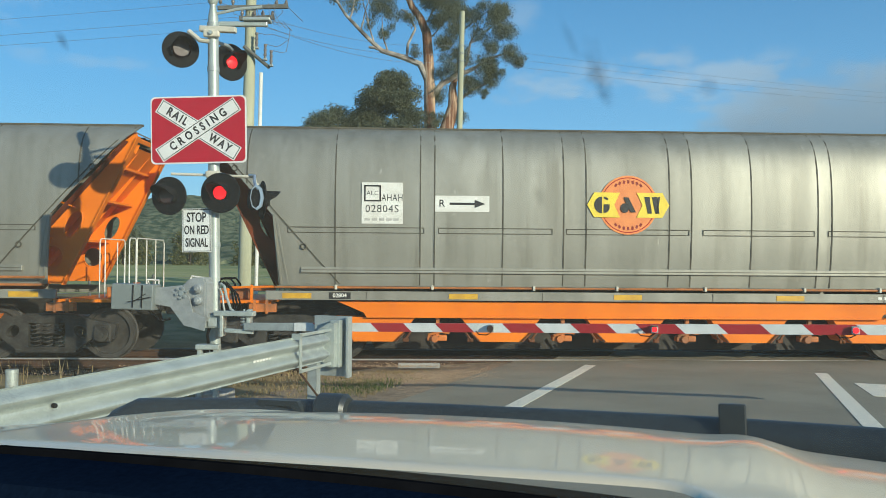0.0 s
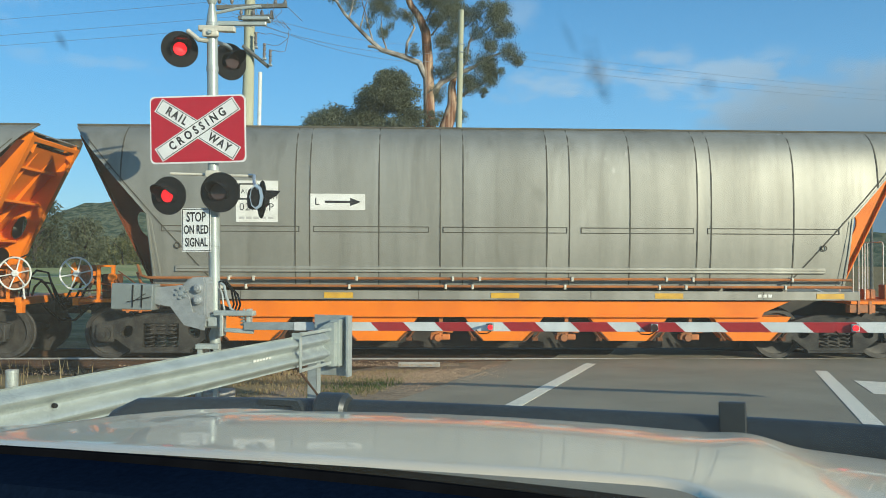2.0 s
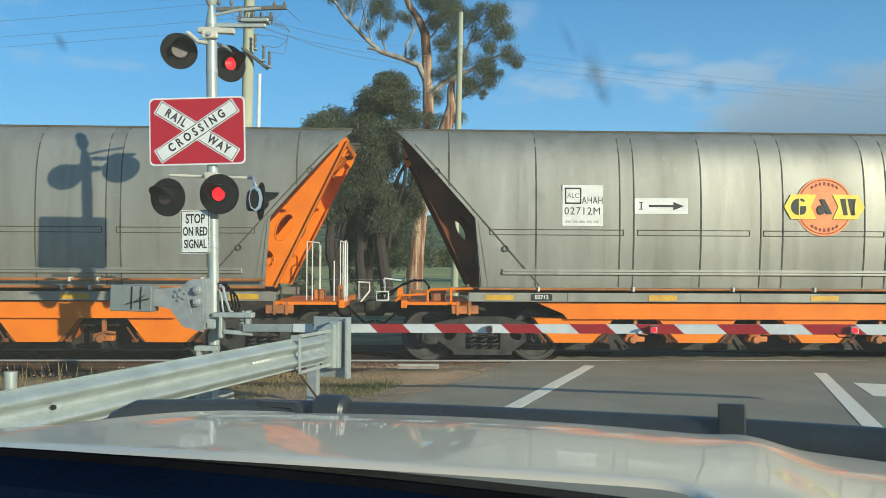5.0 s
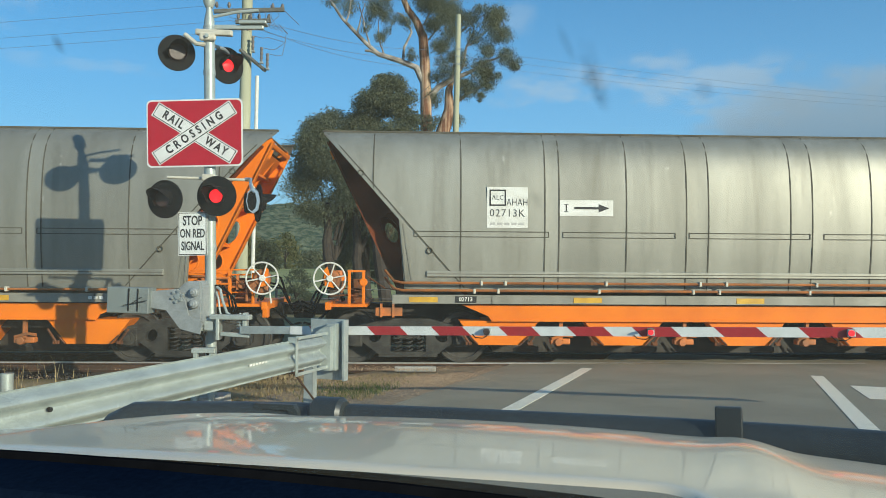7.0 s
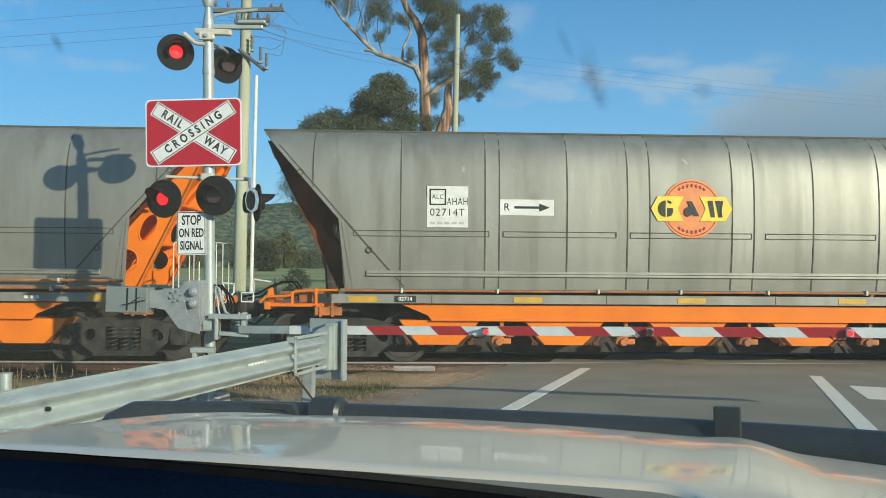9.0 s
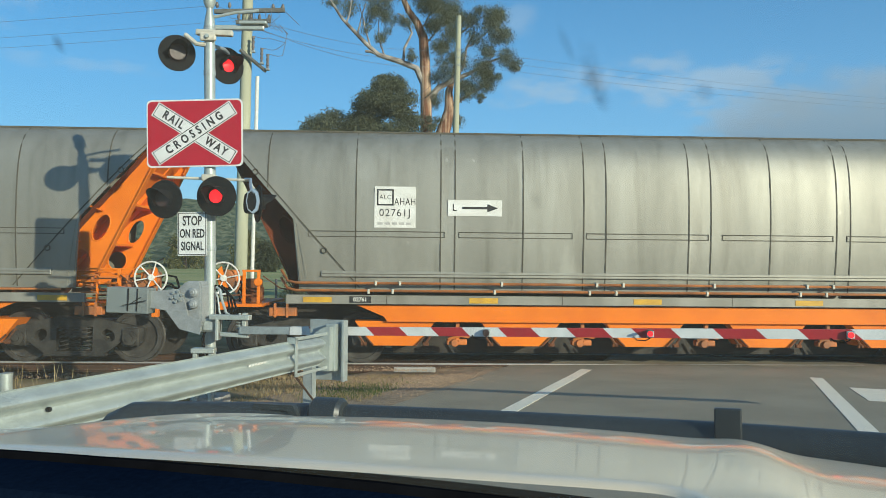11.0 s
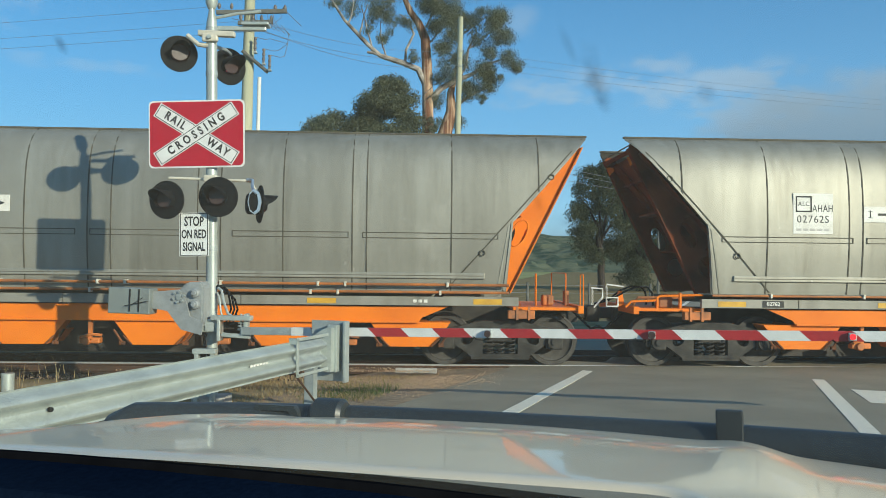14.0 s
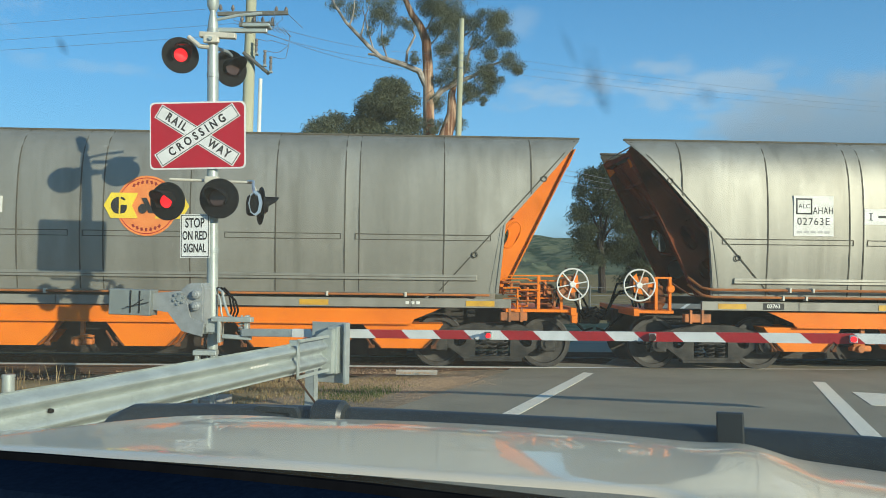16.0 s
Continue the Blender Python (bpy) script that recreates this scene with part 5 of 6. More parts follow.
    board.prism(out, 0, 0.012)
    at = pose(-0.165, -0.085, 3.255, 0, -0.3, -5)
    p = part("crossing_board", board, SIGN_WHITE, m, "red board with a white railway crossing saltire", at=at)
    red = Shape().prism([(x * 0.972, z * 0.955) for x, z in out], -0.003, 0.001)
    part("red_face", red, SIGN_RED, p)
    tilt = 32.5
    L = 0.575
    bars = ((1, -tilt, "RAIL", "WAY"), (-1, tilt, "CROSSING", ""))
    for k, (sgn, a, t1, t2) in enumerate(bars):
        y0 = -0.006 - 0.003 * k
        rim = Shape().box(-L - 0.006, L + 0.006, y0 + 0.0006, y0 + 0.002, -0.095, 0.095, pose(0, 0, 0, 0, -a, 0))
        part("bar_rim", rim, SIGN_WHITE, p)
        ink = Shape().box(-L + 0.008, L - 0.008, y0 - 0.0002, y0 + 0.001, -0.084, 0.084, pose(0, 0, 0, 0, -a, 0))
        part("bar_border", ink, INK, p)
        bar = Shape().box(-L + 0.018, L - 0.018, y0 - 0.0015, y0, -0.074, 0.074, pose(0, 0, 0, 0, -a, 0))
        part("saltire_bar", bar, SIGN_WHITE, p)
        spots = ((t1, -0.31), (t2, 0.32)) if t2 else ((t1, 0.0),)
        for text, cx in spots:
            me = letters(text, 0.1, INK, 0.0008, 0.8 if t2 else 0.8, 1.35 if t2 else 1.68, 0.05)
            q = Vector((cx, 0, 0))
            q.rotate(Euler((0, radians(-a), 0)))
            part("lettering", me, None, p, at=Matrix.Translation((q.x, y0 - 0.0026, q.z)) @ pose(0, 0, 0, 0, -a, 0))
    # stop sign plate
    at = pose(-0.195, -0.085, 2.015, 0, 0, -6)
    s = Shape().box(-0.185, 0.185, 0, 0.006, -0.268, 0.268, c=0.0025)
    p = part("stop_plate", s, SIGN_WHITE, m, "white plate lettered stop on red signal", at=at)
    f = Shape()
    for x0, x1, z0, z1 in ((-0.175, 0.175, 0.25, 0.259), (-0.175, 0.175, -0.259, -0.25), (-0.175, -0.166, -0.259, 0.259), (0.166, 0.175, -0.259, 0.259)):
        f.box(x0, x1, -0.002, 0.0, z0, z1)
    part("border", f, INK, p)
    for text, z, hgt, sq in (("STOP", 0.155, 0.115, 0.62), ("ON RED", 0.0, 0.105, 0.56), ("SIGNAL", -0.155, 0.105, 0.56)):
        part("lettering", letters(text, hgt, INK, 0.001, sq, 1.0, 0.03), None, p, at=pose(0, -0.003, z))
    base = Shape().box(-0.2, 0.2, -0.2, 0.2, -0.1, 0.03, c=0.01)
    part("footing", base, CONCRETE, m)
    return flaps


FLAPS = signal_mast()


# ---- boom gate ----
BOOM_TURN = -19.2
BOOM_RISE = 1.53


def boom_gate():
    g = thing("boom_gate", "lowered red and white boom gate with grey mechanism", "boom gate", pose(-2.475, 9.9, 0.07))
    # mechanism housing beside the mast
    at = pose(-0.12, -0.12, 0, 0, 0, -12)
    s = Shape()
    prof = [(-0.32, 1.24), (-0.2, 1.36), (-0.12, 1.43), (0.06, 1.44), (0.09, 1.38), (0.09, 0.92), (0.02, 0.84), (-0.12, 0.84), (-0.2, 0.95), (-0.32, 1.08)]
    s.prism(prof, -0.13, 0.22)
    bm = bmesh.new()
    me = s.mesh("housing", CAST_GREY)
    bm.from_mesh(me)
    bmesh.ops.bevel(bm, geom=[e for e in bm.edges], offset=0.02, segments=2, affect="EDGES")
    bm.to_mesh(me)
    bm.free()
    h = part("mechanism_housing", me, None, g, "grey cast gate mechanism housing", at=at)
    b = Shape()
    for z in (1.3, 1.16):
        b.disc((0.0, -0.19, z), "y", 0.055, 0.07, 18, bevel=0.012)
        b.disc((0.0, -0.21, z), "y", 0.03, 0.05, 12, bevel=0.006)
    part("boss", b, CAST_GREY, h, smooth=True)
    b = Shape()
    for i in range(6):
        a = math.pi * i / 3 + 0.3
        b.disc((-0.19 + 0.065 * math.cos(a), -0.22, 1.25 + 0.065 * math.sin(a)), "y", 0.016, 0.04, 6)
    b.disc((-0.19, -0.21, 1.25), "y", 0.035, 0.03, 14)
    part("bolt", b, GALV_DULL, h)
    # counterweight arm and plate
    arm = Shape().prism([(-0.2, 1.34), (-0.62, 1.3), (-0.64, 1.12), (-0.34, 1.08), (-0.16, 0.86), (0.1, 0.8), (0.12, 0.96), (-0.05, 1.02), (-0.1, 1.2)], -0.19, -0.165)
    part("lever_plate", arm, CAST_GREY, g, "grey lever plate", at=at)
    w = Shape().box(-1.13, -0.62, -0.3, -0.06, 1.0, 1.31, pose(-0.08, -0.02, 0.02, 0, 1.5, -4), 0.012)
    cw = part("counterweight", w, PLATE_GREY, g, "grey slab counterweight")
    b = Shape()
    for x in (-0.86, -0.75):
        b.box(x - 0.005, x + 0.005, -0.315, -0.3, 1.03, 1.3, pose(-0.08, -0.02, 0.02, 0, 1.5, -4))
    b.tube([(-0.98, -0.312, 1.14), (-0.7, -0.315, 1.2)], 0.005, 6)
    b.tube([(-0.9, -0.312, 1.15), (-0.76, -0.315, 1.24)], 0.005, 6)
    part("tie_bar", b, LAMP_BLACK, cw)
    # lower bracket and hinge of the boom
    b = Shape()
    b.box(-0.1, 0.14, -0.16, -0.1, 0.82, 0.98, c=0.01)
    b.box(0.05, 0.55, -0.22, -0.1, 0.97, 1.03, pose(0, 0, 0, 0, 0, -8), 0.01)
    b.box(0.1, 0.14, -0.24, -0.05, 0.72, 1.0, c=0.008)
    b.box(0.14, 0.5, -0.2, -0.14, 0.78, 0.83, pose(0, 0, 0, 0, 3, -8), 0.01)
    b.box(0.42, 0.47, -0.24, -0.1, 0.82, 1.05, c=0.008)
    part("boom_bracket", b, GALV, g, "galvanised boom bracket")
    b = Shape()
    for z in (0.86, 0.9, 0.94, 0.98):
        b.ring((0.38, -0.17, z), "z", 0.035, 0.012, 12, 5)
    b.disc((0.38, -0.17, 0.8), "z", 0.015, 0.25, 8)
    part("shear_spring", b, GALV_DULL, g, smooth=True)
    c = Shape()
    for i, off in enumerate((0.0, 0.04, 0.08)):
        c.tube([(0.05 + off, -0.05, 1.38), (0.2 + off, -0.08, 1.3 - off), (0.24 + off, -0.1, 1.1), (0.18 + off, -0.08, 0.95)], 0.014, 6)
    part("cable_loop", c, RUBBER, g, smooth=True)
    c = Shape()
    c.tube([(0.07, -0.06, 1.36), (0.12, -0.1, 1.33), (0.15, -0.11, 1.2), (0.2, -0.1, 1.05), (0.3, -0.12, 0.98)], 0.017, 8)
    c.tube([(0.06, -0.06, 1.3), (0.1, -0.1, 1.22), (0.12, -0.12, 1.08), (0.14, -0.1, 0.98)], 0.012, 8)
    part("flexible_conduit", c, GALV_DULL, g, "grey flexible conduit", True)
    c = Shape().tube([(-0.03, -0.12, 0.86), (-0.07, -0.13, 0.74), (-0.06, -0.13, 0.62), (0.0, -0.1, 0.5)], 0.018, 8)
    part("drop_hose", c, RUBBER, g, smooth=True)
    lab = Shape().box(-0.05, 0.06, -0.185, -0.178, 0.84, 0.94)
    part("maker_plate", lab, GALV_DULL, g)
    # the boom itself
    at = Matrix.Translation((0.075, -0.15, 0.835)) @ pose(0, 0, 0, 0, 0, BOOM_TURN) @ pose(0, 0, 0, 0, -BOOM_RISE, 0)
    beam = Shape().box(0.35, 9.35, -0.02, 0.02, -0.042, 0.05, c=0.006)
    bo = part("boom", beam, GALV_DULL, g, "long boom banded red and white", at=at)
    edges = [1.03, 1.27, 1.63, 2.0, 2.4, 2.77, 3.13, 3.54, 3.9, 4.28, 4.66, 4.95, 5.34, 5.75, 6.15, 6.53, 7.0, 7.38, 7.78, 8.18, 8.58, 8.98, 9.35]
    for i in range(len(edges) - 1):
        a, b2 = edges[i], edges[i + 1]
        s0, s1 = (0.0 if i == 0 else 0.1), (0.0 if i == len(edges) - 2 else 0.1)
        q = Shape().prism([(a, 0.052), (b2, 0.052), (b2 + s1, -0.044), (a + s0, -0.044)], -0.026, -0.021)
        part("band", q, BOOM_RED if i % 2 == 1 else BOOM_WHITE, bo)
        q = Shape().prism([(a, 0.052), (b2, 0.052), (b2 + s1, -0.044), (a + s0, -0.044)], 0.021, 0.026)
        part("band", q, BOOM_RED if i % 2 == 1 else BOOM_WHITE, bo)
    flaps = []
    for x in (3.42, 5.14, 6.99):
        l = Shape().box(x - 0.035, x + 0.035, -0.07, -0.03, -0.035, 0.04, c=0.006)
        lamp = part("boom_lamp", l, GALV_DULL, bo, "small red boom lamp")
        e = Shape().disc((x, -0.078, 0.002), "y", 0.028, 0.01, 16)
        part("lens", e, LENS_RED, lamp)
        c = Shape().tube([(x, -0.05, -0.04), (x - 0.05, -0.05, -0.07), (x - 0.14, -0.04, -0.065), (x - 0.17, -0.03, -0.03)], 0.006, 6)
        part("lamp_cable", c, RUBBER, lamp)
        # added flap covers the steadily glowing lens while this lamp is off
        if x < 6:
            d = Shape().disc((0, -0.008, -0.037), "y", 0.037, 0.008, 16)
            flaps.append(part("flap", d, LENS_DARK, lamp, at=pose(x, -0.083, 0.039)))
    return flaps


BOOM_FLAPS = boom_gate()


def gate_post():
    """Stub post behind the crash barrier that carries the gate."""
    s = Shape()
    s.box(-0.13, -0.08, -0.05, 0.05, -0.3, 0.56, c=0.006)
    s.box(0.06, 0.11, -0.05, 0.05, -0.3, 0.56, c=0.006)
    s.box(-0.15, 0.13, -0.07, 0.07, 0.54, 0.6, c=0.008)
    thing("gate_stand", "galvanised steel stand under the signal mast", "post", pose(-2.5, 9.68, 0.1), shape=s, material=GALV)


gate_post()


# ---- crash barrier ----
def guard_rail():
    way = radians(20.0)
    d = Vector((math.sin(way), math.cos(way), 0))
    at = Matrix.Translation((-1.285, 8.25, 0.0)) @ pose(0, 0, 0, 0, 0, -20)      # local y runs along the rail
    g = thing("crash_barrier", "galvanised steel crash barrier with a blunt end terminal", "guard rail", at)
    prof = [(0.082 * math.sin(2 * math.pi * k / 28) ** 2 + (0.012 if k in (0, 28) else 0.0), 0.92 - 0.325 * k / 28) for k in range(29)]

    def beam(y0, y1, out):
        s = Shape()
        rows = []
        for y in (y0, (y0 + y1) / 2, y1):
            lift = 0.012 * (8.3 - 8.25 - y) / 4
            rows.append([(x + out, y, z + lift) for x, z in prof] + [(x + out - 0.004, y, z + lift) for x, z in reversed(prof)])
        n = len(rows[0])
        v = [p for r in rows for p in r]
        f = [(i * n + j, i * n + (j + 1) % n, (i + 1) * n + (j + 1) % n, (i + 1) * n + j) for i in range(2) for j in range(n)]
        return s.add(v, f)

    part("beam", beam(-8.0, 0.1, 0.0), GALV, g, "corrugated galvanised beam", True)
    part("beam", beam(0.0, 0.72, 0.006), GALV_DULL, g, smooth=True)
    for y in (-6.0, -4.0, -2.1, 0.65):
        p = Shape()
        p.box(-0.13, -0.02, y - 0.05, y - 0.044, -0.1, 0.88)
        p.box(-0.13, -0.124, y - 0.05, y + 0.05, -0.1, 0.88)
        p.box(-0.026, -0.02, y - 0.05, y + 0.05, -0.1, 0.88)
        part("post", p, GALV_DULL, g)
    for y, z in ((-3.19, 0.765),):
        part("bolt", Shape().disc((0.02, y, z), "x", 0.016, 0.025, 8), LAMP_BLACK, g)
    for i in range(6):
        b = Shape().box(0.026, 0.03, -0.78 + i * 0.055, -0.74 + i * 0.055, 0.752, 0.772)
        part("reflector_tab", b, WHITE, g)
    # end terminal: frame, box and impact plate
    t = Shape()
    t.box(0.085, 0.1, 0.0, 0.045, 0.56, 0.97, c=0.004)
    t.box(0.085, 0.1, 0.0, 0.75, 0.93, 0.965, c=0.004)
    t.box(0.085, 0.1, 0.0, 0.75, 0.555, 0.59, c=0.004)
    t.box(0.0, 0.1, 0.0, 0.04, 0.9, 0.96)
    part("terminal_frame", t, GALV, g, "galvanised terminal frame")
    t = Shape()
    t.prism([(-0.06, 0.62), (-0.06, 0.95), (0.06, 1.02), (0.13, 1.02), (0.13, 0.53), (0.06, 0.53)], 0.72, 0.8)
    t.box(0.04, 0.16, 0.8, 0.93, 0.52, 1.05, c=0.008)
    part("terminal_box", t, GALV, g)
    t = Shape().box(-0.22, 0.24, 0.93, 0.945, 0.4, 1.09, c=0.004)
    t.box(0.22, 0.25, 0.84, 0.95, 0.4, 1.09, c=0.004)
    t.box(0.1, 0.13, 0.9, 0.93, 0.62, 0.86)
    part("impact_plate", t, GALV_DULL, g, "flat grey impact plate")
    c = Shape().tube([(0.0, 0.1, 0.6), (0.02, 0.6, 0.2), (0.02, 0.75, 0.08)], 0.012, 6)
    part("anchor_cable", c, RAIL, g)


guard_rail()


def marker_post():
    s = Shape().tube([(0, 0, -0.2), (0, 0, 0.22)], 0.075, 16)
    s.tube([(0, 0, 0.2), (0, 0, 0.235)], 0.08, 16)
    thing("short_post", "short galvanised capped post in grass", "post", pose(-5.1, 10.2, 0.08), shape=s, material=GALV, smooth=True)


marker_post()


# ---- poles and wires ----
def utility_pole():
    p = thing("utility_pole", "timber power pole with crossarms and insulators", "power pole", pose(-5.18, 24, -0.02, 0, 0.7, 0))
    part("pole", Shape().tube([(0, 0, 0), (0, 0, 5), (0, 0, 10.4)], [0.2, 0.18, 0.155], 16), POLE_WOOD, p, "greenish treated timber pole", True)
    for z, tip, l0, l1 in ((9.33, 3, -0.95, 1.15), (9.0, 4, -0.3, 0.75)):
        a = Shape().box(l0, l1, -0.24, -0.14, z - 0.06, z + 0.06, Matrix.Translation((0, 0, z)) @ pose(0, 0, 0, 0, -tip, 0) @ Matrix.Translation((0, 0, -z)), 0.01)
        arm = part("crossarm", a, ARM_WOOD, p)
        for x in (l0 + 0.08, l0 + 0.45, l1 - 0.35, l1 - 0.06):
            i = Shape().tube([(x, -0.19, z + 0.06), (x, -0.19, z + 0.12), (x, -0.19, z + 0.16), (x, -0.19, z + 0.24)], [0.02, 0.05, 0.055, 0.025], 10)
            part("insulator", i, PORCELAIN, arm, smooth=True)
    a = Shape().tube([(-0.14, -0.22, 8.14), (0.64, -0.22, 7.52)], 0.055, 8)
    arm = part("fuse_arm", a, ARM_WOOD, p)
    for x, z in ((0.26, 8.12), (0.52, 7.78), (0.7, 7.6)):
        i = Shape()
        for k in range(6):
            i.disc((x, -0.32, z + k * 0.07), "z", 0.05 if k % 2 else 0.035, 0.06, 10)
        part("fuse", i, PORCELAIN, arm)
        c = Shape().tube([(x, -0.32, z + 0.42), (x + 0.3, -0.3, z + 0.36), (x + 0.42, -0.2, z + 0.42), (1.2, -0.2, 8.4), (1.22, -0.2, 8.7), (1.0, -0.2, 8.95)], 0.009, 5)
        part("fuse_clamp", Shape().box(x - 0.05, x + 0.05, -0.34, -0.2, z - 0.06, z, c=0.01), GALV_DULL, arm)
        part("jumper", c, WIRE, arm)
    s = Shape()
    for k in range(5):
        u = k * 0.17
        s.tube([(0.05 + u, -0.2, 9.35 + 0.04 * k), (0.1 + u, -0.3, 9.12), (0.25 + u, -0.3, 8.98 - 0.03 * k), (0.45 + u, -0.25, 9.0 - 0.05 * k), (0.6 + u, -0.2, 8.86 - 0.05 * k), (0.75 + u * 0.6, -0.2, 8.9 - 0.04 * k)], 0.009, 5)
    s.tube([(-0.6, -0.2, 9.35), (-0.45, -0.2, 9.1), (-0.1, -0.2, 9.05)], 0.009, 5)
    s.tube([(0.9, -0.2, 9.45), (1.0, -0.2, 9.2), (0.7, -0.25, 8.9)], 0.009, 5)
    s.tube([(1.02, -0.2, 9.48), (1.6, -0.2, 8.95)], 0.01, 5)
    part("jumper", s, WIRE, p)
    c = Shape().tube([(0.36, -0.05, 0), (0.36, -0.05, 7.4)], 0.055, 10)
    part("conduit", c, WHITE, p, "pale cable conduit", True)


utility_pole()


def plain_pole():
    p = thing("plain_pole", "pale treated timber pole beside a gum tree", "power pole", pose(1.78, 36, -0.02, 0, 1.0, 0))
    part("pole", Shape().tube([(0, 0, 0), (0, 0, 6), (0, 0, 13.2)], [0.16, 0.145, 0.115], 14), POLE_WOOD, p, smooth=True)
    for z in (11.6, 11.25, 10.9):
        part("hook", Shape().box(-0.02, 0.14, -0.15, -0.11, z - 0.02, z + 0.02), GALV_DULL, p)


plain_pole()


def cable(name, a, b, sag, r, label):
    a, b = Vector(a), Vector(b)
    pts = []
    for i in range(15):
        t = i / 14
        p = a.lerp(b, t)
        p.z -= sag * 4 * t * (1 - t)
        pts.append(p)
    thing(name, label, "cable", shape=Shape().tube(pts, r, 5), material=WIRE, group="overhead lines")


for k, (x, z) in enumerate(((-6.0, 9.45), (-5.5, 9.0), (-4.6, 8.75))):
    cable("overhead_cable", (-40, 27, z - 1.5), (x, 23.8, z), 0.25, 0.0045, "thin grey overhead line")
    cable("overhead_cable", (x, 23.8, z), (1.9, 35.8, (11.6, 11.25, 10.9)[k]), 0.5, 0.007, "thin grey overhead line")
for k, z in enumerate((11.6, 11.25, 10.9)):
    cable("overhead_cable", (1.9, 35.8, z), (46, 62, z + 3.5), 0.35, 0.006, "thin grey overhead line")
for z in (10.9, 10.5):
    cable("overhead_cable", (1.9, 35.8, z), (-14, 70, 6.0), 0.5, 0.012, "thin grey service line")
for z in (7.3, 7.0, 6.6):
    cable("overhead_cable", (1.9, 35.8, z), (30, 76, z + 1.6), 0.25, 0.013, "thin pale service line among trees")


# ---- trees ----
def limb(s, rnd, a, b, r0, r1, bend=0.12, n=7):
    a, b = Vector(a), Vector(b)
    length = (b - a).length
    off = Vector((rnd.uniform(-1, 1), rnd.uniform(-1, 1), rnd.uniform(-0.4, 0.8))) * bend * length
    pts, rad = [], []
    for i in range(n + 1):
        t = i / n
        jig = Vector((rnd.uniform(-1, 1), rnd.uniform(-1, 1), rnd.uniform(-1, 1))) * 0.012 * length * (1 if 0 < i < n else 0)
        pts.append(a.lerp(b, t) + off * math.sin(math.pi * t) + jig)
        rad.append(r0 + (r1 - r0) * t)
    s.tube(pts, rad, 9)
    return pts


def leaves(s, rnd, centre, radius, count, size, droop=0.6, flat=0.75):
    """A clump of long hanging leaves, thinning towards its edge."""
    c = Vector(centre)
    for i in range(count):
        d = Vector((rnd.gauss(0, 0.46), rnd.gauss(0, 0.46), rnd.gauss(0, 0.42))) * radius
        if d.length > radius * 1.02:
            d *= 0.55
        d.z *= flat
        p = c + d
        way = Vector((rnd.gauss(0, 0.6), rnd.gauss(0, 0.6), -droop + rnd.gauss(0, 0.45))).normalized()
        side = way.cross(Vector((rnd.gauss(0, 1), rnd.gauss(0, 1), rnd.gauss(0, 1)))).normalized()
        ln, w = size * rnd.uniform(0.7, 1.4), size * rnd.uniform(0.22, 0.36)
        q = p + way * ln * 0.5 + side * w
        s.add([p, p + way * ln * 0.5 + side * w * 0.5, p + way * ln, p + way * ln * 0.5 - side * w * 0.5], [(0, 1, 2, 3)])


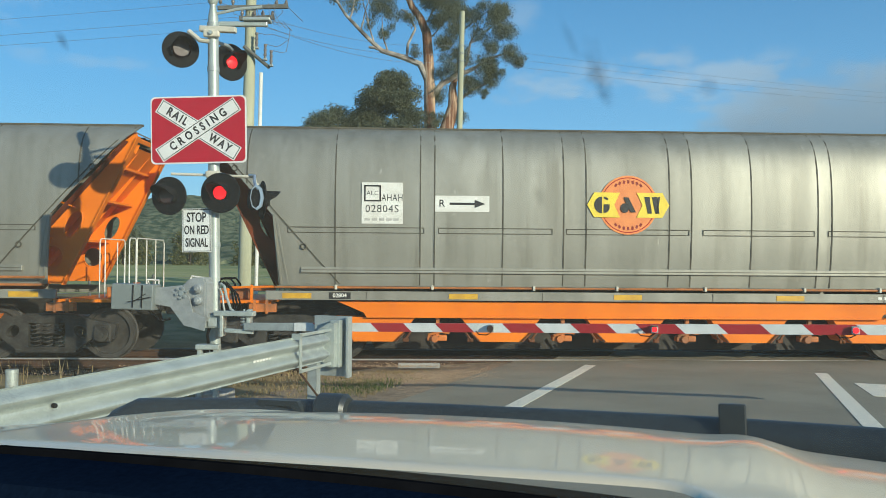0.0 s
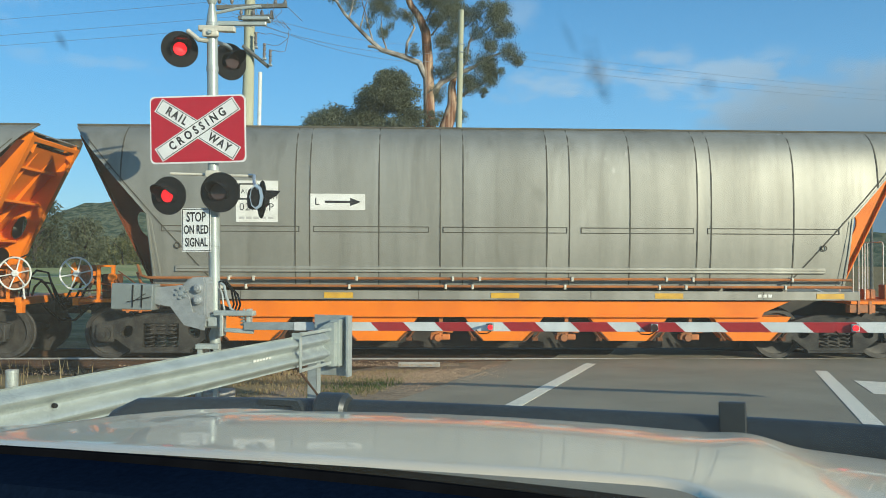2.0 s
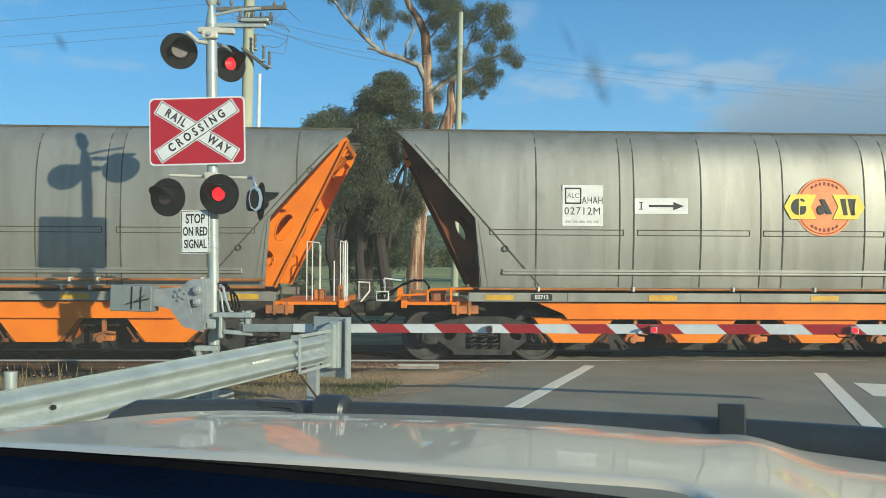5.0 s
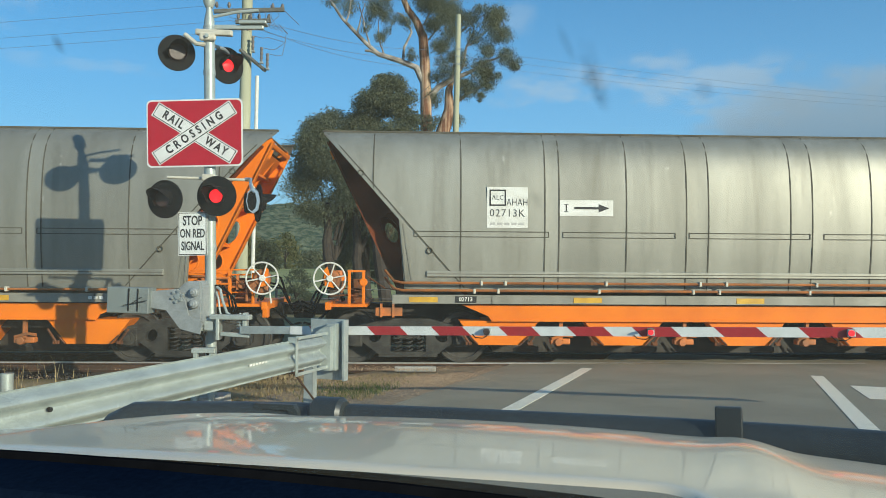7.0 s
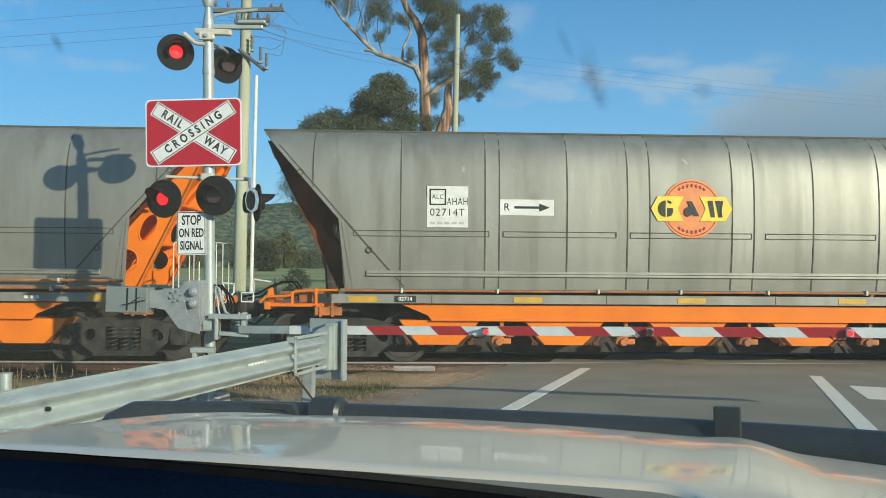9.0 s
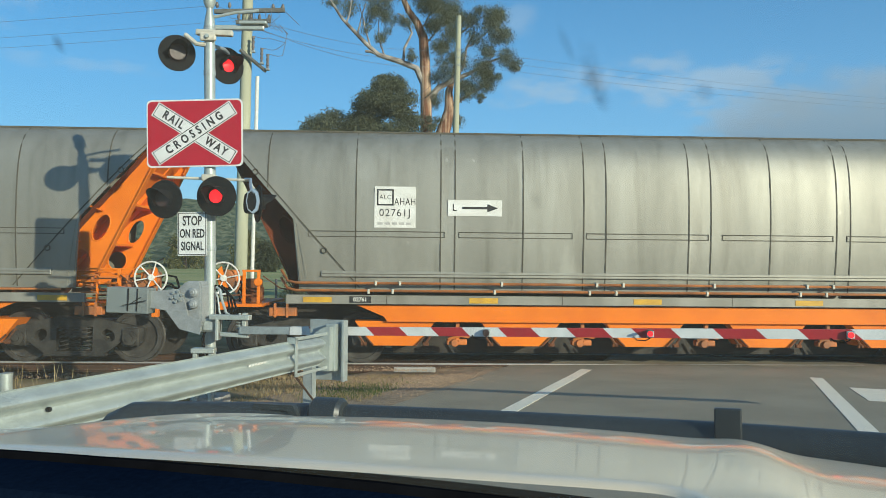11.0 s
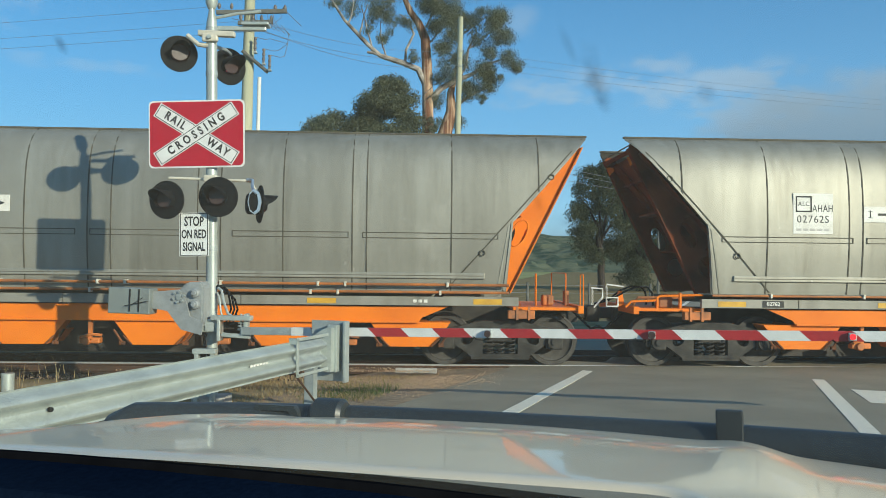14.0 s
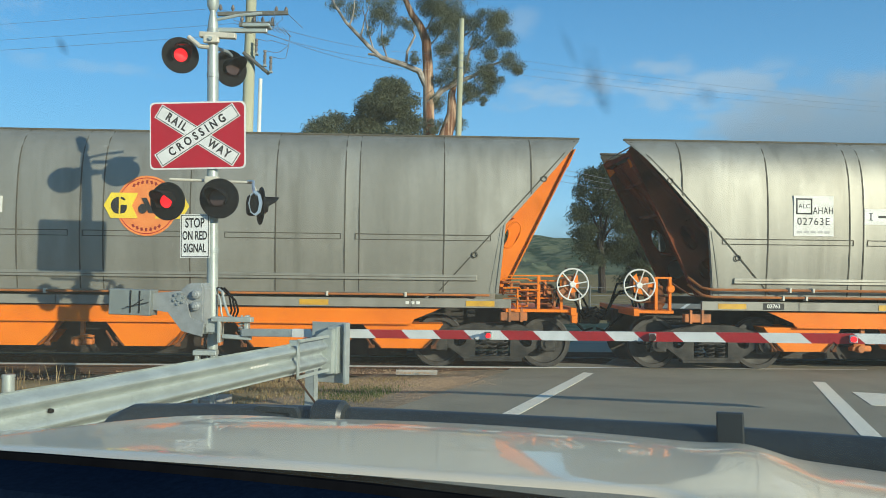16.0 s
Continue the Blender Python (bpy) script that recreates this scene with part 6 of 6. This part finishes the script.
def gum_tree():
    rnd = random.Random(21)
    t = thing("gum_tree", "tall spreading gum tree with peeling reddish bark", "tree", pose(0, 0, 0))
    tr = Shape()
    trunk = [(-0.1, 42, -0.1), (0.05, 42, 2.5), (0.35, 42, 5.5), (0.66, 42, 8.8), (0.62, 42, 11), (0.55, 42, 12.6), (0.45, 42, 13.9), (0.1, 42, 14.7), (-0.35, 42, 15.3), (-0.75, 42, 16.2), (-0.9, 42.2, 18.0)]
    tr.tube(trunk, [0.5, 0.42, 0.36, 0.31, 0.29, 0.27, 0.25, 0.2, 0.17, 0.13, 0.07], 14)
    part("trunk", tr, BARK, t, "reddish peeling trunk", True)
    second = Shape()
    second.tube([(0.3, 42, 4.5), (1.0, 42.1, 7), (1.55, 42.1, 8.8), (1.9, 42.1, 10.0), (1.85, 42.1, 11.0), (2.1, 42.2, 12.0), (2.3, 42.3, 13.4)], [0.36, 0.36, 0.38, 0.3, 0.2, 0.12, 0.06], 12)
    part("trunk", second, BARK, t, smooth=True)
    b = Shape()
    b.tube([(0.6, 42, 11.2), (0.1, 41.9, 12.2), (-0.7, 41.8, 12.5), (-1.9, 41.6, 12.8), (-2.5, 41.5, 13.3), (-3.0, 41.5, 13.8), (-3.8, 41.4, 14.6), (-4.4, 41.3, 15.5), (-4.7, 41.3, 16.4)], [0.2, 0.17, 0.15, 0.13, 0.11, 0.1, 0.08, 0.06, 0.04], 9)
    b.tube([(-1.95, 41.6, 12.85), (-2.3, 41.55, 12.95), (-2.6, 41.5, 12.95)], [0.1, 0.08, 0.06], 8)
    b.tube([(0.75, 42, 10.5), (1.3, 41.9, 11.2), (2.1, 41.8, 11.6), (3.0, 41.8, 12.0), (3.7, 41.8, 12.5), (4.9, 41.7, 12.9)], [0.18, 0.16, 0.14, 0.1, 0.07, 0.04], 9)
    b.tube([(2.1, 41.8, 11.6), (2.6, 41.8, 12.3), (2.75, 41.7, 13.3), (3.2, 41.7, 14.2)], [0.08, 0.07, 0.06, 0.04], 8)
    b.tube([(1.9, 42, 10.1), (2.8, 41.9, 10.8), (3.6, 41.8, 11.2)], [0.1, 0.08, 0.04], 8)
    b.tube([(-0.6, 41.8, 12.5), (-0.55, 41.7, 13.2), (-0.15, 41.6, 14.0), (-0.5, 41.5, 14.7), (-0.9, 41.5, 15.0)], [0.07, 0.07, 0.06, 0.05, 0.03], 8)
    for a, c in (((-1.6, 41.6, 12.75), (-1.9, 41.4, 14.6)), ((-2.3, 41.5, 13.1), (-2.9, 41.3, 15.3)), ((-3.0, 41.5, 13.8), (-2.6, 41.3, 15.4)), ((-3.6, 41.4, 14.4), (-3.4, 41.2, 16.2)), ((-0.75, 42, 16.0), (-2.0, 41.8, 17.8)),
                 ((0.3, 42, 14.3), (1.6, 41.8, 16.2)), ((2.4, 42.3, 14.2), (3.8, 42, 15.2)), ((0.5, 42, 13.4), (1.4, 41.8, 14.6)), ((2.75, 41.7, 13.3), (4.2, 41.7, 14.6)), ((3.0, 41.8, 12.0), (3.6, 41.6, 11.2))):
        limb(b, rnd, a, c, 0.05, 0.02, 0.1)
    part("limb", b, BARK_PALE, t, "smooth pale limbs", True)
    crown = Shape()
    for c, r, n in (((0.9, 41.6, 14.9), 0.95, 1500), ((1.6, 41.7, 15.6), 1.2, 1900), ((0.6, 41.6, 16.2), 1.3, 1500), ((1.7, 41.8, 13.6), 0.9, 1100), ((2.6, 42, 14.6), 1.0, 1100), ((4.0, 41.6, 14.6), 0.95, 1700), ((4.5, 41.6, 14.1), 0.7, 800), ((3.5, 41.6, 13.4), 0.75, 800),
                    ((3.4, 41.7, 15.0), 0.6, 500), ((5.0, 41.6, 12.8), 0.62, 650), ((5.3, 41.6, 12.4), 0.4, 260), ((3.4, 41.8, 12.2), 0.9, 1100), ((3.7, 41.8, 11.5), 0.75, 800), ((2.8, 41.9, 11.2), 0.8, 800), ((1.5, 41.7, 12.1), 0.8, 900), ((2.2, 41.7, 12.8), 0.8, 800), ((3.5, 41.6, 10.6), 0.32, 170), ((4.2, 41.6, 11.9), 0.5, 300),
                    ((-0.2, 41.5, 12.8), 0.38, 200), ((-0.5, 41.4, 14.6), 0.45, 280), ((-1.4, 41.4, 14.7), 0.6, 420), ((-1.6, 41.4, 13.7), 0.55, 260), ((-2.5, 41.3, 15.1), 0.75, 560), ((-1.9, 41.3, 15.6), 0.8, 560), ((-3.5, 41.3, 15.5), 0.75, 420), ((-4.3, 41.3, 15.6), 0.5, 220), ((-2.6, 41.3, 14.2), 0.4, 120), ((-3.1, 41.3, 16.6), 1.2, 800), ((-1.0, 41.6, 17.2), 1.3, 900), ((2.6, 41.8, 17), 1.4, 1000), ((0.4, 41.8, 18.2), 1.5, 900),
                    ((1.05, 41.6, 9.2), 0.5, 420), ((1.2, 42.2, 10.6), 0.7, 500), ((2.2, 42.4, 9.6), 0.7, 400)):
        for k in range(5):
            j = Vector(c) + Vector((rnd.uniform(-1, 1), rnd.uniform(-1, 1), rnd.uniform(-1, 1))) * r * 0.6
            leaves(crown, rnd, j, r * rnd.uniform(0.5, 0.85), int(n * 0.75), 0.1, 1.0, 0.95)
    part("crown", crown, LEAF, t, "grey-green hanging leaves")


gum_tree()


def bushy_tree(name, label, x, y, height, width, seed, low=0.25, count=9000, material=LEAF, size=0.26):
    rnd = random.Random(seed)
    t = thing(name, label, "tree", pose(x, y, -0.05))
    tr = Shape()
    limb(tr, rnd, (0, 0, 0), (rnd.uniform(-0.4, 0.4), 0, height * 0.5), height * 0.03, height * 0.018, 0.05)
    for i in range(5):
        a = rnd.uniform(0, 2 * math.pi)
        limb(tr, rnd, (0, 0, height * rnd.uniform(0.2, 0.45)), (math.cos(a) * width * 0.36, math.sin(a) * width * 0.3, height * rnd.uniform(0.55, 0.88)), height * 0.011, height * 0.004, 0.1)
    part("trunk", tr, BARK_DARK, t, smooth=True)
    crown = Shape()
    clumps = 60
    for i in range(clumps):
        a = rnd.uniform(0, 2 * math.pi)
        u = low + (1 - low) * rnd.random() ** 0.7
        f = (u - low) / (1 - low)
        r = rnd.uniform(0.11, 0.19) * width
        reach = (width * 0.5 - r * 0.6) * min(1.0, 0.55 + 1.5 * f) * math.sqrt(max(0.0, 1 - f ** 5)) * rnd.uniform(0.3, 1.0) ** 0.5
        leaves(crown, rnd, (math.cos(a) * reach * 0.85, math.sin(a) * reach * 0.7, height * u - r * 0.8), r, count // clumps, size, 0.5, 0.8)
    part("crown", crown, material, t, "dense dull green foliage")
    return t


bushy_tree("gum_tree", "rounded dull green gum tree behind the train", -1.3, 38, 11.1, 5.0, 31, 0.33, 64000, LEAF, 0.15)
bushy_tree("gum_tree", "low dull green gum tree between two others", -2.5, 38.3, 9.25, 4.0, 39, 0.55, 36000, LEAF, 0.15)
bushy_tree("gum_tree", "low rounded gum tree beside a taller one", -3.8, 38.5, 9.45, 5.8, 32, 0.5, 56000, LEAF, 0.15)
for k, (x, y, h, wd, low_at) in enumerate(((6.7, 60, 10.9, 5.4, 0.3), (14.3, 60, 10.4, 6.2, 0.28), (17.8, 61, 10.5, 6.4, 0.05), (20.9, 61, 9.5, 5.4, 0.05))):
    bushy_tree("gum_tree", "dark open gum tree beyond the rails" if k < 2 else "dark dense gum tree beyond the rails", x, y, h, wd, 33 + 10 * k, low_at, 34000, LEAF_DARK, 0.22)
bushy_tree("gum_tree", "dark leafy gum tree behind the train", -2.3, 40, 8.8, 4.6, 37, 0.0, 42000, LEAF_DARK, 0.14)
bushy_tree("shrub", "low dull green shrub by the fence", -4.2, 29, 1.7, 1.6, 36, 0.15, 5000, LEAF_DARK, 0.08)
rnd_row = random.Random(77)
for i, (x, y, h) in enumerate(((-72, 152, 14.5), (-66, 160, 11), (-31, 170, 7), (58, 170, 9), (76, 185, 8), (92, 200, 8), (66, 230, 10), (104, 240, 10))):
    bushy_tree("paddock_tree", "distant rounded tree on the far side of the pasture" if x < 20 else "distant dark tree beside the far road", x, y, h, h * rnd_row.uniform(0.8, 1.1), 100 + i, 0.05, 5000, LEAF if i % 2 else LEAF_DARK, 0.9)
for i in range(30):
    x = -170 + 6.4 * i + rnd_row.uniform(-2, 2)
    bushy_tree("paddock_tree", "low olive tree beyond the pasture", x, rnd_row.uniform(235, 300), rnd_row.uniform(7, 14), rnd_row.uniform(12, 18), 200 + i, 0.0, 1600, SCRUB if i % 3 else LEAF, 1.3)


# ---- the distance ----
def far_hills():
    for name, label, y, pts, seed, rough in (("backdrop_hill", "distant wooded hill", 900, ((-1400, 50), (-700, 60), (-520, 60), (-460, 80), (-400, 87), (-340, 94), (-240, 88), (-140, 84), (-60, 74), (40, 66), (160, 52), (300, 40), (385, 46), (432, 56), (475, 48), (560, 36), (900, 40), (1600, 30)), 3, 1.1),
                                             ("backdrop_wood", "distant line of dark trees", 320, ((-900, 12), (-300, 12), (-150, 11), (-60, 10), (20, 12), (90, 14), (115, 13), (131, 12), (138, 10), (170, 16), (300, 19), (900, 16)), 4, 1.6)):
        xs = [p[0] for p in pts]
        zs = [p[1] for p in pts]
        rows = []
        n = 520
        for k in range(13):
            row = []
            for i in range(n + 1):
                x = xs[0] + (xs[-1] - xs[0]) * i / n
                f = k / 12
                top = float(np.interp(x, xs, zs)) * (1 + 0.05 * noise.noise((x * 0.02, seed, 0)))
                bump = rough * (noise.noise((x * 0.13, k * 1.7, seed)) + 0.7 * noise.noise((x * 0.31, k * 3.1, seed)))
                row.append((x + 2 * bump, y + f * y * 0.25 - 4 * bump, top * f ** 0.8 + (bump if k else 0) - 0.5))
            rows.append(row)
        thing(name, label, "hill", kind="structure", shape=Shape().grid(rows), material=HILL, smooth=True)


far_hills()


def pasture():
    s = Shape().grid([[(-250, 40, 0.01), (0, 40, 0.01)], [(-700, 330, 0.02), (60, 330, 0.02)]])
    thing("pasture", "pale green and straw coloured open pasture", "field", kind="structure", shape=s, material=FIELD)


pasture()


def wire_fence():
    f = thing("wire_fence", "timber post and wire fence along the pasture", "fence")
    for i in range(14):
        x = -22 + i * 2.4
        p = Shape().tube([(x, 30.5, -0.1), (x, 30.5, 1.15)], 0.05, 7)
        part("post", p, ARM_WOOD, f)
    for z in (0.4, 0.75, 1.05):
        part("wire", Shape().tube([(-22, 30.45, z), (9.2, 30.45, z)], 0.008, 4), WIRE, f)


wire_fence()


def far_van():
    v = thing("van", "small white van on the far road", "van", Matrix.Translation(on_road(120, 5.0, 0.0)) @ pose(0, 0, 0, 0, 0, -22.3))
    b = Shape().box(-0.9, 0.9, -2.2, 2.2, 0.35, 1.1, c=0.08)
    b.box(-0.82, 0.82, -1.5, 2.1, 1.1, 1.95, c=0.12)
    part("body", b, WHITE, v, "white van body")
    part("windscreen", Shape().box(-0.72, 0.72, -1.56, -1.5, 1.2, 1.8), LAMP_BLACK, v)
    for x in (-0.8, 0.8):
        for y in (-1.4, 1.4):
            part("wheel", Shape().disc((x - 0.1, y, 0.32), "x", 0.32, 0.2, 16), RUBBER, v)


far_van()


def road_sign(x, y, w, h, z, label):
    s = thing("road_sign", label, "road sign", pose(x, y, 0, 0, 0, -20))
    part("post", Shape().tube([(0, 0.04, -0.1), (0, 0.04, z + h / 2)], 0.035, 8), GALV_DULL, s)
    part("plate", Shape().box(-w / 2, w / 2, 0, 0.01, z - h / 2, z + h / 2), GALV_DULL, s)
    part("bar", Shape().box(-w * 0.3, w * 0.3, -0.004, 0, z - h * 0.25, z + h * 0.25), INK, s)


road_sign(24.6, 62, 0.55, 0.75, 1.25, "small square dull grey road sign on a post")
for i, a in enumerate((38, 62, 88, 116, 150, 190)):
    for c in ((9.6,) if i % 2 else (-2.2, 9.6)):
        p = on_road(a, c)
        t = thing("roadside_pole", "slim grey pole beside the far road", "pole", pose(p[0], p[1], 0), group="roadside poles",
                  shape=Shape().tube([(0, 0, -0.1), (0, 0, 5.5 + (i % 3))], [0.09, 0.06], 8), material=ARM_WOOD)
# ---- the car the film is taken from ----
MID = -0.4                                                              # middle of the car, left of the eye
EZ = EYE[2]
# local y is ahead; the car leans a little to its left about the eye
CAR_AT = pose(0, 0, 0, 0, 0, -22.3) @ Matrix.Translation((MID, 0, EZ)) @ pose(0, 0, 0, 0, -1.5, 0) @ Matrix.Translation((-MID, 0, -EZ))


def bonnet_z(u, v):
    """Height of the bonnet below the eye."""
    a = abs(u - MID)
    z = -0.18 - 0.045 * (v - 0.62) - 0.12 * (v - 0.62) ** 2 - 0.07 * a * a
    ridge = max(0.0, min(1.0, (v - 0.62) / 0.4))
    z += 0.006 * math.exp(-((a - 0.42) / 0.045) ** 2) * ridge
    z -= 0.008 * ridge / (1 + math.exp(-(a - 0.47) / 0.015))
    return z


def car():
    c = thing("car", "silver four wheel drive with a black bull bar", "car", CAR_AT)
    rows = []
    for j in range(41):
        row = []
        for i in range(141):
            u = MID - 0.86 + 1.72 * i / 140
            step_in = 1 / (1 + math.exp(-(u + 0.025) / 0.012))
            rear = (0.622 + 0.27 * (u + 0.52) ** 2) * (1 - step_in) + 0.6 * step_in
            v = rear + (1.36 - rear) * (j / 40) ** 1.15
            taper = 1 - 0.05 * ((v - 0.62) / 0.74) ** 2
            uu = MID + (u - MID) * taper
            z = bonnet_z(u, v)
            if j < 2:
                z -= (0.004, 0.0005)[j]
            if j > 36:
                z -= 0.03 * ((j - 36) / 4) ** 2
            row.append((uu, v, EZ + z))
        rows.append(row)
    s = Shape().grid(rows)
    part("bonnet", s, CAR_PAINT, c, "silver bonnet with a raised middle", True)
    for k in (-1, 1):
        f = Shape()
        rr = []
        for j in range(21):
            v = 0.55 + 0.85 * j / 20
            e = MID + k * 0.865
            z = EZ + bonnet_z(MID + k * 0.86, v)
            rr.append([(e, v, z - 0.004), (e + k * 0.05, v, z - 0.02), (e + k * 0.09, v, z - 0.09), (e + k * 0.1, v, z - 0.35), (e + k * 0.06, v, z - 0.55)])
        f.grid(rr)
        part("wing", f, CAR_PAINT, c, smooth=True)
        w = Shape().disc((MID + k * 0.82 - 0.12, 1.0, 0.76), "x", 0.38, 0.24, 28, bevel=0.04)
        wh = part("wheel", w, RUBBER, c, "black tyre", True)
        part("rim", Shape().disc((MID + k * 0.82 - 0.125, 1.0, 0.76), "x", 0.22, 0.25, 20, bevel=0.02), GALV_DULL, wh)
    g = Shape().box(MID - 0.8, MID + 0.8, 1.28, 1.36, 0.75, EZ - 0.4, c=0.02)
    part("grille", g, BAR_BLACK, c)
    # bull bar: a tall rounded section swept back at its ends
    rows = []
    for i in range(41):
        a = -0.98 + 1.96 * i / 40
        u = MID + a
        v = 1.555 - 0.13 * (abs(a) / 0.95) ** 3
        top = EZ - 0.292 - (0.0 if abs(a) < 0.88 else 0.09 * ((abs(a) - 0.88) / 0.1) ** 2)
        row = []
        for k in range(17):
            b = 2 * math.pi * k / 16
            row.append((u, v + 0.03 * math.cos(b) * (1 if abs(math.cos(b)) < 0.9 else 1), top - 0.06 + 0.06 * math.copysign(abs(math.sin(b)) ** 0.5, math.sin(b))))
        rows.append(row)
    bar = part("bull_bar", Shape().grid(rows), BAR_BLACK, c, "satin black bull bar", True)
    part("lower_beam", Shape().box(MID - 0.85, MID + 0.85, 1.48, 1.58, 0.7, 0.98, c=0.03), BAR_BLACK, bar)
    for k in (-0.55, 0.55):
        part("upright", Shape().box(MID + k - 0.03, MID + k + 0.03, 1.5, 1.57, 0.95, EZ - 0.36, c=0.01), BAR_BLACK, bar)
    l = Shape().disc((MID - 0.465, 1.53, EZ - 0.312), "x", 0.036, 0.075, 20, bevel=0.008)
    part("clamp", l, BAR_BLACK, bar, smooth=True)
    l = Shape().holed([(MID - 0.61, EZ - 0.31), (MID - 0.595, EZ - 0.292), (MID - 0.5, EZ - 0.292), (MID - 0.48, EZ - 0.33), (MID - 0.61, EZ - 0.33)], [[(MID - 0.585, EZ - 0.318), (MID - 0.58, EZ - 0.304), (MID - 0.515, EZ - 0.304), (MID - 0.505, EZ - 0.318)]], 1.5, 1.515)
    part("light_bracket", l, BAR_BLACK, bar)
    l = Shape().box(MID + 0.362, MID + 0.409, 1.51, 1.525, EZ - 0.34, EZ - 0.2615, c=0.003)
    part("tab", l, BAR_BLACK, bar, "flat black bracket")
    # scuttle, wipers' well and dashboard
    rows = []
    for v, z in ((0.66, -0.192), (0.6, -0.215), (0.5, -0.215), (0.47, -0.165)):
        rows.append([(MID - 0.9 + 1.8 * i / 20, v, EZ + z - 0.07 * (0.9 * (i - 10) / 10) ** 2) for i in range(21)])
    part("scuttle", Shape().grid(rows), RUBBER, c)
    # no roof is built, so the dashboard's colour carries the cabin shade
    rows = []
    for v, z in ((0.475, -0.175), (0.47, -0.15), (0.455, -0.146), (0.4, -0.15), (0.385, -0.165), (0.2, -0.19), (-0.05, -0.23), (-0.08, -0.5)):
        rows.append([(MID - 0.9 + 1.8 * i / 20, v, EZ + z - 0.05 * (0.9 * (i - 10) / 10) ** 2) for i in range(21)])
    part("dashboard", Shape().grid(rows), DASH, c, "dashboard top with cabin shade in its blue-black colour", True)
    rows = []
    for v, z in ((0.476, -0.17), (0.475, -0.1445), (0.467, -0.1435), (0.463, -0.15)):
        rows.append([(MID - 0.9 + 1.8 * i / 20, v, EZ + z - 0.05 * (0.9 * (i - 10) / 10) ** 2) for i in range(21)])
    part("dash_lip", Shape().grid(rows), RUBBER, c, "black lip along the dashboard's front edge", True)
    # dusty windscreen
    rows = []
    for k in range(13):
        t = k / 12
        v, z = 0.5 - 0.36 * t, EZ - 0.17 + 0.42 * t
        rows.append([(MID - 0.86 + 1.72 * i / 24, v - 0.1 * ((i - 12) / 12) ** 2, z) for i in range(25)])
    part("windscreen", Shape().grid(rows), SCREEN, c, "dusty windscreen with a few dark smudges", True)
    u = Shape().box(MID - 0.88, MID + 0.88, -0.6, 1.3, 0.6, 0.95, c=0.02)
    part("underbody", u, RUBBER, c)


car()


# ---- what moves ----
def train_at(t):
    """Where the first wagon's middle is: the train slowly gathers speed."""
    return 3.487 + 6.6846 * t + 0.03122 * t * t


def motions():
    times = [0, 0.5, 0.9, 1.0, 1.1, 1.5] + [2 + i for i in range(15)]
    lag = {1.0: 0.2}
    slack = (-0.08, 0.13, 0.01, 0.0, 0.0, 0.02, 0.09, -0.02, 0.0)          # play in the couplers
    for i, (w, load) in enumerate(zip(WAGONS, LOADS)):
        rows = [(t, pose(train_at(t) - lag.get(t, 0.0) - PITCH * i - slack[i], TRACK_Y, 0.016)) for t in times]
        walk(w, rows)
        walk(load, rows)
        for part_of in w.children:
            if part_of.name.startswith("wheelset"):
                x = part_of.location.x
                turns = []
                steps = 200
                for k in range(steps + 1):
                    t = 16.0 * k / steps
                    turns.append((t, pose(x, 0, WHEEL_R, 0, math.degrees((train_at(t) - train_at(0)) / WHEEL_R), 0)))
                walk(part_of, turns)
    # the two pairs of lamps flash in turn: an added flap swings up under the hood to show the always lit lens
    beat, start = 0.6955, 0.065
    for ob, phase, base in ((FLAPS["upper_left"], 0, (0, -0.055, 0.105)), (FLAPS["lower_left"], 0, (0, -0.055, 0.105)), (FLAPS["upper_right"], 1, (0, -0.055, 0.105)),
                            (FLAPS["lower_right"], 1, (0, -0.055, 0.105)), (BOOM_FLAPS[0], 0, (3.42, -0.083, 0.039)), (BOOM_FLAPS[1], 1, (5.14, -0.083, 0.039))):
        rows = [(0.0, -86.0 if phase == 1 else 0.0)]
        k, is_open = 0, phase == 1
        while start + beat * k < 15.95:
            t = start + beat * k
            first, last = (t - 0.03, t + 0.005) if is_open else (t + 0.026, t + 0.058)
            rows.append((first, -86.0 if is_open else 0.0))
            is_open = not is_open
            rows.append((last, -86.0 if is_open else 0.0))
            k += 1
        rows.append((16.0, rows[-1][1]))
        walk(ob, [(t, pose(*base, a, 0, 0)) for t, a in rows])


motions()
